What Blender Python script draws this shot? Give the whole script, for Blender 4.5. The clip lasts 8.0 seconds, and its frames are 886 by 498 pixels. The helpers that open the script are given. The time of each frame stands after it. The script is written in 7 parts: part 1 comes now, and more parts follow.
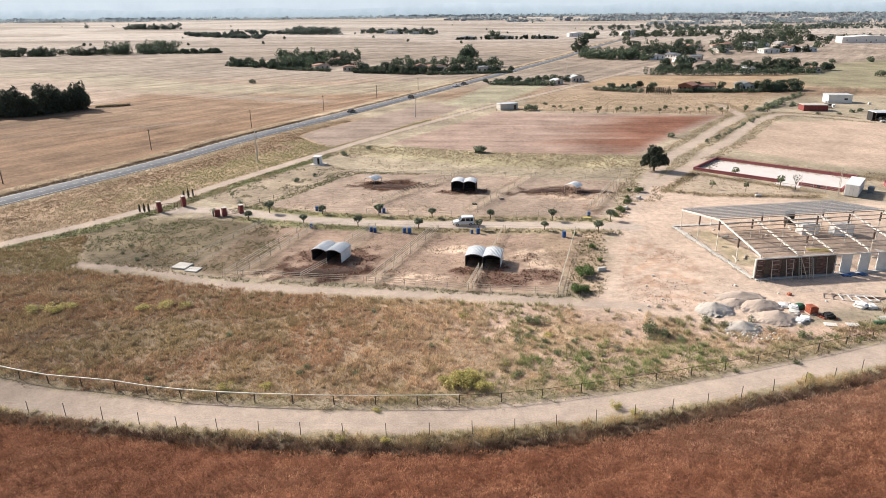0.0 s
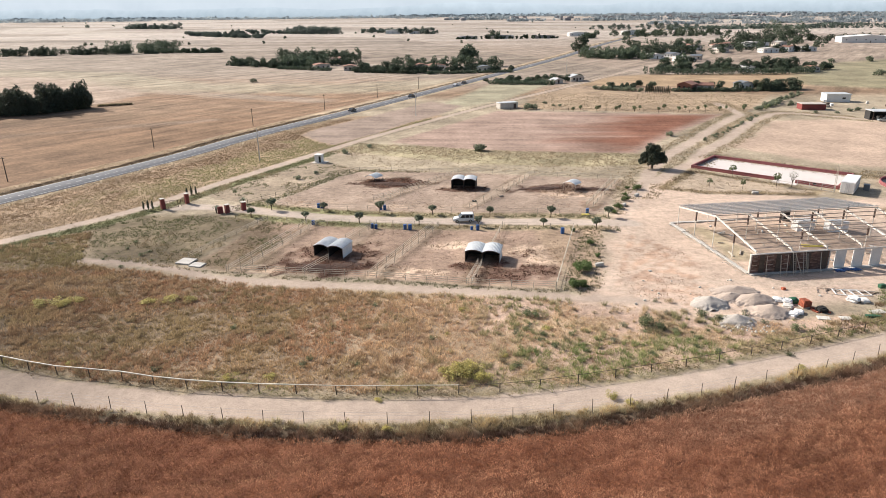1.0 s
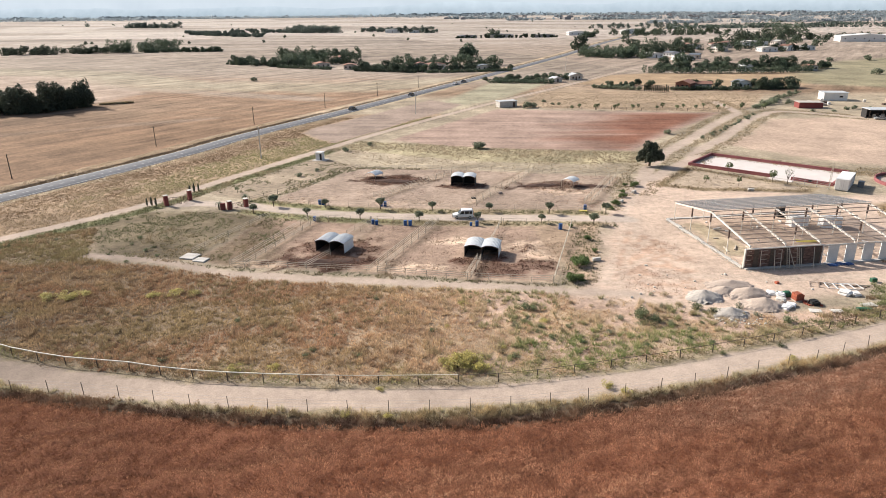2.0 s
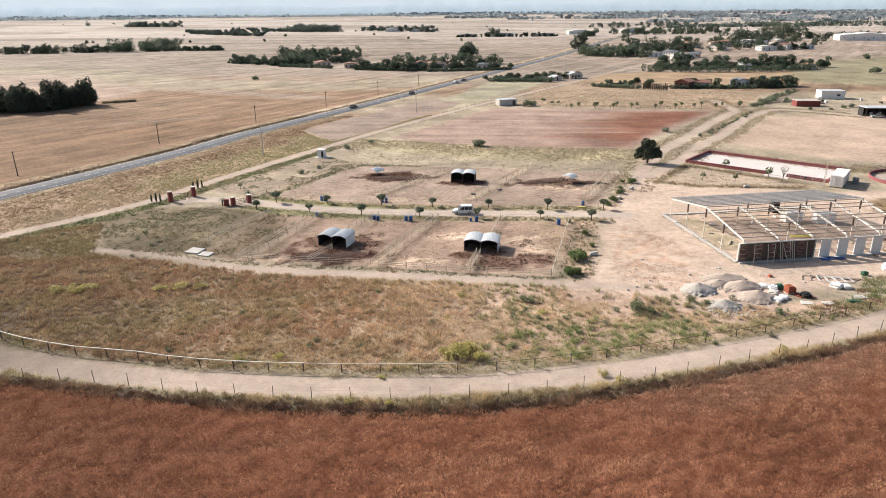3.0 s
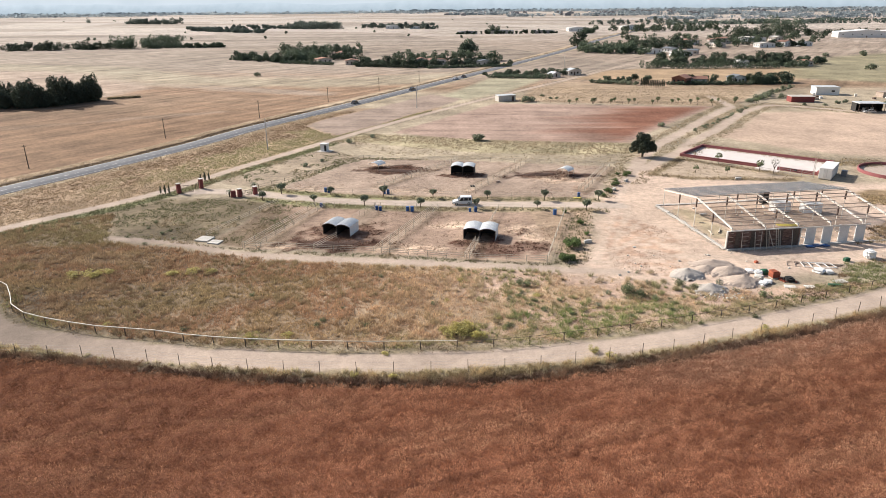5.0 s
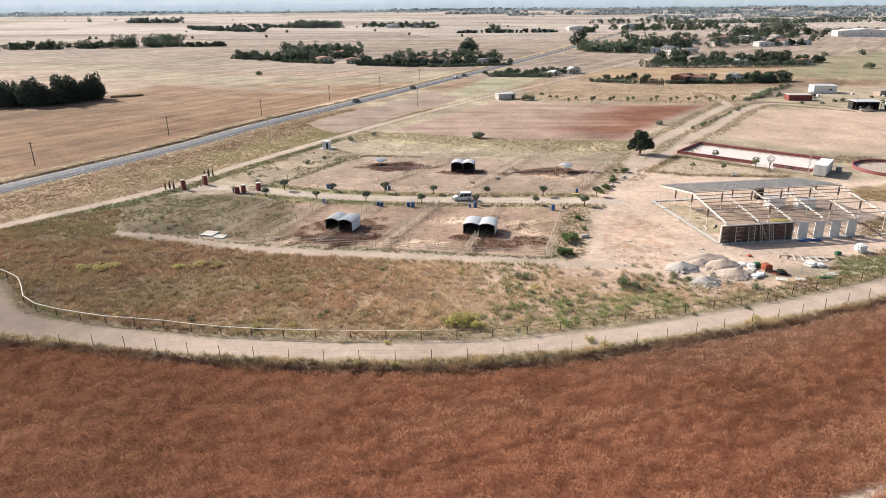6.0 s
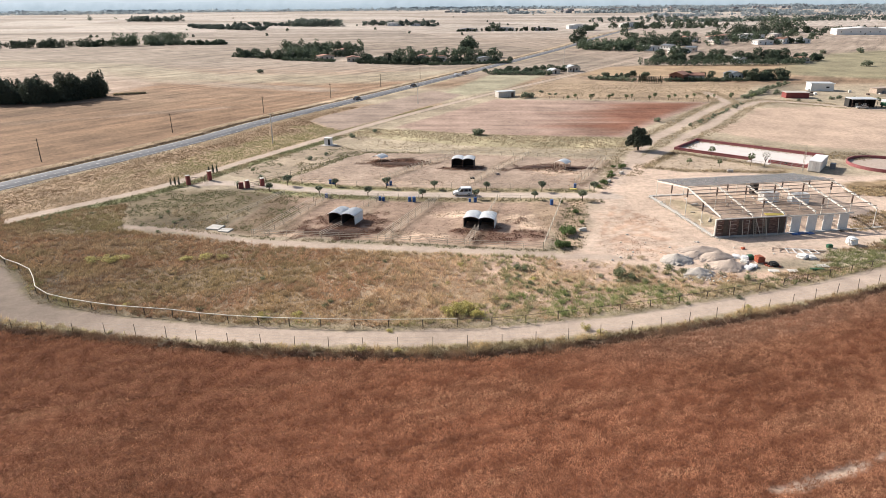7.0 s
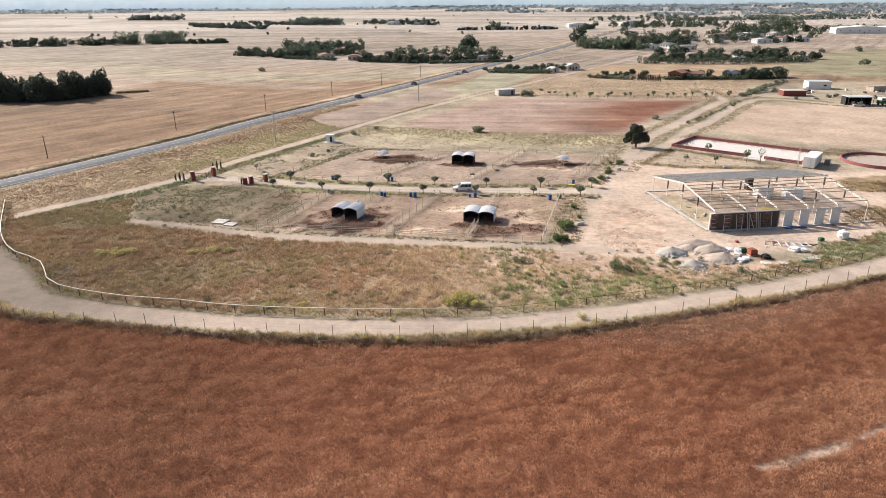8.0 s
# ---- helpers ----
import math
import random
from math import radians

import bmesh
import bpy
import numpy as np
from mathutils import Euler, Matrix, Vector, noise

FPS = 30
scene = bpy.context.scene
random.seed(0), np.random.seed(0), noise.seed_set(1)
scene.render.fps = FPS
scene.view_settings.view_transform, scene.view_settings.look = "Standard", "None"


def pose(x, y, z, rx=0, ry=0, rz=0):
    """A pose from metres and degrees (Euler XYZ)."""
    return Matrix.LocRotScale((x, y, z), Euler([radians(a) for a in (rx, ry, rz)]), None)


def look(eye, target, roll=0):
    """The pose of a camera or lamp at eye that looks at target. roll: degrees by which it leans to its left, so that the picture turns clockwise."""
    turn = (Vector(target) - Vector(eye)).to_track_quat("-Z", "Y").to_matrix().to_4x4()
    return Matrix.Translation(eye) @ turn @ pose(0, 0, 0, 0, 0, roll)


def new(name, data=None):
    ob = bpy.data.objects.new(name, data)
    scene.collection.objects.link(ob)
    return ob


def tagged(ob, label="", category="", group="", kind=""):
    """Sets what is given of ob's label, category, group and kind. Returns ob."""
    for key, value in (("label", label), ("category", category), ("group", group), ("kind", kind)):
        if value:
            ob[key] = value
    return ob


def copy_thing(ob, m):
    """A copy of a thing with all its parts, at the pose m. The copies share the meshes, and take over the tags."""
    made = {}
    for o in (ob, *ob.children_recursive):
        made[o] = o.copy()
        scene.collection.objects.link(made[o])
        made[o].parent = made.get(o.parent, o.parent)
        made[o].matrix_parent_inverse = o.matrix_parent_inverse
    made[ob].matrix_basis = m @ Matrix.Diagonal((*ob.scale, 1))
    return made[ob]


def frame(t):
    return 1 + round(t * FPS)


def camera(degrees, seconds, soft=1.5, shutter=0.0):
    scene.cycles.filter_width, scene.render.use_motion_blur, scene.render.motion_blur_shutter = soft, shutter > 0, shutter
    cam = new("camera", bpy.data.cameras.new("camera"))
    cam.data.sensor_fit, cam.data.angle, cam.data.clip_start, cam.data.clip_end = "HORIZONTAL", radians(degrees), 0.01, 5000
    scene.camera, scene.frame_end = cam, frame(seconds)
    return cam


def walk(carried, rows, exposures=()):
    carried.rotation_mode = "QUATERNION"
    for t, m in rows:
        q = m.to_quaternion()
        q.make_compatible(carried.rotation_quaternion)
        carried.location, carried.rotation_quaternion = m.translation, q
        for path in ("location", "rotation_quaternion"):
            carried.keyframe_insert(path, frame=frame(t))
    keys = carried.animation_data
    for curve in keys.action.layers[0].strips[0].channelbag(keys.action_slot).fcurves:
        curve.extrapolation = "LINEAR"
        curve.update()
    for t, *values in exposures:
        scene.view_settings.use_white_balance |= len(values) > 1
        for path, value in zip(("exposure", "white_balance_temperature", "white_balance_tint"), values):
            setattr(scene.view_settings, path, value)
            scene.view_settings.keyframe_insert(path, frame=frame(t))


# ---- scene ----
# --- camera ---
cam = camera(68.1, 8.0, soft=0.8)
PATH = [
    (0, (1.523, 0.55, 41.061), (1.503, 2.428, 40.375), -0.6),
    (0.5, (1.551, -0.371, 41.044), (1.531, 1.507, 40.357), -0.6),
    (1, (1.581, -1.293, 41.001), (1.56, 0.585, 40.314), -0.6),
    (1.5, (1.575, -2.22, 40.997), (1.555, -0.343, 40.309), -0.6),
    (3, (1.637, -5.668, 40.998), (1.616, -3.792, 40.306), -0.6),
    (3.5, (1.662, -6.787, 40.995), (1.64, -4.911, 40.301), -0.6),
    (4, (1.652, -7.976, 41.0), (1.63, -6.101, 40.306), -0.6),
    (4.5, (1.65, -9.315, 40.998), (1.629, -7.44, 40.301), -0.6),
    (6, (1.735, -13.337, 41.054), (1.712, -11.464, 40.352), -0.6),
    (6.5, (1.677, -14.702, 41.055), (1.654, -12.83, 40.352), -0.6),
    (7, (1.633, -16.211, 41.059), (1.61, -14.34, 40.353), -0.6),
    (7.5, (1.627, -17.634, 41.076), (1.603, -15.763, 40.369), -0.6),
    (8, (1.63, -19.126, 41.056), (1.606, -17.256, 40.347), -0.6),
]
walk(cam, [(t, look(eye, target, roll)) for t, eye, target, roll in PATH])

# --- daylight: hazy sun from the west side, bright sky ---
SUN_EL, SUN_AZ = 31.0, -56.0
scene.view_settings.exposure = 0.7
world = bpy.data.worlds.new("sky")
scene.world = world
world.use_nodes = True
wn = world.node_tree.nodes
sky = wn.new("ShaderNodeTexSky")
sky.sky_type, sky.sun_disc = "NISHITA", False
sky.sun_elevation, sky.sun_rotation = radians(SUN_EL), radians(SUN_AZ)
sky.air_density, sky.dust_density, sky.ozone_density = 1.0, 3.0, 1.0
wn["Background"].inputs["Strength"].default_value = 0.08
world.node_tree.links.new(sky.outputs["Color"], wn["Background"].inputs["Color"])
sun = new("sun", bpy.data.lights.new("sun", "SUN"))
sun.data.energy, sun.data.angle, sun.data.color = 4.1, radians(2.0), (1.0, 0.945, 0.875)
sd = Vector((math.sin(radians(SUN_AZ)) * math.cos(radians(SUN_EL)), math.cos(radians(SUN_AZ)) * math.cos(radians(SUN_EL)), math.sin(radians(SUN_EL))))
sun.matrix_world = look(sd * 300, (0, 0, 0))


# --- materials ---
def mat(name, col, rough=0.85, metal=0.0, var=0.18, scale=1.2, fine=14.0, bump=0.15, attr="", island=0.0, obrand=0.0, stretch=(1, 1, 1), spec=0.3, leaf=0.0, rough_soil=False, clear=0.0, up=0.0, rows=None):
    m = bpy.data.materials.new(name)
    m.use_nodes = True
    nt = m.node_tree
    n, lk = nt.nodes, nt.links.new
    b = n["Principled BSDF"]
    b.inputs["Roughness"].default_value, b.inputs["Metallic"].default_value = rough, metal
    b.inputs["Specular IOR Level"].default_value = spec
    geo = n.new("ShaderNodeNewGeometry")
    mp = n.new("ShaderNodeMapping")
    mp.inputs["Scale"].default_value = stretch
    if obrand or not attr:
        tc = n.new("ShaderNodeTexCoord")
        lk(tc.outputs["Object"], mp.inputs["Vector"])
    else:
        lk(geo.outputs["Position"], mp.inputs["Vector"])
    fac = None

    def term(sock, amount, prev):
        k = n.new("ShaderNodeMath")
        k.operation = "MULTIPLY_ADD"
        lk(sock, k.inputs[0])
        k.inputs[1].default_value = 2 * amount
        if prev is None:
            k.inputs[2].default_value = 1 - amount
        else:
            add = n.new("ShaderNodeMath")
            add.operation = "ADD"
            lk(prev, add.inputs[0])
            add.inputs[1].default_value = -amount
            lk(add.outputs[0], k.inputs[2])
        return k.outputs[0]

    big = n.new("ShaderNodeTexNoise")
    big.inputs["Scale"].default_value, big.inputs["Detail"].default_value = scale, 4
    lk(mp.outputs[0], big.inputs["Vector"])
    small = n.new("ShaderNodeTexNoise")
    small.inputs["Scale"].default_value, small.inputs["Detail"].default_value = fine, 3
    lk(mp.outputs[0], small.inputs["Vector"])
    fac = term(big.outputs["Fac"], (2.3 if rough_soil else 1.6) * var, fac)
    fac = term(small.outputs["Fac"], 1.6 * var, fac)
    if rough_soil:
        huge = n.new("ShaderNodeTexNoise")
        huge.inputs["Scale"].default_value, huge.inputs["Detail"].default_value, huge.inputs["Roughness"].default_value = 0.07, 9, 0.72
        lk(mp.outputs[0], huge.inputs["Vector"])
        fac = term(huge.outputs["Fac"], 0.95, fac)
        big.inputs["Detail"].default_value, big.inputs["Roughness"].default_value = 6, 0.75
        spots = n.new("ShaderNodeTexNoise")
        spots.inputs["Scale"].default_value, spots.inputs["Detail"].default_value = 2.3, 3
        lk(mp.outputs[0], spots.inputs["Vector"])
        ramp = n.new("ShaderNodeMapRange")
        ramp.inputs["From Min"].default_value, ramp.inputs["From Max"].default_value = 0.60, 0.72
        lk(spots.outputs["Fac"], ramp.inputs["Value"])
        fac = term(ramp.outputs[0], -0.16, fac)
        calm = n.new("ShaderNodeAttribute")
        calm.attribute_name = attr
        dev = n.new("ShaderNodeMath")
        dev.operation = "SUBTRACT"
        lk(fac, dev.inputs[0])
        dev.inputs[1].default_value = 1.0
        back = n.new("ShaderNodeMath")
        back.operation = "MULTIPLY_ADD"
        lk(dev.outputs[0], back.inputs[0])
        lk(calm.outputs["Alpha"], back.inputs[1])
        back.inputs[2].default_value = 1.0
        fac = back.outputs[0]
    if rows:
        angle, amount, wide = rows
        rm = n.new("ShaderNodeMapping")
        rm.inputs["Scale"].default_value = (0.014, wide, 1)
        turned = n.new("ShaderNodeMapping")
        turned.inputs["Rotation"].default_value = (0, 0, -radians(angle))
        lk(geo.outputs["Position"], turned.inputs["Vector"])
        lk(turned.outputs[0], rm.inputs["Vector"])
        furrow = n.new("ShaderNodeTexNoise")
        furrow.inputs["Scale"].default_value, furrow.inputs["Detail"].default_value, furrow.inputs["Roughness"].default_value = 1.0, 7, 0.7
        lk(rm.outputs[0], furrow.inputs["Vector"])
        fac = term(furrow.outputs["Fac"], amount, fac)
    low = n.new("ShaderNodeMath")
    low.operation = "MAXIMUM"
    lk(fac, low.inputs[0])
    low.inputs[1].default_value = 0.3
    fac = low.outputs[0]
    if island:
        fac = term(geo.outputs["Random Per Island"], island, fac)
    if obrand:
        oi = n.new("ShaderNodeObjectInfo")
        fac = term(oi.outputs["Random"], obrand, fac)
    mul = n.new("ShaderNodeVectorMath")
    mul.operation = "SCALE"
    if attr:
        at = n.new("ShaderNodeAttribute")
        at.attribute_name = attr
        lk(at.outputs["Color"], mul.inputs[0])
    else:
        mul.inputs[0].default_value = col
    lk(fac, mul.inputs["Scale"])
    lk(mul.outputs[0], b.inputs["Base Color"])
    if bump:
        bp = n.new("ShaderNodeBump")
        bp.inputs["Strength"].default_value, bp.inputs["Distance"].default_value = bump, 0.5 / max(fine, 1)
        lk(small.outputs["Fac"], bp.inputs["Height"])
        lk(bp.outputs[0], b.inputs["Normal"])
    soft = None
    if up:
        mixn = n.new("ShaderNodeVectorMath")
        mixn.operation = "MULTIPLY_ADD"
        lk(geo.outputs["Normal"], mixn.inputs[0])
        mixn.inputs[1].default_value, mixn.inputs[2].default_value = (1 - up,) * 3, (0, 0, up)
        unit = n.new("ShaderNodeVectorMath")
        unit.operation = "NORMALIZE"
        lk(mixn.outputs[0], unit.inputs[0])
        soft = unit.outputs[0]
        lk(soft, b.inputs["Normal"])
    if clear:
        tp = n.new("ShaderNodeBsdfTransparent")
        mx = n.new("ShaderNodeMixShader")
        mx.inputs[0].default_value = clear
        lk(b.outputs[0], mx.inputs[1])
        lk(tp.outputs[0], mx.inputs[2])
        lk(mx.outputs[0], n["Material Output"].inputs["Surface"])
    if leaf:
        tr = n.new("ShaderNodeBsdfTranslucent")
        lk(mul.outputs[0], tr.inputs["Color"])
        mx = n.new("ShaderNodeMixShader")
        mx.inputs[0].default_value = leaf
        lk(b.outputs[0], mx.inputs[1])
        lk(tr.outputs[0], mx.inputs[2])
        lk(mx.outputs[0], n["Material Output"].inputs["Surface"])
    return m


M = dict(
    soil=mat("soil", (1, 1, 1), 0.95, var=0.42, scale=0.8, fine=5.0, bump=0.35, attr="tint", spec=0.1, rough_soil=True),
    stubble=mat("stubble_soil", (1, 1, 1), 0.95, var=0.42, scale=0.8, fine=5.0, bump=0.35, attr="tint", spec=0.1, rough_soil=True, rows=(56, 1.2, 0.15)),
    furrows=mat("furrowed_soil", (1, 1, 1), 0.95, var=0.3, scale=0.8, fine=5.0, bump=0.35, attr="tint", spec=0.1, rough_soil=True, rows=(-4, 0.7, 0.2)),
    blade=mat("dry_blades", (1, 1, 1), 0.8, var=0.08, scale=0.3, fine=3.0, bump=0, attr="tint", island=0.14, spec=0.05, leaf=0.36, up=0.45),
    crop=mat("crop_blades", (1, 1, 1), 0.9, var=0.10, scale=0.5, fine=3.0, bump=0, attr="tint", island=0.10, spec=0.0, leaf=0.42, up=0.6),
    asphalt=mat("asphalt", (0.135, 0.137, 0.148), 0.9, var=0.1, scale=0.12, fine=3, bump=0.1),
    paint=mat("road_paint", (0.7, 0.7, 0.68), 0.7, var=0.15, scale=1, fine=9),
    olive=mat("olive_leaf", (0.20, 0.22, 0.14), 0.7, var=0.1, island=0.3, obrand=0.15, bump=0, leaf=0.2, up=0.35),
    leafy=mat("green_leaf", (0.165, 0.19, 0.095), 0.7, var=0.1, island=0.3, obrand=0.3, bump=0, leaf=0.2, up=0.35),
    dryleaf=mat("dry_leaf", (0.38, 0.30, 0.18), 0.8, var=0.1, island=0.3, obrand=0.25, bump=0, leaf=0.2, up=0.4),
    bushy=mat("bright_leaf", (0.15, 0.20, 0.07), 0.7, var=0.1, island=0.3, obrand=0.2, bump=0, leaf=0.25, up=0.4),
    yellowleaf=mat("yellow_green_leaf", (0.52, 0.45, 0.16), 0.75, var=0.1, island=0.3, obrand=0.2, bump=0, leaf=0.2, up=0.4),
    dark=mat("conifer_leaf", (0.078, 0.092, 0.062), 0.75, var=0.1, island=0.3, obrand=0.2, bump=0, leaf=0.1),
    farleaf=mat("far_leaf", (0.085, 0.11, 0.068), 0.8, var=0.1, scale=0.1, fine=0.5, island=0.3, obrand=0.35, bump=0, leaf=0.15, up=0.3),
    # Leaves of the far copses and woods: distance haze mixed into the base colour.
    hazeleaf=mat("hazed_copse_leaf", (0.13, 0.16, 0.13), 0.8, var=0.1, scale=0.1, fine=0.5, island=0.2, bump=0, leaf=0.3, up=0.5),
    hazewood=mat("hazed_far_leaf", (0.30, 0.345, 0.37), 0.9, var=0.1, scale=0.02, fine=0.1, island=0.08, obrand=0.1, bump=0, leaf=0.5, up=0.8),
    bark=mat("bark", (0.13, 0.10, 0.075), 0.9, var=0.25, scale=3, fine=30, stretch=(1, 1, 0.3)),
    tin=mat("corrugated_sheet", (0.62, 0.635, 0.64), 0.5, 0.25, var=0.14, scale=0.8, fine=5, bump=0.05),
    whitesheet=mat("white_sheet", (0.82, 0.82, 0.80), 0.55, 0.0, var=0.1, scale=0.9, fine=6, bump=0.05),
    blackboard=mat("dark_boards", (0.035, 0.033, 0.032), 0.8, var=0.25, scale=1.5, fine=12),
    rail=mat("pale_rail", (0.52, 0.455, 0.37), 0.7, var=0.15, scale=2, fine=18),
    tape=mat("white_tape", (0.75, 0.72, 0.62), 0.5, var=0.08, scale=1, fine=9),
    post=mat("weathered_post", (0.10, 0.08, 0.065), 0.9, var=0.25, scale=3, fine=25),
    steelpost=mat("dark_steel", (0.12, 0.085, 0.07), 0.6, 0.3, var=0.2, scale=2, fine=20),
    redwall=mat("red_render", (0.22, 0.06, 0.055), 0.85, var=0.16, scale=0.8, fine=8),
    foam=mat("white_foam_panel", (0.86, 0.86, 0.85), 0.7, var=0.04, scale=0.6, fine=9),
    courtwall=mat("faded_red_render", (0.27, 0.098, 0.10), 0.9, var=0.2, scale=0.5, fine=6),
    white=mat("white_paint", (0.74, 0.73, 0.71), 0.7, var=0.07, scale=0.6, fine=9),
    court=mat("pale_sand_floor", (0.66, 0.60, 0.56), 0.9, var=0.08, scale=0.25, fine=4),
    concrete=mat("concrete", (0.52, 0.49, 0.45), 0.9, var=0.16, scale=0.7, fine=9),
    # Town wall and roof tones held close together, haze dulling painted in.
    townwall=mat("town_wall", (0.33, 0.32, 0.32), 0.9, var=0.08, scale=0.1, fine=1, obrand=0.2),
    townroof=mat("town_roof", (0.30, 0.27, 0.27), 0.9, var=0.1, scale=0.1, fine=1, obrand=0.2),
    # Grey roof sheet, part transparency added to keep the barn floor below lit.
    clearsheet=mat("grey_see_through_sheet", (0.22, 0.235, 0.25), 0.5, 0.1, var=0.12, scale=0.5, fine=5, clear=0.74),
    greyroof=mat("grey_roof_sheet", (0.20, 0.215, 0.23), 0.5, 0.2, var=0.12, scale=0.5, fine=5),
    whitebeam=mat("white_steel", (0.68, 0.64, 0.58), 0.6, 0.1, var=0.1, scale=1, fine=9),
    purlin=mat("rusty_purlin", (0.44, 0.355, 0.295), 0.75, 0.2, var=0.25, scale=1.4, fine=14),
    brick=mat("dark_brick", (0.17, 0.105, 0.085), 0.9, var=0.35, scale=1.2, fine=10, obrand=0.45),
    precast=mat("precast_panel", (0.70, 0.68, 0.65), 0.85, var=0.12, scale=0.6, fine=8),
    blue=mat("blue_plastic", (0.035, 0.10, 0.27), 0.45, var=0.12, scale=2, fine=12, obrand=0.2),
    orange=mat("orange_brick", (0.36, 0.105, 0.06), 0.85, var=0.18, scale=3, fine=20, obrand=0.2),
    green=mat("green_plastic", (0.03, 0.11, 0.06), 0.5, var=0.15, scale=3, fine=20),
    yellow=mat("yellow_sheet", (0.62, 0.50, 0.12), 0.6, var=0.15, scale=2, fine=12),
    sand=mat("builders_sand", (0.44, 0.355, 0.295), 0.95, var=0.16, scale=0.9, fine=7, bump=0.5),
    gravel=mat("grey_gravel", (0.45, 0.405, 0.36), 0.95, var=0.22, scale=1.2, fine=9, bump=0.7),
    glass=mat("dark_glass", (0.02, 0.025, 0.03), 0.12, 0.0, var=0.05, bump=0, spec=0.6),
    carwhite=mat("white_car_paint", (0.78, 0.78, 0.78), 0.25, var=0.03, bump=0, spec=0.5),
    cargrey=mat("grey_car_paint", (0.10, 0.11, 0.12), 0.25, 0.3, var=0.05, bump=0, spec=0.5),
    carsilver=mat("silver_car_paint", (0.45, 0.46, 0.46), 0.3, 0.4, var=0.05, bump=0, spec=0.5),
    tyre=mat("rubber", (0.02, 0.02, 0.02), 0.85, var=0.1, bump=0),
    rim=mat("wheel_rim", (0.45, 0.45, 0.45), 0.35, 0.6, var=0.05, bump=0),
    redlamp=mat("red_lens", (0.35, 0.02, 0.02), 0.3, var=0.05, bump=0),
    lamp=mat("clear_lens", (0.7, 0.72, 0.72), 0.15, var=0.03, bump=0, spec=0.6),
    tile=mat("clay_roof", (0.29, 0.155, 0.115), 0.85, var=0.18, scale=0.5, fine=4, obrand=0.25),
    render=mat("pale_render", (0.60, 0.54, 0.48), 0.9, var=0.1, scale=0.5, fine=5, obrand=0.25),
    brickhouse=mat("brick_facade", (0.21, 0.095, 0.07), 0.9, var=0.18, scale=0.8, fine=6),
    stone=mat("pale_stone", (0.58, 0.55, 0.50), 0.9, var=0.15, scale=1.5, fine=10, obrand=0.1),
    dung=mat("dark_manure", (0.085, 0.05, 0.038), 0.95, var=0.3, scale=1.5, fine=6, bump=0.8),
)


# --- small builders ---
def thing(name, label, category, group="", m=None):
    ob = tagged(new(name), label, category, group)
    if m is not None:
        ob.matrix_basis = m
    return ob


def finish(bm, name, material, smooth=False):
    me = bpy.data.meshes.new(name)
    bmesh.ops.recalc_face_normals(bm, faces=bm.faces)
    bm.to_mesh(me)
    bm.free()
    me.materials.append(M[material])
    if smooth:
        me.polygons.foreach_set("use_smooth", np.ones(len(me.polygons), dtype=bool))
    return me


def part(name, bm, material, parent, label="", smooth=False):
    ob = new(name, finish(bm, name, material, smooth))
    ob.parent = parent
    return tagged(ob, label) if label else ob


def share(name, me, parent, m):
    ob = new(name, me)
    ob.parent = parent
    ob.matrix_basis = m
    return ob


def box(bm, x0, x1, y0, y1, z0, z1, bev=0.0, m=None):
    mm = Matrix.LocRotScale(((x0 + x1) / 2, (y0 + y1) / 2, (z0 + z1) / 2), None, (abs(x1 - x0), abs(y1 - y0), abs(z1 - z0)))
    r = bmesh.ops.create_cube(bm, size=1.0, matrix=(m @ mm) if m is not None else mm)
    if bev:
        es = list({e for v in r["verts"] for e in v.link_edges})
        bmesh.ops.bevel(bm, geom=es, offset=bev, segments=1, affect="EDGES")
    return bm


def B(*a, **k):
    return box(bmesh.new(), *a, **k)


def rod(bm, p0, p1, r0, r1=None, n=6):
    p0, p1 = Vector(p0), Vector(p1)
    d = p1 - p0
    q = d.to_track_quat("Z", "Y").to_matrix().to_4x4()
    bmesh.ops.create_cone(bm, cap_ends=True, segments=n, radius1=r0, radius2=r0 if r1 is None else r1, depth=d.length, matrix=Matrix.Translation((p0 + p1) / 2) @ q)
    return bm


def beam(bm, p0, p1, w, h):
    """A square-section bar from p0 to p1."""
    p0, p1 = Vector(p0), Vector(p1)
    d = p1 - p0
    q = d.to_track_quat("X", "Z").to_matrix().to_4x4()
    mm = Matrix.Translation((p0 + p1) / 2) @ q @ Matrix.Diagonal((d.length, w, h, 1))
    bmesh.ops.create_cube(bm, size=1.0, matrix=mm)
    return bm


def prism(bm, outline, y0, y1):
    """A solid whose x-z outline is pushed from y0 to y1."""
    a = [bm.verts.new((x, y0, z)) for x, z in outline]
    b = [bm.verts.new((x, y1, z)) for x, z in outline]
    bm.faces.new(a)
    bm.faces.new(b[::-1])
    for i in range(len(a)):
        j = (i + 1) % len(a)
        bm.faces.new((a[i], b[i], b[j], a[j]))
    return bm


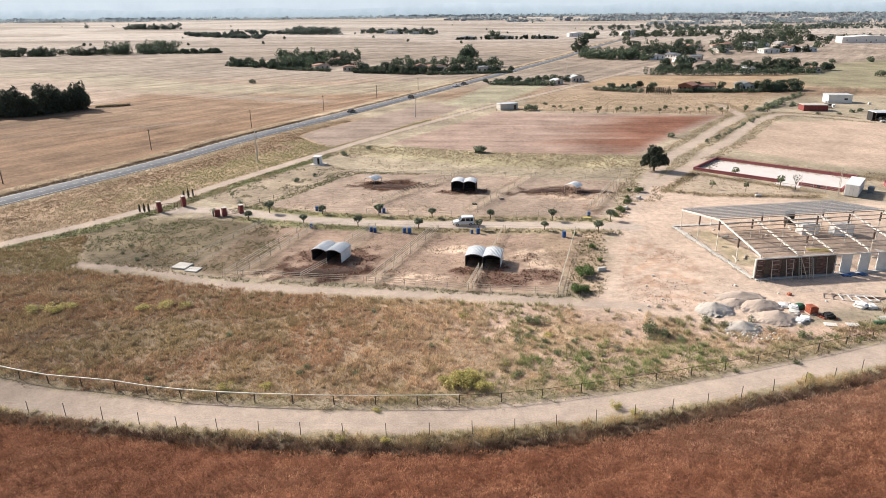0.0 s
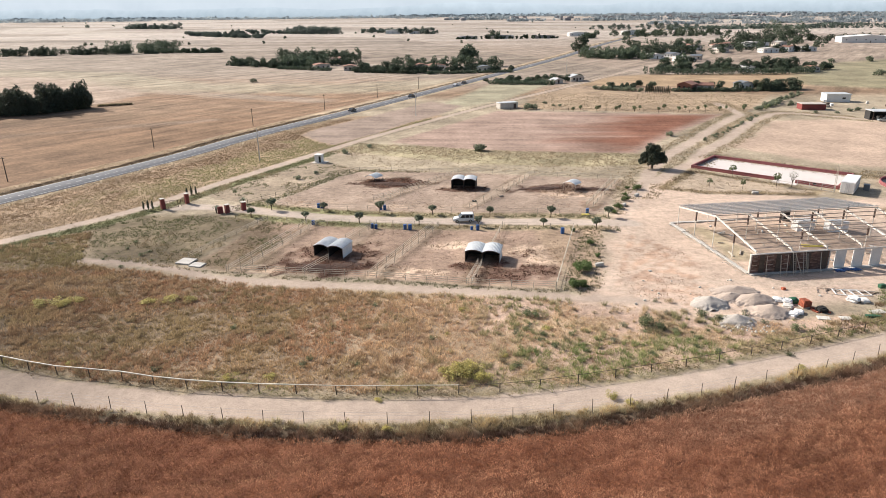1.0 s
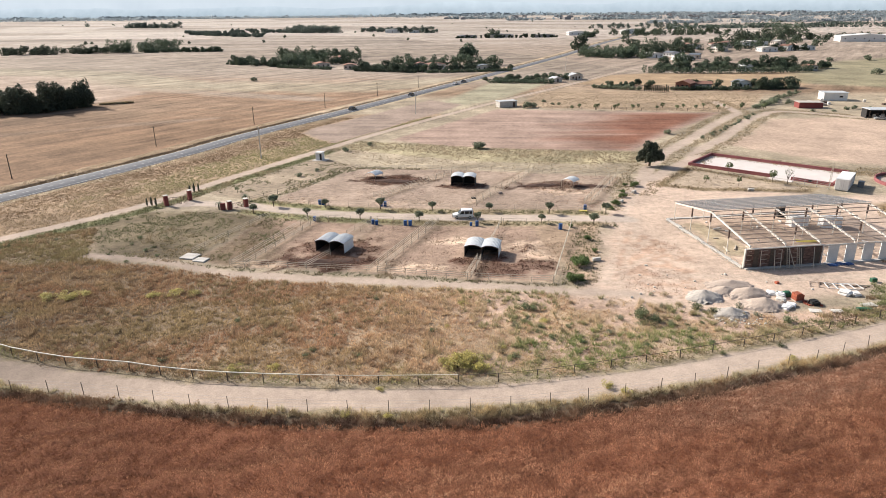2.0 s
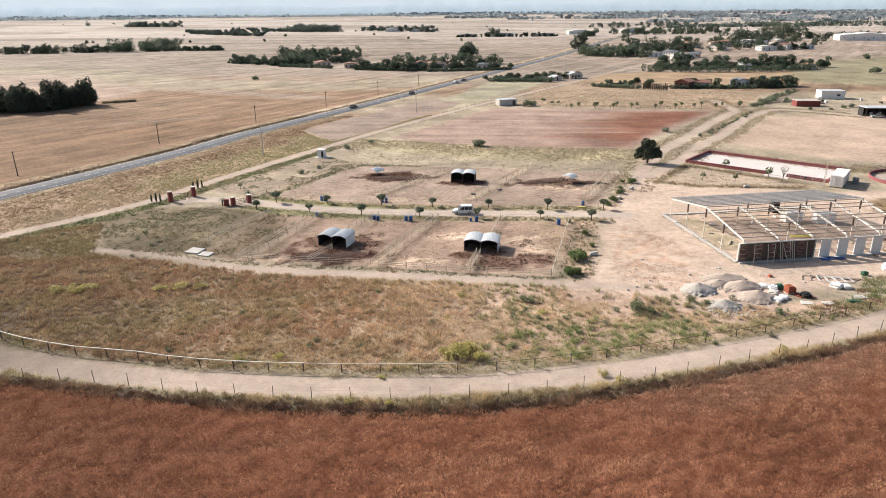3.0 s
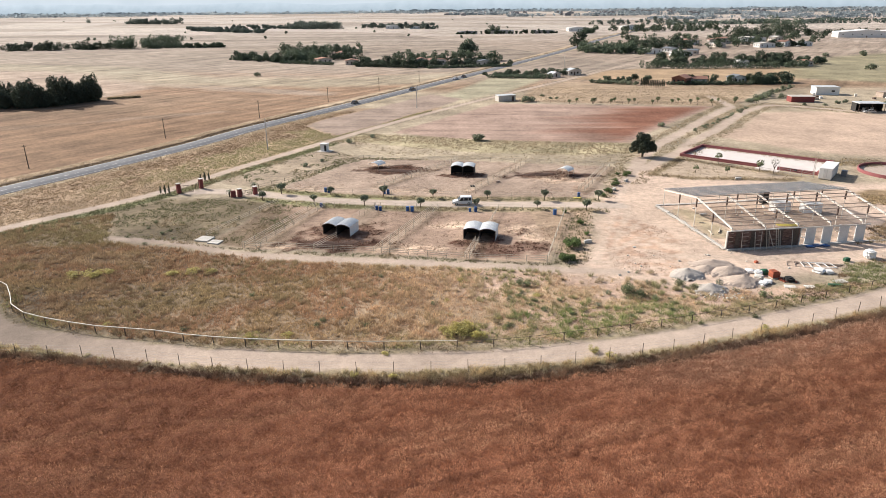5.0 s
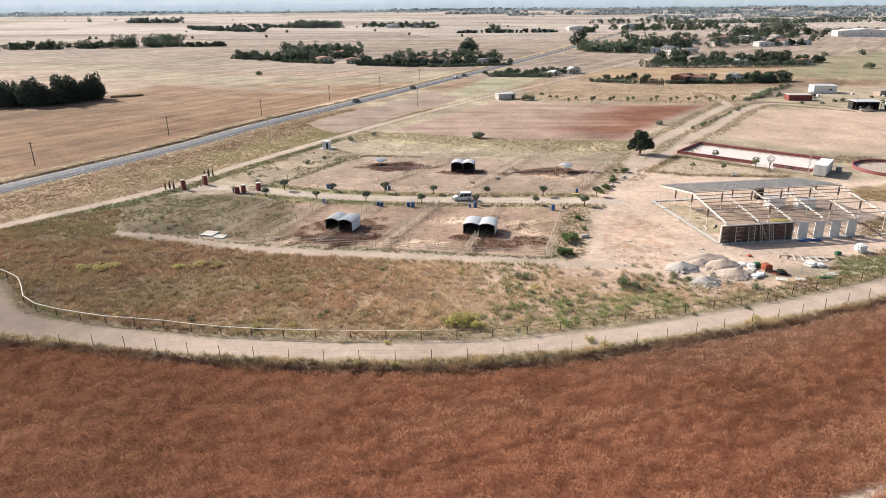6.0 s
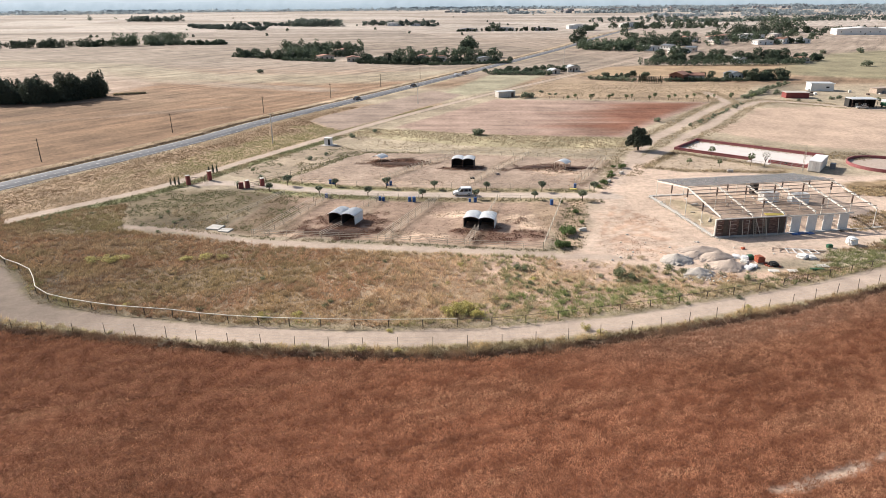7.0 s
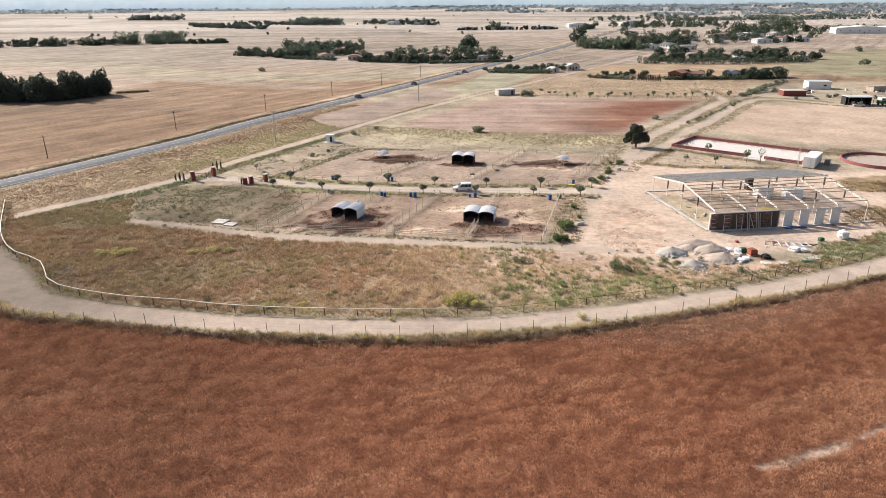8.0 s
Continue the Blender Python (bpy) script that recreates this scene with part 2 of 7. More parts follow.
def mesh_np(name, verts, faces, material, tint=None, smooth=False, alpha=None):
    me = bpy.data.meshes.new(name)
    k = faces.shape[1]
    me.vertices.add(len(verts))
    me.vertices.foreach_set("co", np.ascontiguousarray(verts, dtype=np.float32).ravel())
    me.loops.add(faces.size)
    me.loops.foreach_set("vertex_index", np.ascontiguousarray(faces, dtype=np.int32).ravel())
    me.polygons.add(len(faces))
    me.polygons.foreach_set("loop_start", np.arange(len(faces), dtype=np.int32) * k)
    if tint is not None:
        at = me.attributes.new("tint", "FLOAT_COLOR", "POINT")
        at.data.foreach_set("color", np.concatenate([tint, np.ones((len(tint), 1)) if alpha is None else alpha[:, None]], 1).astype(np.float32).ravel())
    me.update(calc_edges=True)
    if smooth:
        me.polygons.foreach_set("use_smooth", np.ones(len(faces), dtype=bool))
    me.materials.append(M[material])
    return me


# --- plan: noise, distances and the soil map ---
def lattice(ix, iy, seed):
    h = (ix.astype(np.int64) * 374761393 + iy.astype(np.int64) * 668265263 + seed * 974634777) & 0xFFFFFFFF
    h = ((h ^ (h >> 13)) * 1274126177) & 0xFFFFFFFF
    return ((h ^ (h >> 16)) & 0xFFFF) / 65535.0


def fbm(x, y, size, octaves=4, seed=0):
    out, amp, tot = 0.0, 1.0, 0.0
    for o in range(octaves):
        u, v = x / size, y / size
        iu, iv = np.floor(u), np.floor(v)
        fu, fv = u - iu, v - iv
        fu, fv = fu * fu * (3 - 2 * fu), fv * fv * (3 - 2 * fv)
        s = seed * 17 + o
        a = lattice(iu, iv, s) * (1 - fu) + lattice(iu + 1, iv, s) * fu
        b = lattice(iu, iv + 1, s) * (1 - fu) + lattice(iu + 1, iv + 1, s) * fu
        out = out + amp * (a * (1 - fv) + b * fv)
        tot += amp
        amp, size = amp * 0.5, size * 0.5
    return out / tot


def line_dist(x, y, pts):
    best = np.full(x.shape, 1e9)
    for (ax, ay), (bx, by) in zip(pts[:-1], pts[1:]):
        dx, dy = bx - ax, by - ay
        t = np.clip(((x - ax) * dx + (y - ay) * dy) / (dx * dx + dy * dy), 0, 1)
        best = np.minimum(best, np.hypot(x - ax - t * dx, y - ay - t * dy))
    return best


def poly_dist(x, y, poly):
    """Signed distance: below zero inside."""
    d = line_dist(x, y, poly + poly[:1])
    ins = np.zeros(x.shape, dtype=bool)
    for (ax, ay), (bx, by) in zip(poly, poly[1:] + poly[:1]):
        if ay != by:
            ins ^= ((ay > y) != (by > y)) & (x < (bx - ax) * (y - ay) / (by - ay) + ax)
    return np.where(ins, -d, d)


def curve(pts, n=6):
    """A smooth line through points (Catmull-Rom)."""
    p = [Vector(q) for q in pts]
    p = [2 * p[0] - p[1]] + p + [2 * p[-1] - p[-2]]
    out = []
    for i in range(1, len(p) - 2):
        a, b, c, d = p[i - 1:i + 3]
        for k in range(n):
            t = k / n
            out.append(tuple(0.5 * (2 * b + (c - a) * t + (2 * a - 5 * b + 4 * c - d) * t * t + (3 * b - a - 3 * c + d) * t ** 3)))
    return out + [tuple(p[-2])]


ROAD = curve([(-170, 15), (-135, 85), (-103, 146.5), (-81, 191), (-66.5, 229), (-37, 291), (25, 428), (107, 616), (211, 876), (378, 1240), (800, 2150)])
LANE = curve([(-112, 78), (-98, 97), (-84, 116.7), (-76, 126), (-66.4, 139.5), (-60, 153.5), (-50.5, 172.6), (-38.4, 197), (-17.7, 236), (18, 296), (65, 368), (110, 440), (142, 489), (190, 560)])
RING = curve([(-100, 112), (-88, 97), (-78, 86), (-69.5, 76.5), (-61, 68.6), (-50.5, 65.5), (-36, 62.2), (-22, 60.5), (-10, 59.7), (0.7, 60), (14, 61.7), (27, 64.4), (42, 69.3), (56.4, 74), (75, 82), (100, 94), (140, 114)])
INNER = curve([(-96, 118), (-84, 98), (-75.9, 87.9), (-69.9, 83.8), (-65.7, 80.5), (-59.7, 72.7), (-47.8, 68), (-38.9, 66.5), (-29.4, 64.3), (-18, 63.2), (-5.8, 62.8), (6.7, 63.2), (19.9, 66), (34.4, 69.9), (50.8, 75.4), (70, 83), (100, 97)])
OUTER = curve([(-92, 90), (-76, 74), (-62, 64), (-52.6, 62), (-44.8, 61.5), (-35.8, 60.2), (-27.3, 58.6), (-14.3, 57.4), (-0.6, 57.2), (9, 58), (18.4, 59.7), (27.9, 62), (36.8, 64.8), (46.1, 67.8), (60, 73.4), (85, 84), (120, 100)])
CROP_EDGE = curve([(-110, 95), (-90, 83), (-74, 69), (-58, 61.5), (-47, 59.6), (-33, 57), (-21, 55), (-4, 54), (7, 54.5), (19, 56.7), (32, 60.5), (52, 67.3), (80, 79), (140, 106)])
DRIVE = curve([(-66, 138.5), (-52, 139), (-43.4, 137), (-35, 133.8), (-26.3, 131.2), (-14, 129), (-2.6, 127.7), (12, 127), (25, 126.5), (38, 125)])
STRACK = curve([(-64, 106), (-54, 104.5), (-45.6, 101.8), (-37.4, 98), (-27.6, 95.7), (-11.3, 93.6), (6.1, 91.5), (18, 89.4), (30, 88)])
NLANE1 = curve([(44, 146), (51, 160), (57, 174), (66, 190), (80, 210), (97, 236), (112, 257), (119, 268), (122, 300)])
NLANE2 = curve([(52, 158), (60, 168), (69, 179), (79, 196), (93, 214), (110, 240), (124, 258), (140, 268), (168, 245), (200, 225)])
CROP_PATH = curve([(80, 52), (58, 43), (45.8, 37.3), (41, 34.8), (37.6, 33.4), (34, 32.2), (30.2, 30.9)])
YARD = [(21, 87), (27, 100), (30, 112), (33, 122), (36, 134), (41, 146), (50, 160), (57, 165), (64, 158), (72, 148), (88, 141), (104, 142), (150, 150), (150, 112), (112, 108), (86, 98), (74, 93), (62, 88), (53, 86), (46, 80), (38, 79), (33, 84), (27, 84)]
BED = [(52, 152), (60, 163), (66, 170), (90, 148.5), (86, 144.5), (74, 146), (62, 147)]
SPAD = [(-36.5, 129), (-42.5, 104), (-36, 100.6), (-28.8, 99.9), (-11.7, 97.3), (5, 94), (18, 92.5), (26.2, 121.7), (12, 123.4), (-1.9, 123.8), (-14, 125), (-27, 127)]
NPAD = [(-36, 148), (-40, 139), (-24, 135.2), (-2, 132.2), (20, 130), (33, 129.5), (46, 161), (10, 169), (-23, 173)]
RED_FIELD = [(-17.7, 213.4), (22, 282), (112, 266), (82, 229), (57, 192.5), (20, 195.5), (4, 201)]
MID_FIELD = [(-50, 228), (-47, 240), (-28, 274), (-7, 314), (8, 297), (-1, 276), (-14, 252), (-25, 228), (-36, 210), (-42, 216)]
ORCHARD = [(26, 288), (34, 300), (62, 372), (84, 352), (140, 338), (158, 325), (128, 278), (112, 268)]
PALE_YARD = [(88, 202), (104, 220), (124, 250), (150, 252), (190, 226), (190, 170), (121, 170), (104, 180)]
MEADOW = [(-96, 118), (-80, 92), (-69, 83), (-60, 73), (-48, 68), (-30, 64.5), (-6, 63), (20, 66), (50, 75), (70, 83), (44, 81), (36, 83), (28, 86), (18, 88.5), (-11, 91.5), (-28, 94), (-37, 96.5), (-62, 104), (-70, 122), (-78, 118), (-88, 108)]

SAND, TRACKC, STRAW = (0.485, 0.37, 0.29), (0.43, 0.34, 0.275), (0.52, 0.39, 0.29)
PADC, MUD, SOILR = (0.31, 0.22, 0.165), (0.10, 0.055, 0.04), (0.19, 0.088, 0.058)
DRY, OCHRE, GREENC = (0.265, 0.195, 0.13), (0.31, 0.255, 0.185), (0.14, 0.15, 0.065)
CROPC, FIELDC, FIELDP, VERGE = (0.20, 0.088, 0.052), (0.225, 0.152, 0.10), (0.285, 0.236, 0.192), (0.12, 0.088, 0.06)
PATCHES = ((-20, 102.6, 9.5, 4.4, MUD, 1.0), (-18.5, 108.5, 7.5, 5, (0.17, 0.10, 0.072), 0.85), (7.8, 102.6, 6.5, 3.0, (0.15, 0.075, 0.052), 0.95), (12, 98.8, 8.5, 4.2, (0.19, 0.115, 0.085), 0.9),
           (5, 152.5, 6, 2.5, MUD, 0.9), (-12, 159, 8.5, 4.6, MUD, 1.0), (27, 152, 13, 3.5, MUD, 0.75), (14.5, 108, 2, 3, MUD, 0.5),
           (29, 147.5, 8, 3.4, STRAW, 0.9), (17, 109.5, 6.5, 3.4, STRAW, 0.95), (18, 105, 5, 2.2, STRAW, 0.9), (2.5, 112.5, 4.2, 2.4, STRAW, 0.9), (-5, 99.6, 6.5, 2.6, STRAW, 0.95),
           (-31, 101.5, 5, 2.4, STRAW, 0.85), (-30, 141, 6, 3, STRAW, 0.5), (-8, 138, 9, 2, STRAW, 0.4), (32, 139, 3, 4, (0.22, 0.14, 0.10), 0.6))


def sstep(v, a, b):
    t = np.clip((v - a) / (b - a), 0, 1)
    return t * t * (3 - 2 * t)


def zones(x, y):
    """The base colour of the soil, painted haze and shade included, the name of each zone and how thickly it is
    overgrown.
    """
    w1 = (fbm(x, y, 3.0, 4, 1) - 0.5)
    w2 = (fbm(x, y, 14.0, 4, 2) - 0.5)
    w3 = (fbm(x, y, 90.0, 4, 3) - 0.5)
    w0 = (fbm(x, y, 1.6, 3, 4) - 0.5)
    far = np.clip((y - 300) / 500, 0, 1)
    col = np.empty(x.shape + (3,))
    z = np.zeros(x.shape, dtype=np.int8)

    def lay(mask, c, code=None, var=0.0):
        k = mask[..., None]
        cc = np.asarray(c, dtype=float)
        col[:] = col * (1 - k) + (cc * (1 + var)[..., None] if np.ndim(var) else cc) * k
        if code is not None:
            z[mask > 0.5] = code

    col[:] = DRY
    # open fields: left of the road and far away
    rx = np.interp(y, [p[1] for p in ROAD], [p[0] for p in ROAD])
    left = sstep(rx - x, 2, 6)
    strips = fbm(x * 0.25 + y * 0.5, y * 3.0, 60.0, 4, 5) - 0.5
    lay(np.ones_like(x), FIELDC, 5, 0.5 * w3 + 0.35 * strips)
    patch = np.floor(y * 0.006 + 0.0022 * x + 0.5 * np.sin(x * 0.004)) + 31 * np.floor(x * 0.0035 + 0.0012 * y)
    pv = lattice(patch, patch * 3 + 1, 9)
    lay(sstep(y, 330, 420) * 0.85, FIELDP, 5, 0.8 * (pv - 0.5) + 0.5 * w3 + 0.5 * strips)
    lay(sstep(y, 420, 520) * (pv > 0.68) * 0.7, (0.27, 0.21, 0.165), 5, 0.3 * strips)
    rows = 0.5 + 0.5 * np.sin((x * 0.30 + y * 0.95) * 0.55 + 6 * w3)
    # Far fields grow paler with distance: haze laid into their colour.
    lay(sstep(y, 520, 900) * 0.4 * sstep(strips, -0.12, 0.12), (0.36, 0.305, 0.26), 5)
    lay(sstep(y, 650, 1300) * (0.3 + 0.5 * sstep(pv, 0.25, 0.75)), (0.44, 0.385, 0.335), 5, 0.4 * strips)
    fine = fbm(x * 0.2 + y * 0.06, y, 5.0, 3, 14)
    lay(left * (1 - sstep(y, 380, 470)) * 0.5 * sstep(fine, 0.45, 0.65), (0.335, 0.225, 0.15), 5)
    lay(left * (1 - sstep(y, 380, 470)) * 0.4 * sstep(fbm(x * 0.3, y, 26.0, 4, 15), 0.5, 0.68), (0.21, 0.135, 0.09), 5)
    lay(left * (1 - sstep(y, 400, 480)) * 0.5 * rows * sstep(w3, -0.15, 0.15), (0.27, 0.155, 0.095), 5)
    lay(sstep(line_dist(x, y, [(-300, 214), (-156, 230), (-94, 264)]) + 6 * w2, 5, 1.5) * 0.55, FIELDP, 5)
    lay(sstep(line_dist(x, y, [(-480, 440), (-277, 416), (-150, 362), (-60, 320)]) + 10 * w2, 12, 3) * 0.6, FIELDP, 5)
    lay(left * sstep(310 - y, 0, 90) * 0.8, (0.19, 0.117, 0.071), 5, 0.6 * w3 + 0.3 * strips + 0.4 * w2)
    lay(sstep(poly_dist(x, y, [(-330, 498), (-247, 468), (-160, 352), (-167, 316), (-260, 330), (-420, 420)]) + 10 * w2, 5, -5) * 0.85, (0.36, 0.275, 0.215), 5, 0.3 * strips)
    lay(left * sstep(line_dist(x, y, [(-420, 520), (-250, 470), (-150, 385), (-60, 372), (10, 400)]) + 26 * w2, 34, 12) * 0.75, (0.32, 0.275, 0.20), 5, 0.5 * w2 + 0.4 * strips)
    # the land right of the lane
    right = sstep(x - rx, 2, 6) * sstep(340 - y, 0, 30)
    lay(right, OCHRE, 0, 0.9 * w2 + 0.4 * w1)
    lay(sstep(poly_dist(x, y, [(58, 381), (26, 388), (-4, 300), (-2, 281), (30, 322)]), 3, -3), (0.30, 0.27, 0.19), 0, 0.6 * w2)
    lx = np.interp(y, [p[1] for p in LANE], [p[0] for p in LANE])
    lay(right * sstep(lx - x, 0, 3) * (y < 270), (0.32, 0.23, 0.155), 0, 0.5 * w2 + 0.4 * w1)
    # road verges
    rd = line_dist(x, y, ROAD)
    lay(sstep(rd + 3 * w1, 7.5, 5.2), (0.36, 0.29, 0.20), 0, 0.6 * w1)
    lay(left * sstep(rd + 2 * w1, 12.5, 10.5) * sstep(rd, 4.4, 5.5), (0.38, 0.29, 0.20), 0, w1)
    # Dark strip along the left bank: embankment shade painted into the soil.
    lay(left * sstep(rd + 2 * w1, 8.2, 7.0) * sstep(rd, 4.4, 5.0), (0.10, 0.072, 0.047), 0, w1)
    # cultivated plots
    lay(sstep(poly_dist(x, y, MID_FIELD) + 2 * w1, 1, -1), (0.275, 0.21, 0.17), 6, 0.3 * w2)
    rf = poly_dist(x, y, RED_FIELD) + 2 * w1
    lay(sstep(rf, 1, -1), (0.315, 0.225, 0.18), 6, 0.3 * w2)
    swath = fbm(x * 0.12 + 40, y, 9.0, 3, 8)
    lay(sstep(rf, 1, -6) * sstep(x - 0.45 * (y - 195) + 90 * (swath - 0.5), 14, 62), SOILR, 6, 0.35 * w2)
    lay(sstep(poly_dist(x, y, ORCHARD) + 2 * w1, 1, -1), (0.33, 0.245, 0.17), 6, 0.45 * w2)
    lay(sstep(poly_dist(x, y, PALE_YARD) + 5 * w1, 2, -2), (0.43, 0.32, 0.245), 3, 0.3 * w2)
    lay(sstep(poly_dist(x, y, [(70, 375), (96, 372), (182, 350), (230, 400), (225, 436), (130, 436), (100, 425)]), 3, -3), (0.33, 0.235, 0.15), 6, 0.3 * w2)
    lay(sstep(poly_dist(x, y, [(195, 372), (225, 440), (300, 520), (380, 560), (420, 400), (300, 350), (240, 340)]) + 12 * w2, 8, -8) * 0.9, (0.23, 0.205, 0.13), 0, 0.7 * w2)
    # garden strip, northern weeds
    strip = poly_dist(x, y, [(-59, 150), (-51, 171), (-37.5, 190), (-27, 178), (-23, 173), (-38, 148), (-44, 141)])
    lay(sstep(strip + 1.5 * w1, 1, -1), (0.29, 0.23, 0.168), 0, 0.7 * w2 + 0.5 * w1)
    lay(sstep(line_dist(x, y, [(-30, 196), (0, 200), (30, 188), (56, 184)]) + 6 * w1, 5, 2) * 0.8, (0.42, 0.33, 0.25), 0)
    lay(0.85 * sstep(poly_dist(x, y, [(-34, 200), (-28, 212), (2, 203), (22, 197), (56, 193), (62, 188), (56, 178), (40, 176), (10, 180)]) + 3 * w1, 1, -1), (0.31, 0.265, 0.165), 0, 0.7 * w1 + 0.8 * w2)
    # paddocks
    sp = poly_dist(x, y, SPAD) + 1.5 * w1
    npd = poly_dist(x, y, NPAD) + 1.5 * w1
    # Left paddock: soft cloud shade taken into the earth's colour.
    lay(sstep(poly_dist(x, y, [(-36, 130), (-43, 103), (-62, 106), (-72, 124), (-64, 133), (-50, 133)]) + 3 * w1, 2, -2), (0.165, 0.13, 0.085), 2, 0.8 * w2 + 0.5 * w1)
    lay(sstep(sp, 1, -1), PADC, 2, 0.45 * w2 + 0.3 * w1)
    lay(sstep(npd, 1, -1), (0.315, 0.238, 0.185), 2, 0.4 * w2 + 0.3 * w1)
    lay(sstep(sp, 1, -1) * sstep(-x - 0.24 * (y - 95), 22, 30) * 0.9, (0.165, 0.122, 0.08), 2, 0.5 * w2)
    for cx, cy, rx_, ry_, c, k in PATCHES:
        e = np.hypot((x - cx) / rx_, (y - cy) / ry_) + 1.7 * w1 + 1.0 * w0
        lay(sstep(e, 1.15, 0.85) * k * (sstep(w0, -0.22, 0.02) if c == STRAW else 0.7 + 0.3 * sstep(w0, -0.2, 0.0)), c, 2, 1.0 * w1 + 0.8 * w0)
    for a, b in (((-26.4, 125.5), (-34, 101)), ((-13.2, 125.1), (-17, 113)), ((-1.3, 123.5), (-11, 97.5)), ((9.5, 114), (5, 95)), ((0, 164), (-15, 143)), ((22, 167), (6, 138)), ((44, 160), (33, 138))):
        ds = line_dist(x, y, [a, b])
        lay(sstep(ds + 0.8 * w1, 1.2, 0.6) * 0.55, (0.42, 0.32, 0.235), 2)
        lay(sstep(np.abs(ds - 1.5) + 0.8 * w1, 0.7, 0.2) * 0.5, (0.17, 0.13, 0.085), 2)
    # strips of grass by the drive
    dd = line_dist(x, y, DRIVE)
    inx = sstep(x, -46, -42) * sstep(36 - x, 0, 3)
    lay(sstep(dd + 1.5 * w1, 6.6, 5.4) * inx, (0.27, 0.215, 0.14), 0, 0.9 * w1 + 0.5 * w2)
    lay(sstep(np.abs(dd - 3.6) + 3 * w2, 2.0, 0.6) * inx * sstep(-x, -8, 20) * 0.8, (0.18, 0.18, 0.085), 0, w1)
    # meadow and its green part
    md = poly_dist(x, y, MEADOW) + 3 * w1
    lay(sstep(md, 1.5, -1.5), DRY, 1, 0.5 * w2 + 0.5 * w1 + 0.35 * sstep(x, -30, 10))
    bare = sstep(md, 1.5, -1.5) * sstep(x + 8 * w2, -2, 12) * sstep(fbm(x, y, 4.5, 4, 11) - 0.10 * sstep(y, 78, 70), 0.36, 0.52)
    lay(bare * 0.9, (0.43, 0.305, 0.235), 1)
    lay(sstep(poly_dist(x, y, [(22, 88), (18, 121), (26, 122), (31, 122), (28, 104), (25, 92)]) + 2 * w1, 1, -1), (0.37, 0.27, 0.19), 0, 0.8 * w1)
    # yard
    yd = poly_dist(x, y, YARD) + 4 * w1
    lay(sstep(yd, 2, -2), SAND, 3, 0.25 * w2 + 0.2 * w1)
    lay(sstep(yd, 0, -4) * sstep(np.hypot((x - 35) / 8, (y - 101) / 15) + 1.5 * w1 + 0.5 * w2, 1.15, 0.7) * sstep(w0, -0.10, 0.08) * 0.75, (0.36, 0.235, 0.165), 3, 0.8 * w1 + 1.0 * w0)
    for a, b in (((26, 92), (37, 122)), ((28, 91), (40, 124)), ((38, 128), (50, 156)), ((42, 92), (84, 96)), ((40, 95), (70, 93.5))):
        lay(sstep(line_dist(x, y, [a, b]) + 1.2 * w1, 0.9, 0.4) * 0.5, (0.50, 0.40, 0.32), 3)
    bd = poly_dist(x, y, BED) + 1.5 * w1
    lay(sstep(bd, 1, -1), (0.40, 0.315, 0.235), 0, 0.5 * w2)
    lay(sstep(np.abs(bd + 1.0), 1.3, 0.5) * 0.8, (0.26, 0.20, 0.12), 0, w1)
    barn = poly_dist(x, y, [(51, 99.5), (47.5, 124), (80, 128), (83, 104)]) + w1
    lay(sstep(barn, 1, -1) * 0.6, (0.45, 0.335, 0.255), 3, 0.5 * w2 + 0.7 * w1)
    lay(sstep(poly_dist(x, y, [(50, 103), (48, 123), (53, 124), (56, 104)]) + 3 * w1, 1, -2) * 0.7, (0.27, 0.235, 0.15), 0, w1)
    lay(sstep(poly_dist(x, y, [(86, 100), (90, 113), (130, 124), (130, 108)]) + 2 * w1, 2, -2), (0.40, 0.30, 0.22), 0, w1)
    lay(sstep(poly_dist(x, y, [(91, 126), (99, 123.5), (112, 128), (140, 136), (140, 146), (106, 137.5), (95, 136)]) + 3 * w1, 1, -1), (0.23, 0.165, 0.10), 0, w1)
    # tracks
    for pts, hw, c in ((LANE, 1.55, TRACKC), (STRACK, 1.15, TRACKC), (DRIVE, 2.0, (0.47, 0.385, 0.32)), (NLANE1, 1.7, TRACKC), (NLANE2, 1.6, TRACKC), (CROP_PATH, 0.3, (0.38, 0.28, 0.21))):
        dl = line_dist(x, y, pts)
        lay(sstep(dl + 1.3 * w1, hw + 0.5, hw - 0.3), c, 4, 0.3 * w1 + 0.2 * w2)
    ld = line_dist(x, y, LANE)
    lay(sstep(x - np.interp(y, [p[1] for p in LANE], [p[0] for p in LANE]), 0, 1) * sstep(np.abs(ld - 3.8) + 1.5 * w1, 2.4, 1.2) * sstep(198 - y, 0, 6) * sstep(y, 100, 110), (0.15, 0.15, 0.075), 0, w1)
    lay(sstep(np.abs(ld - 2.3) + 0.8 * w1, 0.7, 0.25) * sstep(y, 186, 200) * sstep(480 - y, 0, 60) * 0.8, (0.17, 0.14, 0.095), 0)
    # crop and ring track
    ce = np.interp(x, [p[0] for p in CROP_EDGE], [p[1] for p in CROP_EDGE])
    rg = line_dist(x, y, RING)
    rw = np.interp(x, [-90, -60, -45, 40, 60], [3.4, 2.9, 2.3, 2.0, 2.0])
    below = sstep(ce + 4.5 - y, -1, 1)
    lay(below, VERGE, 0, w1)
    lay(sstep(rg + 1.2 * w1, rw + 1.4, rw + 0.5), (0.22, 0.18, 0.115), 0, w1)
    lay(sstep(rg + 1.4 * w1, rw + 0.35, rw - 0.35), TRACKC, 4, 0.25 * w1 + 0.2 * w2)
    lay(sstep(ce - y + 1.5 * w1, -0.5, 0.5), CROPC, 7, 0.5 * w2)
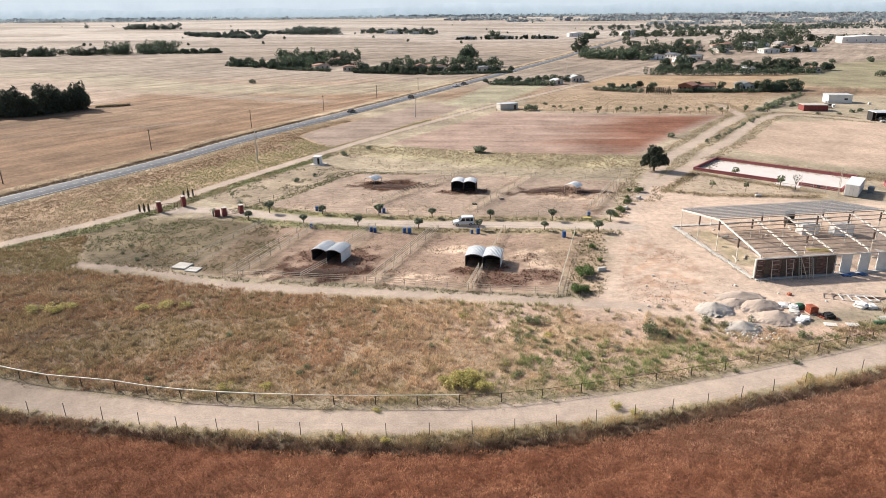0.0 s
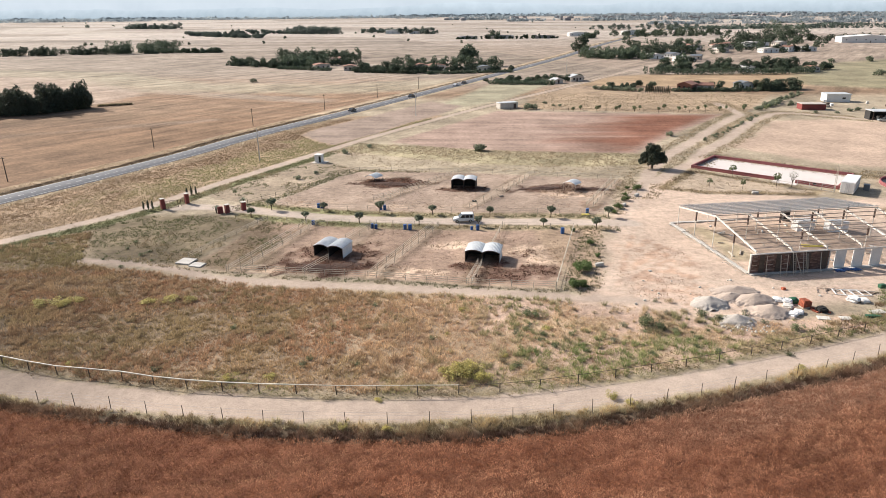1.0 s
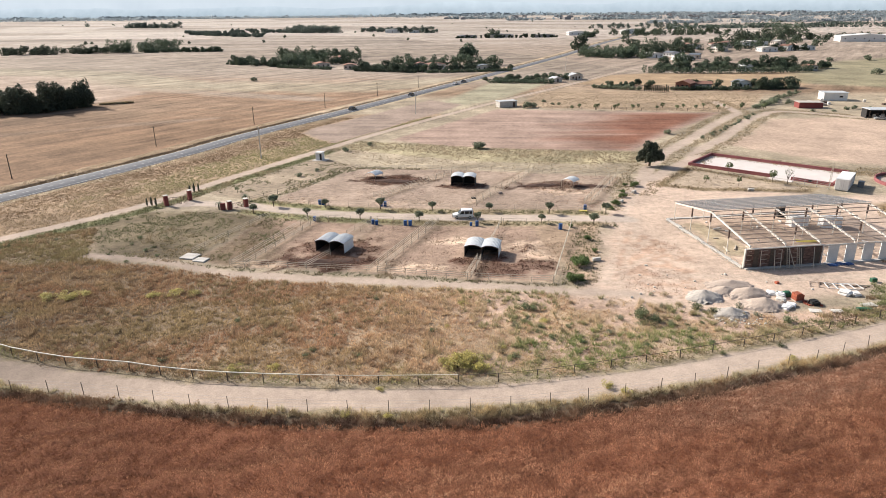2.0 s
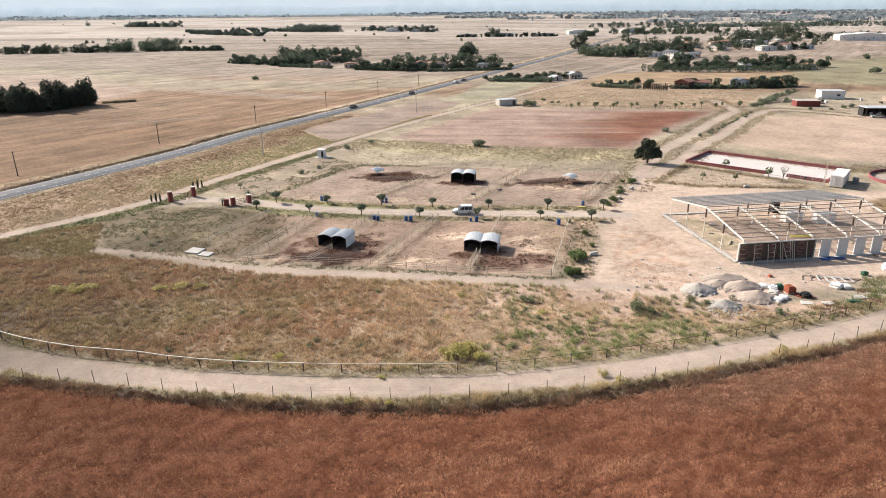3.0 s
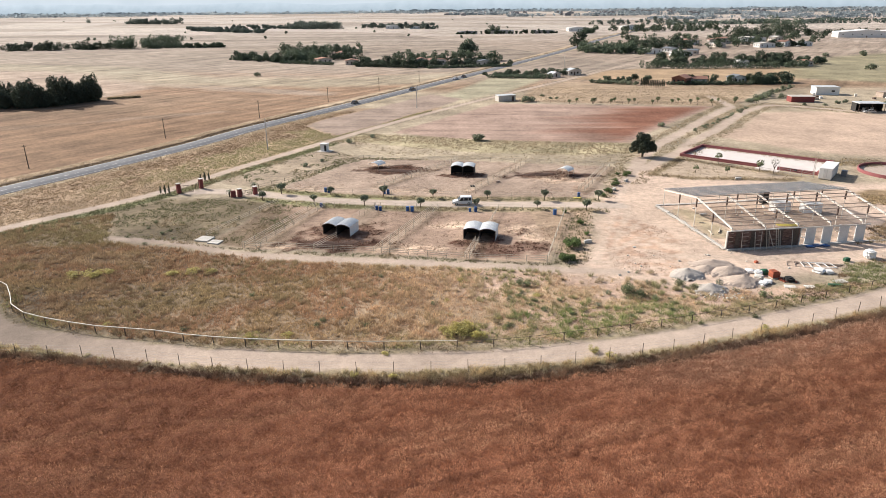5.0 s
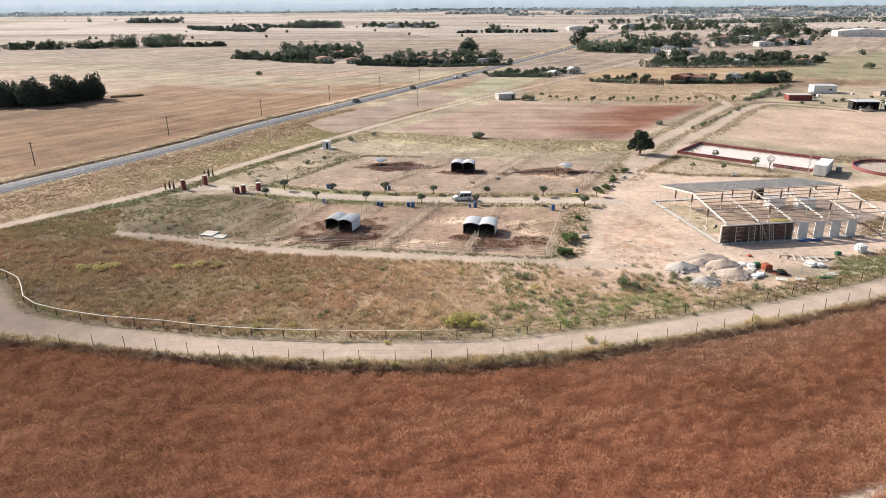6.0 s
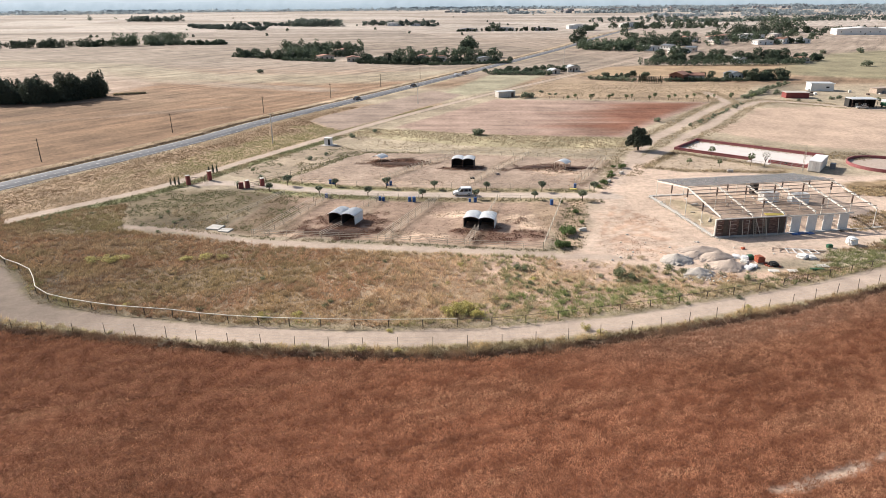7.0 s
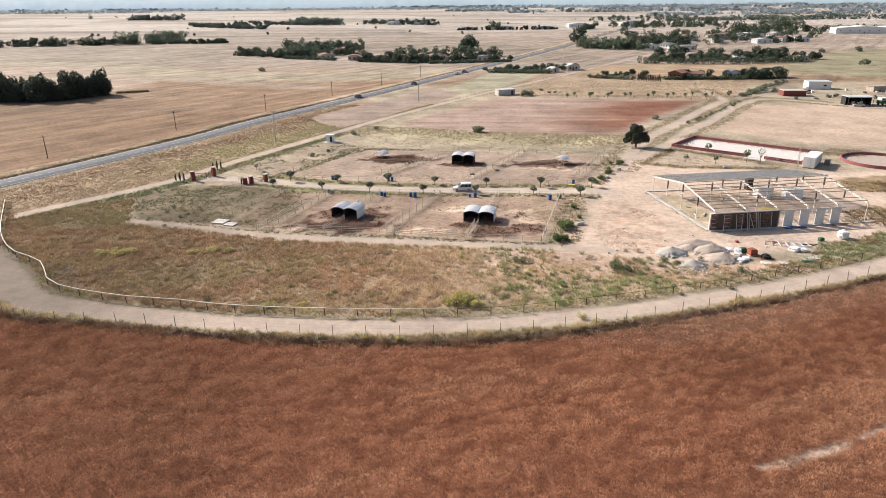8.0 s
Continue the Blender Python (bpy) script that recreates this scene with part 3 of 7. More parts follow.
    lay(sstep(line_dist(x, y, CROP_PATH) + 1.2 * w1, 0.6, 0.2), (0.42, 0.31, 0.235), 7)
    # Soft shade over the left land, multiplied into the soil colour.
    left_shade = 1 - 0.5 * sstep(-x + 6 * w2, 26, 60) * sstep(116 - y, 0, 20) * sstep(y, 56, 64)
    col *= left_shade[..., None]
    return np.clip(col, 0.012, 0.85), z


def relief(x, y):
    """Gentle unevenness of the land."""
    return 0.10 * (fbm(x, y, 9.0, 3, 21) - 0.5) * np.clip((320 - y) / 100, 0, 1)


# --- ground: one sheet to the horizon, split along its zones ---
def spread(core0, core1, step, end0, end1, grow, back=None):
    xs = list(np.arange(core0, core1, step))
    s, x = step, xs[-1]
    while x < end1:
        s *= 1 + grow
        x += s
        xs.append(min(x, end1))
    s, x, lo = step, core0, []
    while x > end0:
        s *= 1 + (grow if back is None else back)
        x -= s
        lo.append(max(x, end0))
    return np.array(lo[::-1] + xs)


gx = spread(-92, 92, 0.75, -4700, 4700, 0.03)
gy = spread(27, 140, 0.7, -400, 4700, 0.016, 0.06)
GX, GY = np.meshgrid(gx, gy)
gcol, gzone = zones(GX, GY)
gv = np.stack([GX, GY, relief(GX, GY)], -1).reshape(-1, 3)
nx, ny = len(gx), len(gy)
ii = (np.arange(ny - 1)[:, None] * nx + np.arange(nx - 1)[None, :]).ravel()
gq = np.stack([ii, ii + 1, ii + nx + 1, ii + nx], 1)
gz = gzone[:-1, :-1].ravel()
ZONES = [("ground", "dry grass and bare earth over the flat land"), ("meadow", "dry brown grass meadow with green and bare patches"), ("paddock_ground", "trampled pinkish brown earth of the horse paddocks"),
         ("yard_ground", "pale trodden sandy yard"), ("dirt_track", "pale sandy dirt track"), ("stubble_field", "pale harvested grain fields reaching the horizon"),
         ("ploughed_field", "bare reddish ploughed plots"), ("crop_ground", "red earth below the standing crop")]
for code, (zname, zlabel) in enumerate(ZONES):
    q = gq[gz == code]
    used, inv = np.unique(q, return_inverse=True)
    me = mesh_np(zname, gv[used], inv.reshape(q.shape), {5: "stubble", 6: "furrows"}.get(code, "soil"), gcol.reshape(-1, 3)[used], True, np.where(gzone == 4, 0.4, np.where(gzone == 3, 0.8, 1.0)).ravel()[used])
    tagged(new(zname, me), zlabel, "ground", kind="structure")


# --- asphalt road ---
def ribbon(pts, off0, off1, z0, thick=0.0):
    p = np.array(pts)
    d = np.gradient(p, axis=0)
    d /= np.linalg.norm(d, axis=1)[:, None]
    nrm = np.stack([d[:, 1], -d[:, 0]], 1)
    a, b = p + nrm * off0, p + nrm * off1
    rows = [np.column_stack([a, np.full(len(p), z0)]), np.column_stack([b, np.full(len(p), z0)])]
    if thick:
        rows = [np.column_stack([a - nrm * 0.5, np.full(len(p), z0 - thick)])] + rows + [np.column_stack([b + nrm * 0.5, np.full(len(p), z0 - thick)])]
    v = np.concatenate(rows)
    n = len(p)
    i = np.arange(n - 1)
    f = np.concatenate([np.stack([i + k * n, i + 1 + k * n, i + 1 + (k + 1) * n, i + (k + 1) * n], 1) for k in range(len(rows) - 1)])
    return v, f[:, ::-1]


road = tagged(new("road", mesh_np("road", *ribbon(ROAD, -3.6, 3.6, 0.16, 0.3), "asphalt")), "worn grey two-lane asphalt road with pale edge lines", "road", kind="structure")
for o in (-3.25, 3.15):
    ln = new("edge_line", mesh_np("edge_line", *ribbon(ROAD, o, o + 0.14, 0.168), "paint"))
    ln.parent = road
v_, f_ = ribbon(curve(ROAD[::2], 12), -0.06, 0.06, 0.168)
ln = new("centre_line", mesh_np("centre_line", v_, f_[::2], "paint"))
ln.parent = road


# --- distant hills: backdrop sheets that glow, haze mixed into their colour ---
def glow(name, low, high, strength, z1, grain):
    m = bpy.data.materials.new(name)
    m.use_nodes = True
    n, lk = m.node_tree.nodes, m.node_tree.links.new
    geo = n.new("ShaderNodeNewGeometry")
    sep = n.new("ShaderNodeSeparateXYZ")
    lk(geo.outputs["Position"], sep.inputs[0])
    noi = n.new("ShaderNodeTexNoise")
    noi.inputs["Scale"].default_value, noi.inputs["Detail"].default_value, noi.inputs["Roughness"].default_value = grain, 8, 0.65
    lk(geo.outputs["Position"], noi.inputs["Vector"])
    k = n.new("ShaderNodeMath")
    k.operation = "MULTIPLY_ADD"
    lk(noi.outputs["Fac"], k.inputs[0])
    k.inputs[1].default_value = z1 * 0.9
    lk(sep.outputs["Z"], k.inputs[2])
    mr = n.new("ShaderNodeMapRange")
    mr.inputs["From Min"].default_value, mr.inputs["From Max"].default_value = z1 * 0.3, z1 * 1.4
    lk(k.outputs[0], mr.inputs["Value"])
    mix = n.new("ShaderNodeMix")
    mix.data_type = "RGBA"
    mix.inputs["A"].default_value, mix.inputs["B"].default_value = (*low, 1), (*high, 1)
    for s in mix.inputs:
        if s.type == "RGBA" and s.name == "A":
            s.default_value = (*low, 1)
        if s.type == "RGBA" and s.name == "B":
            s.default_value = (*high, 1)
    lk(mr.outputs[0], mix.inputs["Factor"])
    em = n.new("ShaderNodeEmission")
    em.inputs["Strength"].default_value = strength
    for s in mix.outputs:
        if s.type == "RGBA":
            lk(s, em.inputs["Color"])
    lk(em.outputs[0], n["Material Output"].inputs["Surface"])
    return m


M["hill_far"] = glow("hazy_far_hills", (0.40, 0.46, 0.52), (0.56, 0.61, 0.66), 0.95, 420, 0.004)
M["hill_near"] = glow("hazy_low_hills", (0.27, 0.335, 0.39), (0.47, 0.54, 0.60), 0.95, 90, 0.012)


def ridge(name, y, base, amp, size, seed, material, label):
    x = np.linspace(-4600, 4600, 400)
    h = base + amp * (fbm(x, np.full_like(x, 7.0), size, 5, seed))
    lo = np.column_stack([x, np.full_like(x, y), np.full_like(x, -30.0)])
    mid = np.column_stack([x, np.full_like(x, y + 60), h])
    hi = np.column_stack([x, np.full_like(x, y + 200), h * 0.2 - 30])
    v = np.concatenate([lo, mid, hi])
    i = np.arange(399)
    f = np.concatenate([np.stack([i, i + 1, i + 401, i + 400], 1), np.stack([i + 400, i + 401, i + 801, i + 800], 1)])
    tagged(new(name, mesh_np(name, v, f, material)), label, "hills", kind="structure")


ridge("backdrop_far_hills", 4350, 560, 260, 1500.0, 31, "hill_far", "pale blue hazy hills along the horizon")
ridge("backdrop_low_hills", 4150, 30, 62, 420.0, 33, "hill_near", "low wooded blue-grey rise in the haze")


# --- vegetation ---
RNG = np.random.default_rng(5)


def blades(name, x, y, tint, h, w, per, label, category, lean=0.45, jitter=0.2, tip=1.0, material="blade"):
    """Tufts of upright leaning blades at the given places, as one mesh."""
    n = len(x)
    z = relief(x, y)
    xx, yy, zz = (np.repeat(a, per) for a in (x, y, z))
    hh = np.repeat(np.broadcast_to(h, (n,)), per) * RNG.uniform(0.6, 1.25, n * per)
    ww = np.repeat(np.broadcast_to(w, (n,)), per) * RNG.uniform(0.6, 1.4, n * per)
    a = RNG.uniform(0, 2 * np.pi, n * per)
    ln = RNG.uniform(0.05, 1, n * per) * lean
    px, py = np.cos(a), np.sin(a)
    jitter = np.repeat(np.broadcast_to(jitter, (n,)), per)
    bx, by = xx + px * jitter * RNG.uniform(0, 1, n * per), yy + py * jitter * RNG.uniform(0, 1, n * per)
    b = RNG.uniform(0, 2 * np.pi, n * per)
    qx, qy = np.cos(b) * ww / 2, np.sin(b) * ww / 2
    v = np.empty((n * per, 3, 3))
    v[:, 0] = np.stack([bx - qx, by - qy, zz - 0.03], 1)
    v[:, 1] = np.stack([bx + qx, by + qy, zz - 0.03], 1)
    v[:, 2] = np.stack([bx + px * ln * hh, by + py * ln * hh, zz + hh], 1)
    t = np.repeat(np.repeat(tint, per, axis=0) * RNG.uniform(0.8, 1.2, (n * per, 1)), 3, axis=0)
    t.reshape(-1, 3, 3)[:, 2] *= tip
    f = np.arange(n * per * 3).reshape(-1, 3)
    return tagged(new(name, mesh_np(name, v.reshape(-1, 3), f, material, np.clip(t, 0.01, 0.8))), label, category, kind="stuff")


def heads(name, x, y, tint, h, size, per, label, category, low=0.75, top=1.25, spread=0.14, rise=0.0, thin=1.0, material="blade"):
    """Dense low clumps with broad ragged heads."""
    n = len(x)
    xx, yy, zz = (np.repeat(a, per) for a in (x, y, relief(x, y)))
    hh = np.repeat(h, per)
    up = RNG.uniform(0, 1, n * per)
    c = np.stack([xx + RNG.normal(0, spread, n * per), yy + RNG.normal(0, spread, n * per), zz + hh * (0.25 + 0.8 * up)], 1)
    d1 = RNG.normal(0, 1, (n * per, 3))
    d2 = RNG.normal(0, 1, (n * per, 3))
    if rise:
        d2[:, 2] = np.abs(d2[:, 2]) + rise
        d1[:, 2] *= 0.4
    d1 *= (thin * size * RNG.uniform(0.5, 1.3, n * per) / np.linalg.norm(d1, axis=1))[:, None]
    d2 *= (size * RNG.uniform(0.5, 1.3, n * per) / np.linalg.norm(d2, axis=1))[:, None]
    v = np.stack([c - d1 * 0.5, c + d1 * 0.5 + d2 * 0.2, c + d2], 1)
    # Shade painted into the tint: low sprays darkened, top ones lightened.
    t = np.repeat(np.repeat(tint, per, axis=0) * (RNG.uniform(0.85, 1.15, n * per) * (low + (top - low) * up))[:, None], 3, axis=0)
    return tagged(new(name, mesh_np(name, v.reshape(-1, 3), np.arange(n * per * 3).reshape(-1, 3), material, np.clip(t, 0.01, 0.8))), label, category, kind="stuff")


def scatter(x0, x1, y0, y1, per_m2):
    n = int((x1 - x0) * (y1 - y0) * per_m2)
    return RNG.uniform(x0, x1, n), RNG.uniform(y0, y1, n)


def pick(x, y, chance):
    k = RNG.uniform(0, 1, len(x)) < chance
    return x[k], y[k]


def mixc(a, b, k):
    return np.asarray(a) * (1 - k)[:, None] + np.asarray(b) * k[:, None]


# standing red-brown crop: bushy plants, close together
x, y = (a.ravel() for a in np.meshgrid(np.arange(-95, 110, 0.29), np.arange(20, 100, 0.29)))
x, y = x + RNG.uniform(-0.14, 0.14, x.shape), y + RNG.uniform(-0.14, 0.14, x.shape)
ce = np.interp(x, [p[0] for p in CROP_EDGE], [p[1] for p in CROP_EDGE])
reach = (y > 0.28 * np.abs(x) + 15) * (np.abs(x) < 0.74 * (y + 21) + 5)
x, y = pick(x, y, (y < ce + 0.9 * (fbm(x, y, 2.0, 3, 41) - 0.5)) * reach * sstep(line_dist(x, y, CROP_PATH) + 1.1 * (fbm(x, y, 1.6, 3, 42) - 0.5), 0.15, 0.4))
ux, uy = 0.94 * x + 0.34 * y, -0.34 * x + 0.94 * y
clump = fbm(ux * 0.6, uy, 0.8, 2, 43)
streak = fbm(ux * 0.16, uy, 2.6, 3, 44)
broad = fbm(x * 0.6, y, 17.0, 4, 45)
own = RNG.uniform(0, 1, len(x))
rut = sstep(np.minimum(line_dist(x, y, [(-40, 22), (-22.8, 29.5), (-16.8, 32.3), (-1.3, 37.1), (14, 42), (40, 52)]), line_dist(x, y, [(-60, 41), (-30, 46.5), (6, 52)])) + 0.5 * (clump - 0.5), 0.1, 0.5)
tint = mixc((0.36, 0.148, 0.080), (0.60, 0.33, 0.20), np.clip(0.62 * sstep(0.5 * streak + 0.5 * broad, 0.36, 0.64) + 0.3 * sstep(clump, 0.3, 0.7) + 0.25 * own, 0, 1))
edge = np.interp(x, [p[0] for p in CROP_EDGE], [p[1] for p in CROP_EDGE]) - y
tint = mixc(tint, (0.60, 0.39, 0.27), 0.7 * sstep(x + 14 * (broad - 0.5), 4, 36) * sstep(edge + 7 * (streak - 0.5), 9, 2))
# Lens falloff and shade painted in: bright middle, dim left, darker clump gaps.
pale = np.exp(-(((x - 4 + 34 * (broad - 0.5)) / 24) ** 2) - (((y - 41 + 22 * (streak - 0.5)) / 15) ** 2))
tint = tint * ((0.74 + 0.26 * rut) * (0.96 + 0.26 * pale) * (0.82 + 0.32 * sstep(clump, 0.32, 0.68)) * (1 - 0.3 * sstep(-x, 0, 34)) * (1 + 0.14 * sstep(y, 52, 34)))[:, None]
hgt = (0.15 + 0.30 * own ** 1.5 + 0.20 * sstep(clump, 0.35, 0.65)) * (0.45 + 0.55 * rut)
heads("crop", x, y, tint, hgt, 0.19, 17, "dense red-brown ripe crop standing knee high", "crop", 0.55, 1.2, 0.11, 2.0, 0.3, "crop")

# weeds along both sides of the ring track
x, y = scatter(-100, 110, 50, 120, 6.0)
ce = np.interp(x, [p[0] for p in CROP_EDGE], [p[1] for p in CROP_EDGE])
rg = line_dist(x, y, RING)
dens = sstep(y - ce, -0.5, 0.5) * (y < np.interp(x, [p[0] for p in RING], [p[1] for p in RING])) * sstep(rg + 1.8 * (fbm(x, y, 2.5, 3, 51) - 0.5), 2.0, 3.4)
x, y = pick(x, y, dens)
k, kk = fbm(x, y, 2.5, 3, 52), fbm(x, y, 7.0, 3, 54)
up = sstep(y - np.interp(x, [p[0] for p in CROP_EDGE], [p[1] for p in CROP_EDGE]) + 2.2 * (kk - 0.5), 1.2, 2.6)
tint = mixc((0.10, 0.064, 0.048), (0.24, 0.16, 0.11), sstep(k, 0.40, 0.64))
tint = mixc(tint, mixc((0.31, 0.26, 0.16), (0.56, 0.46, 0.27), sstep(k, 0.42, 0.66)), up * 0.9)
blades("verge_weeds", x, y, tint * np.array([1.0, 0.92, 0.86]), 0.22 + 0.75 * k * kk * 1.6, 0.05, 18, "rough dark and yellow weeds along the track edge", "weeds", 0.95, 0.26, 1.3)
sel = RNG.uniform(0, 1, len(x)) < 0.45
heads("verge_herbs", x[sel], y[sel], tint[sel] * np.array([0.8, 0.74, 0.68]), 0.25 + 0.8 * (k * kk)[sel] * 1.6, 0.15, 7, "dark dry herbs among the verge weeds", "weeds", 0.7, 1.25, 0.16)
x, y = scatter(-100, 110, 50, 120, 1.5)
ce = np.interp(x, [p[0] for p in CROP_EDGE], [p[1] for p in CROP_EDGE])
x, y = pick(x, y, sstep(y - ce, 0.0, 0.6) * (y < np.interp(x, [p[0] for p in RING], [p[1] for p in RING])) * sstep(line_dist(x, y, RING) + 1.8 * (fbm(x, y, 2.5, 3, 151) - 0.5), 2.0, 2.9))
k, kk = fbm(x, y, 1.8, 2, 152), RNG.uniform(0, 1, len(x))
up_ = sstep(y - np.interp(x, [p[0] for p in CROP_EDGE], [p[1] for p in CROP_EDGE]) + 1.6 * (k - 0.5), 0.9, 2.2)
tint = mixc(mixc((0.10, 0.062, 0.048), (0.24, 0.16, 0.12), kk), mixc((0.33, 0.29, 0.19), (0.55, 0.46, 0.28), kk), up_)
blades("verge_tussocks", x, y, tint * 1.1, 0.22 + 0.45 * k, 0.05, 40, "grey-brown and straw tussocks along the field fence", "weeds", 0.7, 0.2 + 0.35 * kk, 1.25)
x, y = scatter(-100, 110, 58, 124, 5.0)
di = line_dist(x, y, INNER)
x, y = pick(x, y, sstep(di + 1.2 * (fbm(x, y, 2.5, 3, 55) - 0.5), 1.5, 0.6) * 0.8)
k = fbm(x, y, 3.0, 3, 56)
tint = mixc(mixc((0.17, 0.12, 0.075), (0.36, 0.28, 0.17), sstep(k, 0.38, 0.6)), (0.27, 0.28, 0.11), sstep(fbm(x, y, 6.0, 3, 57), 0.52, 0.68) * 0.8)
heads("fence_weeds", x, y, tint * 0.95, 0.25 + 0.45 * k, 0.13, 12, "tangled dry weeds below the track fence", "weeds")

# meadow grass: short sward, bare pinkish earth towards the yard, tussocks over both
def green_part(x, y):
    return sstep(np.hypot((x - 25) / 16, (y - 72.5 - 0.18 * (x - 25)) / 6.5) + 1.5 * (fbm(x, y, 4.0, 3, 67) - 0.5), 1.1, 0.6)


def bare_part(x, y):
    return sstep(x + 8 * (fbm(x, y, 6.0, 2, 68) - 0.5), -2, 12) * sstep(fbm(x, y, 4.5, 4, 11) - 0.10 * sstep(y, 78, 70), 0.38, 0.52)


x, y = scatter(-98, 72, 60, 126, 14.0)
md = poly_dist(x, y, MEADOW)
x, y = pick(x, y, sstep(md + 2 * (fbm(x, y, 3, 3, 61) - 0.5), 0.8, -0.8) * (1 - 0.9 * bare_part(x, y) * (1 - green_part(x, y))) * (0.45 + 0.55 * sstep(fbm(x, y, 2.2, 3, 62), 0.35, 0.5)))
grn = green_part(x, y)
k1, k2, k3 = fbm(x, y, 2.4, 3, 63), fbm(x * 0.4, y, 8.0, 3, 64), fbm(x, y, 1.2, 2, 65)
tint = mixc((0.26, 0.17, 0.11), (0.47, 0.345, 0.22), sstep(0.5 * k1 + 0.5 * k3, 0.36, 0.62))
tint = mixc(tint, (0.40, 0.235, 0.15), sstep(k2, 0.42, 0.60) * sstep(-x, -16, 10) * 0.55)
tint = mixc(tint, (0.35, 0.31, 0.16), sstep(fbm(x * 0.6, y, 7.0, 3, 66), 0.50, 0.66) * 0.4)
tint = mixc(tint, (0.25, 0.285, 0.125), grn * sstep(k1, 0.34, 0.54) * 0.85)
tint = mixc(tint, (0.52, 0.385, 0.29), 0.5 * sstep(x, -20, 8) * (1 - grn))
# The left side is dimmed in the tint, standing in for cloud shade.
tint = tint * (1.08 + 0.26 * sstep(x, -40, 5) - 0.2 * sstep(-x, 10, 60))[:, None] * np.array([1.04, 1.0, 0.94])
tint = mixc(tint, (0.20, 0.205, 0.10), sstep(np.hypot((x + 72) / 18, (y - 112) / 13), 1.1, 0.6) * 0.5)
edge = np.interp(x, [p[0] for p in INNER], [p[1] for p in INNER])
tint = mixc(tint, (0.29, 0.32, 0.14), sstep(y - edge + 5 * (k1 - 0.5), 5, 2) * sstep(x, -34, -20) * sstep(fbm(x, y, 5.0, 3, 69), 0.44, 0.58) * (1 - grn) * 0.6)
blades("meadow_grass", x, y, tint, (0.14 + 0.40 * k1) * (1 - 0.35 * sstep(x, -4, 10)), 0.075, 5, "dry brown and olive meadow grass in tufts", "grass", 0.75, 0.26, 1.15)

x, y = scatter(-98, 72, 60, 126, 0.95)
md = poly_dist(x, y, MEADOW)
knot = fbm(x, y, 5.0, 3, 161)
x, y = pick(x, y, sstep(md, 0.5, -0.5) * np.where(x < 2, 0.3 + 0.7 * sstep(knot, 0.38, 0.55), np.maximum(0.12, sstep(knot + 0.12 * sstep(80 - y, 0, 8), 0.46, 0.60))))
grn, kk, k1 = green_part(x, y), RNG.uniform(0, 1, len(x)), fbm(x, y, 6.0, 3, 162)
tint = mixc((0.30, 0.19, 0.115), (0.58, 0.42, 0.26), np.clip(0.65 * kk + 0.9 * (k1 - 0.3), 0, 1))
tint = mixc(tint, (0.31, 0.27, 0.14), sstep(fbm(x, y, 9.0, 3, 163), 0.48, 0.64) * 0.5)
tint = mixc(tint, mixc((0.56, 0.44, 0.29), (0.33, 0.31, 0.16), sstep(k1, 0.40, 0.56)), sstep(x, -6, 8))
tint = mixc(tint, (0.235, 0.285, 0.11), grn * (kk > 0.35) * 0.85)
# Tussocks on the left darkened likewise, cloud shade worked into their colour.
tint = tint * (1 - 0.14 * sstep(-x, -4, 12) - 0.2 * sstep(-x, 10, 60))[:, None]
blades("meadow_tussocks", x, y, tint, 0.32 + 0.42 * kk * (0.5 + k1), 0.06, 34, "tan, brown and olive grass tussocks over the meadow", "grass", 0.8, 0.25 + 0.45 * RNG.uniform(0, 1, len(x)) ** 2, 1.2)

# weeds beside the barn and along the right bend
x, y = scatter(44, 130, 72, 132, 8.0)
w1 = fbm(x, y, 3.0, 4, 81) - 0.5
inr = np.interp(x, [p[0] for p in INNER], [p[1] for p in INNER])
dens = sstep(poly_dist(x, y, [(44, 76.5), (60, 82.5), (68, 90.5), (86, 97.5), (110, 110), (120, 104), (80, 87), (52, 76)]) + 2.5 * w1, 1.2, -1.2) * (y > inr - 0.5)
for plot in ([(76, 100.5), (85, 100.5), (94, 107), (90, 113), (82, 108)], [(91, 126), (99, 123.5), (112, 128), (130, 136), (130, 146), (106, 137.5), (95, 136)]):
    dens = np.maximum(dens, 0.85 * sstep(poly_dist(x, y, plot) + 3 * w1, 1.0, -1.0))
x, y = pick(x, y, dens)
k = fbm(x, y, 3.0, 3, 82)
tint = mixc((0.24, 0.165, 0.10), (0.44, 0.335, 0.205), sstep(k, 0.38, 0.6))
tint = mixc(tint, (0.22, 0.255, 0.115), sstep(fbm(x, y, 4.0, 3, 83), 0.45, 0.58) * (y < 100) * 0.75)
blades("yard_weeds", x, y, tint, 0.14 + 0.30 * k, 0.075, 7, "green and dry weeds between yard and track", "weeds", 0.7, 0.3, 1.15)

sel = RNG.uniform(0, 1, len(x)) < 0.10
blades("weed_tussocks", x[sel], y[sel], tint[sel] * 0.95, 0.3 + 0.5 * k[sel], 0.06, 36, "green and tan weed tussocks between yard and track", "weeds", 0.8, 0.5, 1.2)

# clods, straw and dung trodden over paddocks and yard
x, y = scatter(-45, 60, 78, 172, 3.4)
k = fbm(x, y, 6.0, 4, 91)
lit = sstep(poly_dist(x, y, SPAD), 0.2, -1) + 0.6 * sstep(poly_dist(x, y, NPAD), 0.2, -1) + 0.8 * sstep(np.hypot((x - 36) / 9, (y - 100) / 17), 1.1, 0.7)
x, y = pick(x, y, np.clip(lit, 0, 1) * sstep(k, 0.40, 0.62) * (np.hypot(x + 19.3, y - 109) > 2.8) * (np.hypot(x - 7.5, y - 106) > 2.8))
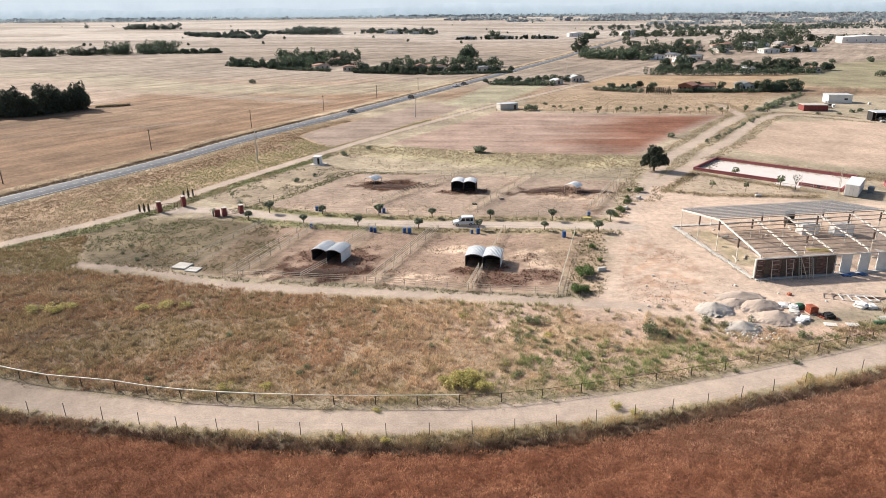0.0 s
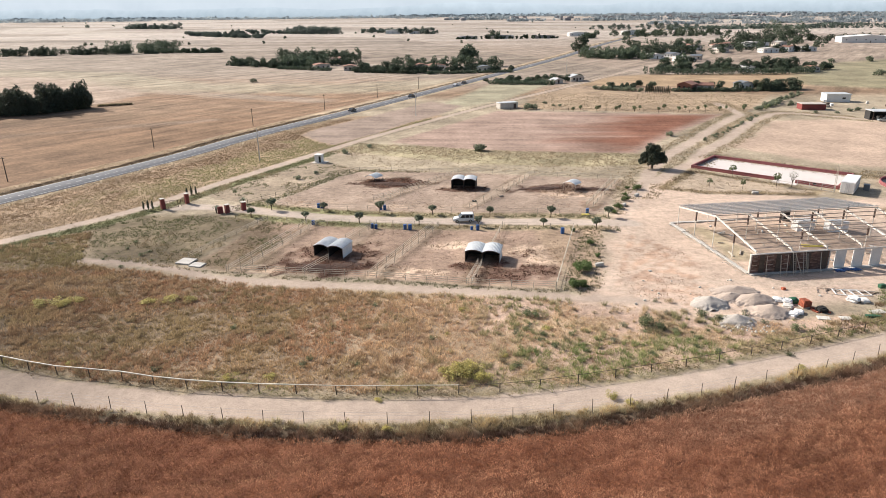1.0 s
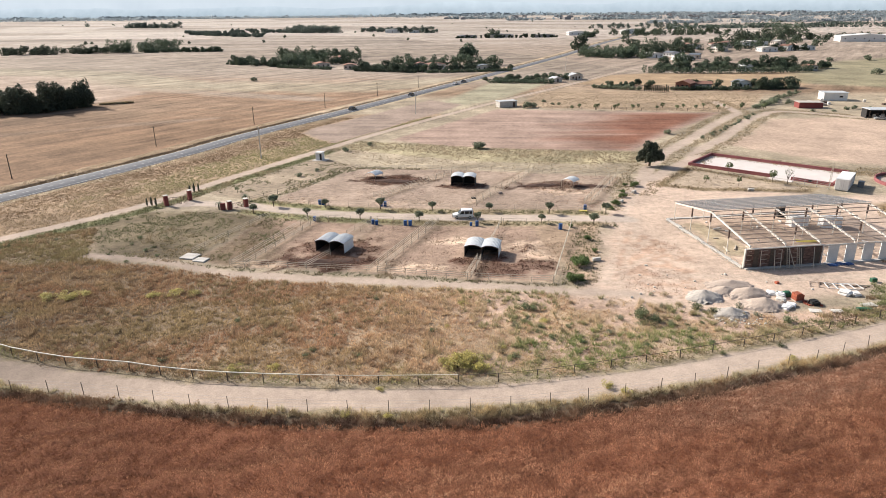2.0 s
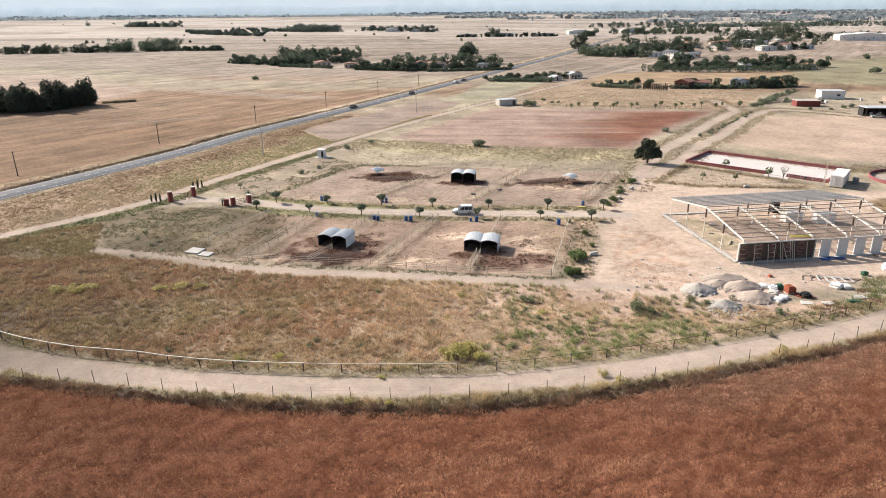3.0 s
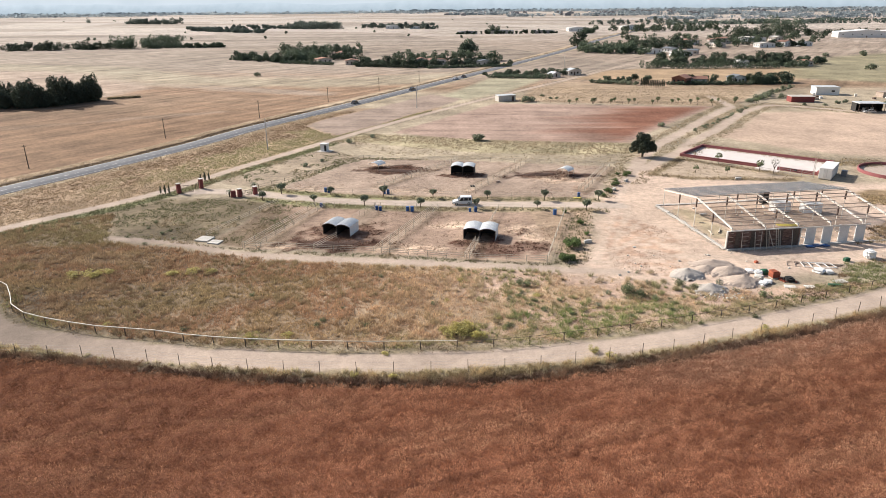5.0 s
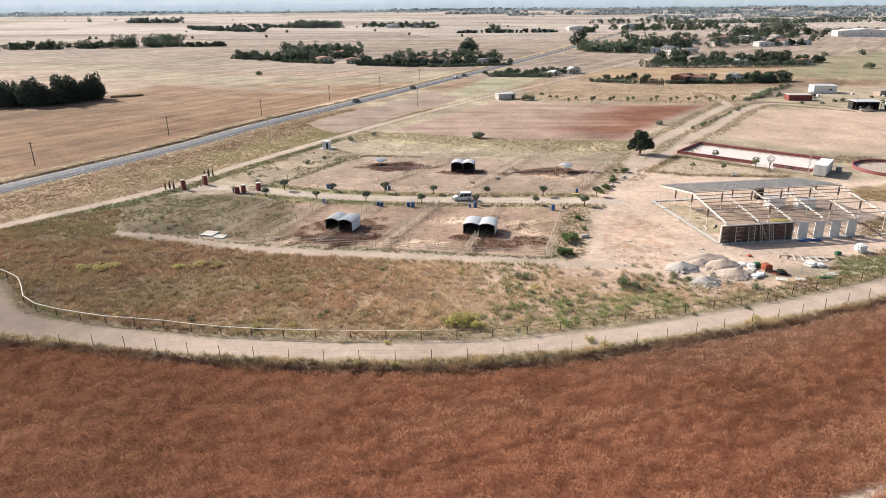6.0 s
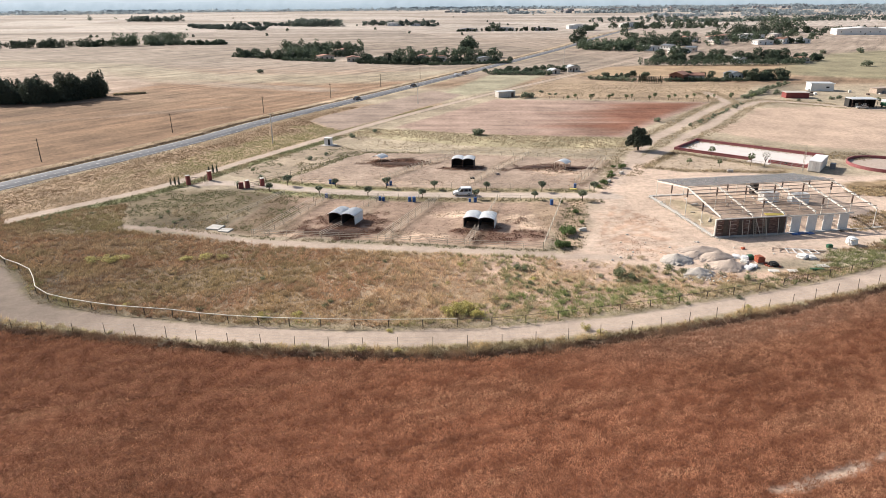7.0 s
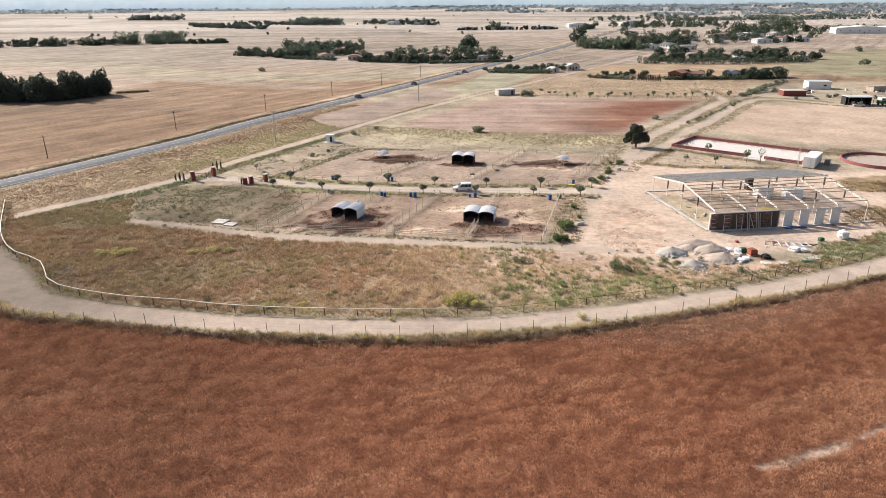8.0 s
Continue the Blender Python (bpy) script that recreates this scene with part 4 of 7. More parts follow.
kk = fbm(x, y, 1.5, 2, 92)
tint = mixc((0.21, 0.135, 0.10), (0.50, 0.375, 0.28), sstep(kk, 0.42, 0.56))
tint = mixc(tint, (0.33, 0.195, 0.13), (x > 27) * 0.7)
heads("trodden_litter", x, y, tint, np.full(len(x), 0.06), 0.15, 4, "clods, straw and dung trodden into the paddocks", "litter")

# churned mud and heaped straw inside the paddocks
x, y = scatter(-40, 46, 94, 164, 9.0)
mud, straw = np.zeros_like(x), np.zeros_like(x)
w0, w1 = fbm(x, y, 1.6, 3, 4) - 0.5, fbm(x, y, 3.0, 4, 1) - 0.5
for cx, cy, rx_, ry_, c, kk in PATCHES:
    e = sstep(np.hypot((x - cx) / rx_, (y - cy) / ry_) + 1.7 * w1 + w0, 1.05, 0.75) * kk
    if c[0] < 0.21:
        mud = np.maximum(mud, e)
    elif c == STRAW:
        straw = np.maximum(straw, e)
free = (np.abs(x + 19.3) > 3.2) | (np.abs(y - 109.0) > 2.6)
free &= (np.abs(x - 7.5) > 3.4) | (np.abs(y - 105.9) > 2.6)
xm, ym = pick(x, y, mud * 0.85 * free)
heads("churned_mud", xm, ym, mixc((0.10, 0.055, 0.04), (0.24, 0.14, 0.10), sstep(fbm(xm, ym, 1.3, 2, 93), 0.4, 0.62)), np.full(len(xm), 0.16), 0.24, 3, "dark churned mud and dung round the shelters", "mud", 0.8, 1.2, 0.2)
xs, ys = pick(x, y, straw * 0.35 * free)
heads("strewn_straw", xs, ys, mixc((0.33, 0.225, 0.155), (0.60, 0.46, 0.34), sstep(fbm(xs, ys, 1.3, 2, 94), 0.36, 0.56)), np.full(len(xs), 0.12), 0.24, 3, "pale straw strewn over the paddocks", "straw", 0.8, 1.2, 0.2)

# low weeds at the paddock edges, by the drive, the lane and in the yard's edge
x, y = scatter(-115, 60, 84, 262, 5.0)
w1 = fbm(x, y, 3.0, 4, 71) - 0.5
dd, ld = line_dist(x, y, DRIVE), line_dist(x, y, LANE)
lx = np.interp(y, [p[1] for p in LANE], [p[0] for p in LANE])
rx = np.interp(y, [p[1] for p in ROAD], [p[0] for p in ROAD])
dens = 0.8 * sstep(np.abs(dd - 3.9) + 2 * w1, 1.7, 0.5) * (x < 35) * (x > -44)
dens = np.maximum(dens, sstep(np.abs(ld - 3.9) + 1.5 * w1, 2.5, 1.4) * (x > lx) * (y < 200))
dens = np.maximum(dens, sstep(line_dist(x, y, [(-45, 138), (-37.3, 147.9), (-28.4, 166), (-22.8, 173.3), (-5, 171)]) + 2 * w1, 1.6, 0.6))
dens = np.maximum(dens, sstep(line_dist(x, y, [(-58, 107), (-40, 100.5), (-28, 97.8), (-11.5, 95.8), (5, 93.2), (18, 91.4)]) + 1.6 * w1, 1.0, 0.2))
dens = np.maximum(dens, 0.75 * sstep(poly_dist(x, y, [(22, 90), (19, 92), (27, 122), (31, 122), (28, 104), (25, 92)]) + 2 * w1, 0.5, -0.5))
dens = np.maximum(dens, 0.55 * sstep(poly_dist(x, y, [(36, 131), (45, 160), (50, 158), (41, 140), (38, 131)]) + 2 * w1, 0.5, -0.5))
dens = np.maximum(dens, 0.75 * sstep(poly_dist(x, y, [(-26, 126), (-34, 101), (-43, 103), (-62, 106), (-72, 124), (-62, 133), (-50, 133)]), 0, -1) * sstep(w1, -0.16, 0.12))
dens = np.maximum(dens, 0.6 * sstep(poly_dist(x, y, [(-57, 150), (-50, 169), (-37.5, 188), (-27, 178), (-23, 173), (-38, 148), (-44, 142)]), 0, -1) * sstep(w1, 0.0, 0.12))
dens = np.maximum(dens, (x > rx + 4.5) * (x < lx - 2.0) * 0.95 * sstep(poly_dist(x, y, MID_FIELD), 0.3, 1.5))
dens = np.maximum(dens, 0.8 * (x < rx - 4.3) * (x > rx - 12 + 5 * w1))
x, y = pick(x, y, dens)
lx = np.interp(y, [p[1] for p in LANE], [p[0] for p in LANE])
k = fbm(x, y, 3.0, 3, 72)
tint = mixc((0.21, 0.18, 0.10), (0.42, 0.33, 0.21), sstep(k, 0.38, 0.62))
tint = mixc(tint, (0.21, 0.22, 0.115), sstep(fbm(x, y, 8.0, 3, 73), 0.38, 0.55) * (x > lx - 2) * 0.85)
rx = np.interp(y, [p[1] for p in ROAD], [p[0] for p in ROAD])
across = (x - rx) / np.maximum(lx - rx, 1)
kw = fbm(x, y, 6.0, 3, 77)
stripm = (x < lx - 2) * (x > rx) * 1.0
bank = (x < rx) * 1.0
brown = mixc((0.28, 0.195, 0.125), (0.42, 0.31, 0.205), sstep(kw, 0.35, 0.65))
straw = mixc((0.44, 0.335, 0.225), (0.38, 0.35, 0.18), sstep(y + 20 * (kw - 0.5), 132, 165))
own = mixc(brown, straw, sstep(across + 0.5 * (kw - 0.5), 0.42, 0.62))
own = mixc(own, (0.52, 0.41, 0.29), sstep(across + 0.3 * (kw - 0.5), 0.24, 0.15))
tint = mixc(tint, own, stripm * 0.92)
# Left bank: pale straw, then blades darkened for the embankment's shade.
tint = mixc(tint, mixc((0.56, 0.43, 0.30), (0.12, 0.085, 0.055), sstep(x - rx + 3 * (kw - 0.5), -8.2, -7.0)), bank)
# Far-left grass also takes the soft left shade into its tint.
tint = tint * (0.84 - 0.22 * sstep(-x, 50, 75) * (1 - stripm) * (1 - bank) + 0.1 * stripm)[:, None]
blades("rough_grass", x, y, tint, 0.12 + 0.32 * k, 0.085, 7, "rough grass and weeds along paddocks and lane", "grass", 0.7, 0.35)

# northern weeds and hedge bottoms
x, y = scatter(-60, 160, 143, 340, 3.0)
w1 = fbm(x, y, 4.0, 4, 75) - 0.5
dens = 0.9 * sstep(poly_dist(x, y, [(-34, 200), (-28, 212), (2, 203), (22, 197), (56, 193), (62, 188), (56, 172), (46, 163), (10, 171), (-22, 175)]) + 3 * w1, 1, -1) * (0.16 + 0.84 * sstep(y + 0.3 * x + 20 * w1, 186, 194))
bd = poly_dist(x, y, BED)
dens = np.maximum(dens, 0.8 * sstep(np.abs(bd + 0.8) + 1.5 * w1, 1.4, 0.5) * (x < 84))
dens = np.maximum(dens, 0.12 * sstep(bd, 0, -1))
dens = np.maximum(dens, 0.25 * sstep(poly_dist(x, y, ORCHARD), 0, -2))
n1, n2 = line_dist(x, y, NLANE1), line_dist(x, y, NLANE2)
dens = np.maximum(dens, sstep(np.minimum(n1, n2) + 2 * w1, 2.0, 2.8) * sstep(np.minimum(n1, n2), 6.5, 4.5))
cw = line_dist(x, y, [(77, 187), (103, 164.5), (112, 160)])
dens = np.maximum(dens, sstep(cw + 2 * w1, 3.2, 1.5) * (y > 180 - (x - 78) * 0.9))
x, y = pick(x, y, dens)
k = fbm(x, y, 4.0, 3, 76)
tint = mixc((0.32, 0.26, 0.165), (0.44, 0.35, 0.24), sstep(k, 0.35, 0.6))
blades("far_rough_grass", x, y, tint, 0.15 + 0.3 * k, 0.13, 5, "ochre and olive rough grass between the plots", "grass", 0.7, 0.5)


# brown weed borders round the planted bed and behind the court
x, y = scatter(48, 118, 140, 192, 7.0)
w1 = fbm(x, y, 2.5, 3, 95) - 0.5
bd = poly_dist(x, y, BED)
dens = sstep(np.abs(bd + 0.6) + 1.6 * w1, 1.5, 0.4) * (x < 86) * (y < 170)
dens = np.maximum(dens, sstep(line_dist(x, y, [(79, 187.5), (104, 165.5), (113, 160)]) + 2.2 * w1, 2.6, 0.8) * (y > 186.6 - (x - 78) * 0.914 + 0.4))
dens = np.maximum(dens, 0.7 * sstep(line_dist(x, y, [(103, 160), (110, 166), (124, 164)]) + 2 * w1, 2.4, 0.8))
x, y = pick(x, y, dens)
k = fbm(x, y, 2.0, 3, 96)
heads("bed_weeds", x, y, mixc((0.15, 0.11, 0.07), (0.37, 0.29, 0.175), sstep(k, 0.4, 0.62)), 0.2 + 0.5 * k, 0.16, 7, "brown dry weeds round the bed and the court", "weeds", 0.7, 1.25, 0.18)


def leaves(name, lobes, n, size, seed, material):
    """A crown of many small leaf sprays filling the given lobes unevenly."""
    r = np.random.default_rng(seed)
    L = np.array(lobes, dtype=float)
    vol = L[:, 3] * L[:, 4] * L[:, 5]
    w = r.choice(len(L), n, p=vol ** 0.8 / (vol ** 0.8).sum())
    d = r.normal(0, 1, (n, 3))
    d /= np.linalg.norm(d, axis=1)[:, None]
    bump = 0.78 + 0.35 * np.sin(d[:, 0] * 5 + w) * np.cos(d[:, 1] * 4 + 2 * w) * np.cos(d[:, 2] * 5)
    c = L[w, :3] + d * L[w, 3:] * (r.uniform(0.35, 1.0, n) ** 0.5 * bump)[:, None]
    a, b = r.normal(0, 1, (n, 3)), r.normal(0, 1, (n, 3))
    a *= (size * r.uniform(0.5, 1.3, n) / np.linalg.norm(a, axis=1))[:, None]
    b *= (size * r.uniform(0.5, 1.3, n) / np.linalg.norm(b, axis=1))[:, None]
    v = np.stack([c - a * 0.5, c + b * 0.45, c + a * 0.6, c - b * 0.45], 1).reshape(-1, 3)
    return mesh_np(name, v, np.arange(n * 4).reshape(-1, 4), material)


def woody(trunk, limbs):
    bm = bmesh.new()
    for p0, p1, r0, r1 in [trunk] + limbs:
        rod(bm, p0, p1, r0, r1, 6)
    return bm


def tree(name, label, category, group, lobes, n, size, seed, material, trunk, limbs=()):
    ob = thing(name, label, category, group)
    part("trunk", woody(trunk, list(limbs)), "bark", ob)
    cr = new("crown", leaves("crown", lobes, n, size, seed, material))
    cr.parent = ob
    ob["fresh"] = 1
    return ob


def put(proto, x, y, s=1.0, turn=None, z=-0.05, sz=None):
    """The first call places the thing itself, later ones place copies."""
    turn = random.uniform(0, 360) if turn is None else turn
    m = pose(x, y, z, 0, 0, turn) @ Matrix.Diagonal((s, s, s if sz is None else sz, 1))
    if "fresh" in proto:
        del proto["fresh"]
        proto.matrix_basis = m
        return proto
    c = copy_thing(proto, Matrix.Identity(4))
    c.matrix_basis = m
    return c


def olive(seed):
    r = random.Random(seed)
    lob = [(0, 0, 1.75, 0.85, 0.85, 0.7)] + [(0.55 * math.cos(a + seed), 0.55 * math.sin(a + seed), 1.75 + r.uniform(-0.3, 0.35), 0.55, 0.55, 0.5) for a in (0, 1.5, 3.0, 4.6)]
    limbs = [((0, 0, 0.8), (0.5 * math.cos(a), 0.5 * math.sin(a), 1.5), 0.06, 0.025) for a in (0.4, 2.4, 4.5)]
    return tree("olive_tree", "small round olive tree with grey-green crown beside the drive", "tree", "trees along the drive", lob, 620, 0.30, seed, "olive", ((0, 0, 0), (0.03, 0.02, 0.95), 0.10, 0.07), limbs)


olives = [olive(s) for s in (3, 4, 5)]
for i in range(7):
    n_ = [(-37.4, 136.4), (-25.7, 135.2), (-13.4, 133.7), (-2.1, 132.2), (10.1, 131.1), (22.7, 129.7), (34.6, 129.4)][i]
    s_ = [(-40.5, 131.4), (-28.3, 128.4), (-16.9, 126.4), (-4.6, 125.0), (7.3, 123.9), (20.3, 123.4), (30.5, 122.0)][i]
    put(olives[i % 3], *n_, random.Random(i).uniform(0.92, 1.15) * (0.95 if i else 1.05))
    put(olives[(i + 1) % 3], *s_, random.Random(i + 50).uniform(0.78, 1.1) * (1 if i != 4 else 0.85))


def broadleaf(seed, material, name="broadleaf_tree", label="broad dark green tree in a far copse", group="far trees", n=1000, size=0.56):
    r = random.Random(seed)
    lob = [(0, 0, 3.4, 2.3, 2.3, 2.5)] + [(1.7 * math.cos(a), 1.7 * math.sin(a), 2.7 + r.uniform(-1.2, 1.5), r.uniform(1.1, 1.7), r.uniform(1.1, 1.7), r.uniform(1.1, 1.7)) for a in (0.3 + seed, 1.6 + seed, 2.8 + seed, 4.1 + seed, 5.2 + seed)]
    return tree(name, label, "tree", group, lob, n, size, seed, material, ((0, 0, 0), (0.1, 0, 2.6), 0.28, 0.14), [((0, 0, 1.5), (1.2 * math.cos(a), 1.2 * math.sin(a), 3), 0.12, 0.04) for a in (0.5, 2.5, 4.6)])


big = tree("walnut_tree", "single large dark green tree beside the track", "tree", "", [(0, 0, 3.2, 2.6, 2.5, 2.3), (-1.9, 0.2, 2.5, 1.9, 1.8, 1.6), (1.9, -0.3, 2.4, 2.1, 1.9, 1.6), (0.3, 1.4, 2.6, 1.9, 1.7, 1.7), (-0.5, -1.5, 2.2, 1.8, 1.6, 1.5), (-0.9, 0, 4.6, 1.5, 1.4, 1.2), (2.9, 0, 2.0, 1.3, 1.2, 1.0), (-2.9, 0, 1.8, 1.2, 1.1, 1.0), (1.0, 0.3, 4.4, 1.2, 1.2, 1.0)], 5600, 0.46, 12, "dark",
           ((0, 0, 0), (0.1, 0, 2.0), 0.34, 0.22), [((0, 0, 1.6), (1.6 * math.cos(a), 1.6 * math.sin(a), 3.4), 0.16, 0.05) for a in (0.2, 1.9, 3.6, 5.0)])
put(big, 56.3, 173.0, 1.0, 0, sz=1.25)


def shrub(seed, material, name, label, group, n=420, size=0.28):
    r = random.Random(seed)
    lob = [(r.uniform(-0.6, 0.6), r.uniform(-0.6, 0.6), r.uniform(0.35, 0.75), r.uniform(0.4, 0.75), r.uniform(0.4, 0.75), r.uniform(0.35, 0.6)) for _ in range(6)]
    return tree(name, label, "bush", group, lob, n, size, seed, material, ((0, 0, 0), (0, 0, 0.5), 0.05, 0.03), [((0, 0, 0.1), (0.4 * math.cos(a), 0.4 * math.sin(a), 0.6), 0.03, 0.012) for a in (0, 2, 4)])


bush_g = [shrub(s, "bushy", "green_bush", "fresh green bush at the yard's edge", "green bushes", 1100, 0.17) for s in (21, 22)]
for i, (bx_, by_, s_) in enumerate(((23.2, 99.6, 1.55), (24.6, 101, 1.15), (21.0, 93.0, 1.3), (22.2, 93.4, 0.9), (27.4, 112.8, 0.85), (25.5, 120.5, 0.6), (27.5, 106.5, 0.6), (46.3, 151.8, 1.2), (44.2, 152.0, 0.7), (41.2, 142.2, 1.0), (38.2, 135.6, 1.1), (36.2, 132.0, 0.8), (42.3, 146, 0.7))):
    put(bush_g[i % 2], bx_, by_, s_)
bush_y = [shrub(s, "yellowleaf", "yellow_bush", "yellow-green flowering weed bush in the meadow", "yellow bushes", 1300, 0.10) for s in (31, 32)]
for i, (bx_, by_, s_) in enumerate(((2.4, 66.4, 2.0), (4.2, 67.0, 1.9), (5.6, 66.2, 1.4), (3.4, 67.8, 1.6), (1.4, 67.2, 1.3), (-57, 88, 1.8), (-59.5, 87.5, 1.7), (-55, 88.2, 1.5), (-43.5, 88.3, 1.5), (-40.5, 88.6, 1.5), (-38, 88.8, 1.3), (3.6, 84.6, 0.9), (1.2, 77.3, 0.6), (-24.5, 66.2, 1.0), (-20, 66.3, 0.9), (-45.5, 70, 0.8), (14.5, 79, 0.8), (8.2, 71.5, 0.7), (-6.4, 61.6, 0.6), (19.5, 62.2, 0.9), (43.5, 67.5, 0.9), (-9.8, 56.5, 0.7), (-5, 56.3, 0.7), (21.5, 60.6, 0.8))):
    put(bush_y[i % 2], bx_, by_, s_, sz=s_ * (0.75 if by_ < 70 else 0.5))
bush_d = [shrub(s, "leafy", "weed_clump", "dull green weed clump in the dry grass", "weed clumps", 800, 0.12) for s in (41, 42)]
for i in range(34):
    r = random.Random(900 + i)
    if i < 16:
        bx_, by_ = r.uniform(12, 46), r.uniform(69, 79)
    elif i < 24:
        bx_, by_ = r.uniform(-75, -50), r.uniform(100, 116)
    else:
        bx_, by_ = r.uniform(-45, 10), r.uniform(67, 90)
    put(bush_d[i % 2], bx_, by_, r.uniform(0.35, 0.8), sz=r.uniform(0.3, 0.6))
for bx_, by_, s_ in ((28.2, 79.4, 1.7), (30, 78.6, 1.2), (12.5, 83.0, 1.1), (13.6, 82.6, 0.9), (48.2, 78.2, 1.0), (37, 82.6, 1.1), (39, 81.2, 0.9)):
    put(bush_d[0], bx_, by_, s_)
lone = [shrub(s, "olive", "lone_bush", "dusty lone bush between the plots", "lone bushes", 380, 0.26) for s in (45, 46)]
for i, (bx_, by_, s_) in enumerate(((10.9, 198.8, 2.1), (10.6, 199.4, 1.6), (-117.5, 409, 2.4), (76, 221, 1.5), (20.7, 93.5, 0.5), (-37.8, 164, 1.0), (-34.3, 170, 0.8), (-30, 196, 1.2), (-24, 205, 1.1))):
    put(lone[i % 2], bx_, by_, s_)
for i in range(20):
    k = i / 19
    put(lone[i % 2], 84 + 38 * k ** 0.9 + random.Random(i).uniform(-1.2, 1.2), 212 + 48 * k, random.Random(i + 7).uniform(0.5, 0.95))

# saplings in the bed before the court
sap = [tree("sapling", "thin young tree with sparse green leaves", "tree", "saplings by the court", [(0, 0, 1.9, 0.8, 0.8, 0.7), (0.4, 0.3, 1.5, 0.5, 0.5, 0.4), (-0.4, -0.2, 1.6, 0.5, 0.5, 0.5)], 170, 0.3, s, "leafy", ((0, 0, 0), (0, 0, 1.6), 0.05, 0.03), [((0, 0, 1), (0.5, 0.2, 1.8), 0.03, 0.01), ((0, 0, 1.1), (-0.5, -0.1, 1.8), 0.03, 0.01)]) for s in (61, 62)]
for i, (bx_, by_, s_) in enumerate(((74.4, 164.4, 1.2), (64.5, 153.5, 0.9), (71.4, 150.9, 1.0), (80.5, 153.2, 1.4), (-49, 148, 0.7))):
    put(sap[i % 2], bx_, by_, s_)
bare = tree("bare_tree", "grey half-bare tree before the white wall", "tree", "saplings by the court", [(0, 0, 3.0, 1.4, 1.4, 1.1)], 150, 0.2, 65, "olive", ((0, 0, 0), (0, 0, 1.6), 0.09, 0.06), [((0, 0, 1.2), (1.0 * math.cos(a), 1.0 * math.sin(a), 3.6), 0.05, 0.012) for a in (0, 0.9, 1.8, 2.7, 3.6, 4.5, 5.4)])
put(bare, 83.8, 152.4, 1.0)

# orchard rows
orch = [tree("orchard_tree", "small dark orchard tree in a row", "tree", "orchard trees", [(0, 0, 1.6, 1.0, 1.0, 0.8), (0.4, 0.2, 2.0, 0.6, 0.6, 0.5)], 170, 0.42, s, "leafy", ((0, 0, 0), (0, 0, 1.2), 0.1, 0.06)) for s in (71, 72)]
for i in range(10):
    for j in range(2):
        r = random.Random(300 + i * 3 + j)
        if r.random() < 0.92:
            put(orch[(i + j) % 2], 54 + 8.7 * i + 3.0 * j + r.uniform(-1, 1), 278 - 0.35 * i + 4.2 * j + r.uniform(-0.6, 0.6), r.uniform(0.75, 1.1))
for i in range(16):
    r = random.Random(340 + i)
    k = i / 15
    put(lone[i % 2], float(np.interp(k, [0, 0.25, 0.6, 1], [131, 141, 153, 174])) + r.uniform(-0.6, 0.6), float(np.interp(k, [0, 0.25, 0.6, 1], [278, 288, 305, 328])) + r.uniform(-1, 1), r.uniform(1.2, 2.2))

# tan and olive weed clumps over the barer part of the meadow
dry_c = [shrub(s, m, "dry_weed_clump", "tan and olive dry weed clump on bare meadow earth", "dry weed clumps", 700, 0.11) for s, m in ((45, "dryleaf"), (46, "olive"), (47, "dryleaf"))]
for i in range(34):
    r = random.Random(820 + i)
    px_ = r.uniform(8, 50)
    put(dry_c[i % 3], px_, 69.5 + 0.22 * (px_ - 8) + r.uniform(0, 1) ** 1.3 * 13 * (1 - max(0, px_ - 34) / 22), r.uniform(0.35, 0.85))

# dark grove of conifers
con = [tree("conifer", "dense dark green conifer in the grove", "tree", "conifer grove", [(0, 0, 2.6, 2.8, 2.8, 2.8), (0.6, 0.2, 5.0, 2.3, 2.3, 2.4), (-0.9, 0.8, 4.0, 2.2, 2.2, 2.4), (0.2, -0.3, 7.0, 1.3, 1.3, 1.7), (1.6, -0.8, 2.6, 1.6, 1.6, 2.2)], 1700, 0.56, s, "dark", ((0, 0, 0), (0, 0, 6), 0.25, 0.08), [((0, 0, 2 + k), (1.2 * math.cos(k * 2), 1.2 * math.sin(k * 2), 2.6 + k), 0.08, 0.03) for k in range(4)]) for s in (81, 82, 83)]
for i in range(60):
    r = random.Random(500 + i)
    k = (i + r.random()) / 60
    fx, fy = np.interp(k, [0, 0.35, 0.5, 1], [-163, -178, -186, -240]), np.interp(k, [0, 0.35, 0.5, 1], [300, 279, 277, 281])
    back = (i % 3) * 5.5 * (0.35 + 0.65 * min(1, 2 * k))
    big = 1.0 + 0.2 * math.sin(k * 31 + 0.8) + 0.1 * math.sin(k * 12) + r.uniform(-0.15, 0.2)
    put(con[i % 3], fx - 0.5 * back + r.uniform(-1, 1), fy + back + r.uniform(0, 2.5), (1.12 + 0.2 * min(1, 2 * k)) * max(0.75, big), None, -0.6, 1.3 * (0.55 + 0.45 * big) * r.uniform(0.85, 1.15))
lowb = shrub(91, "dryleaf", "low_bush", "low olive bush at the grove's end", "grove bushes", 200, 0.5)
for i in range(6):
    put(lowb, -161 + 2.2 * i, 308 + 1.0 * i, 1.8, sz=0.9)

# copses, hedges and far woods
mids = [broadleaf(s, "farleaf") for s in (101, 102, 103, 104)]


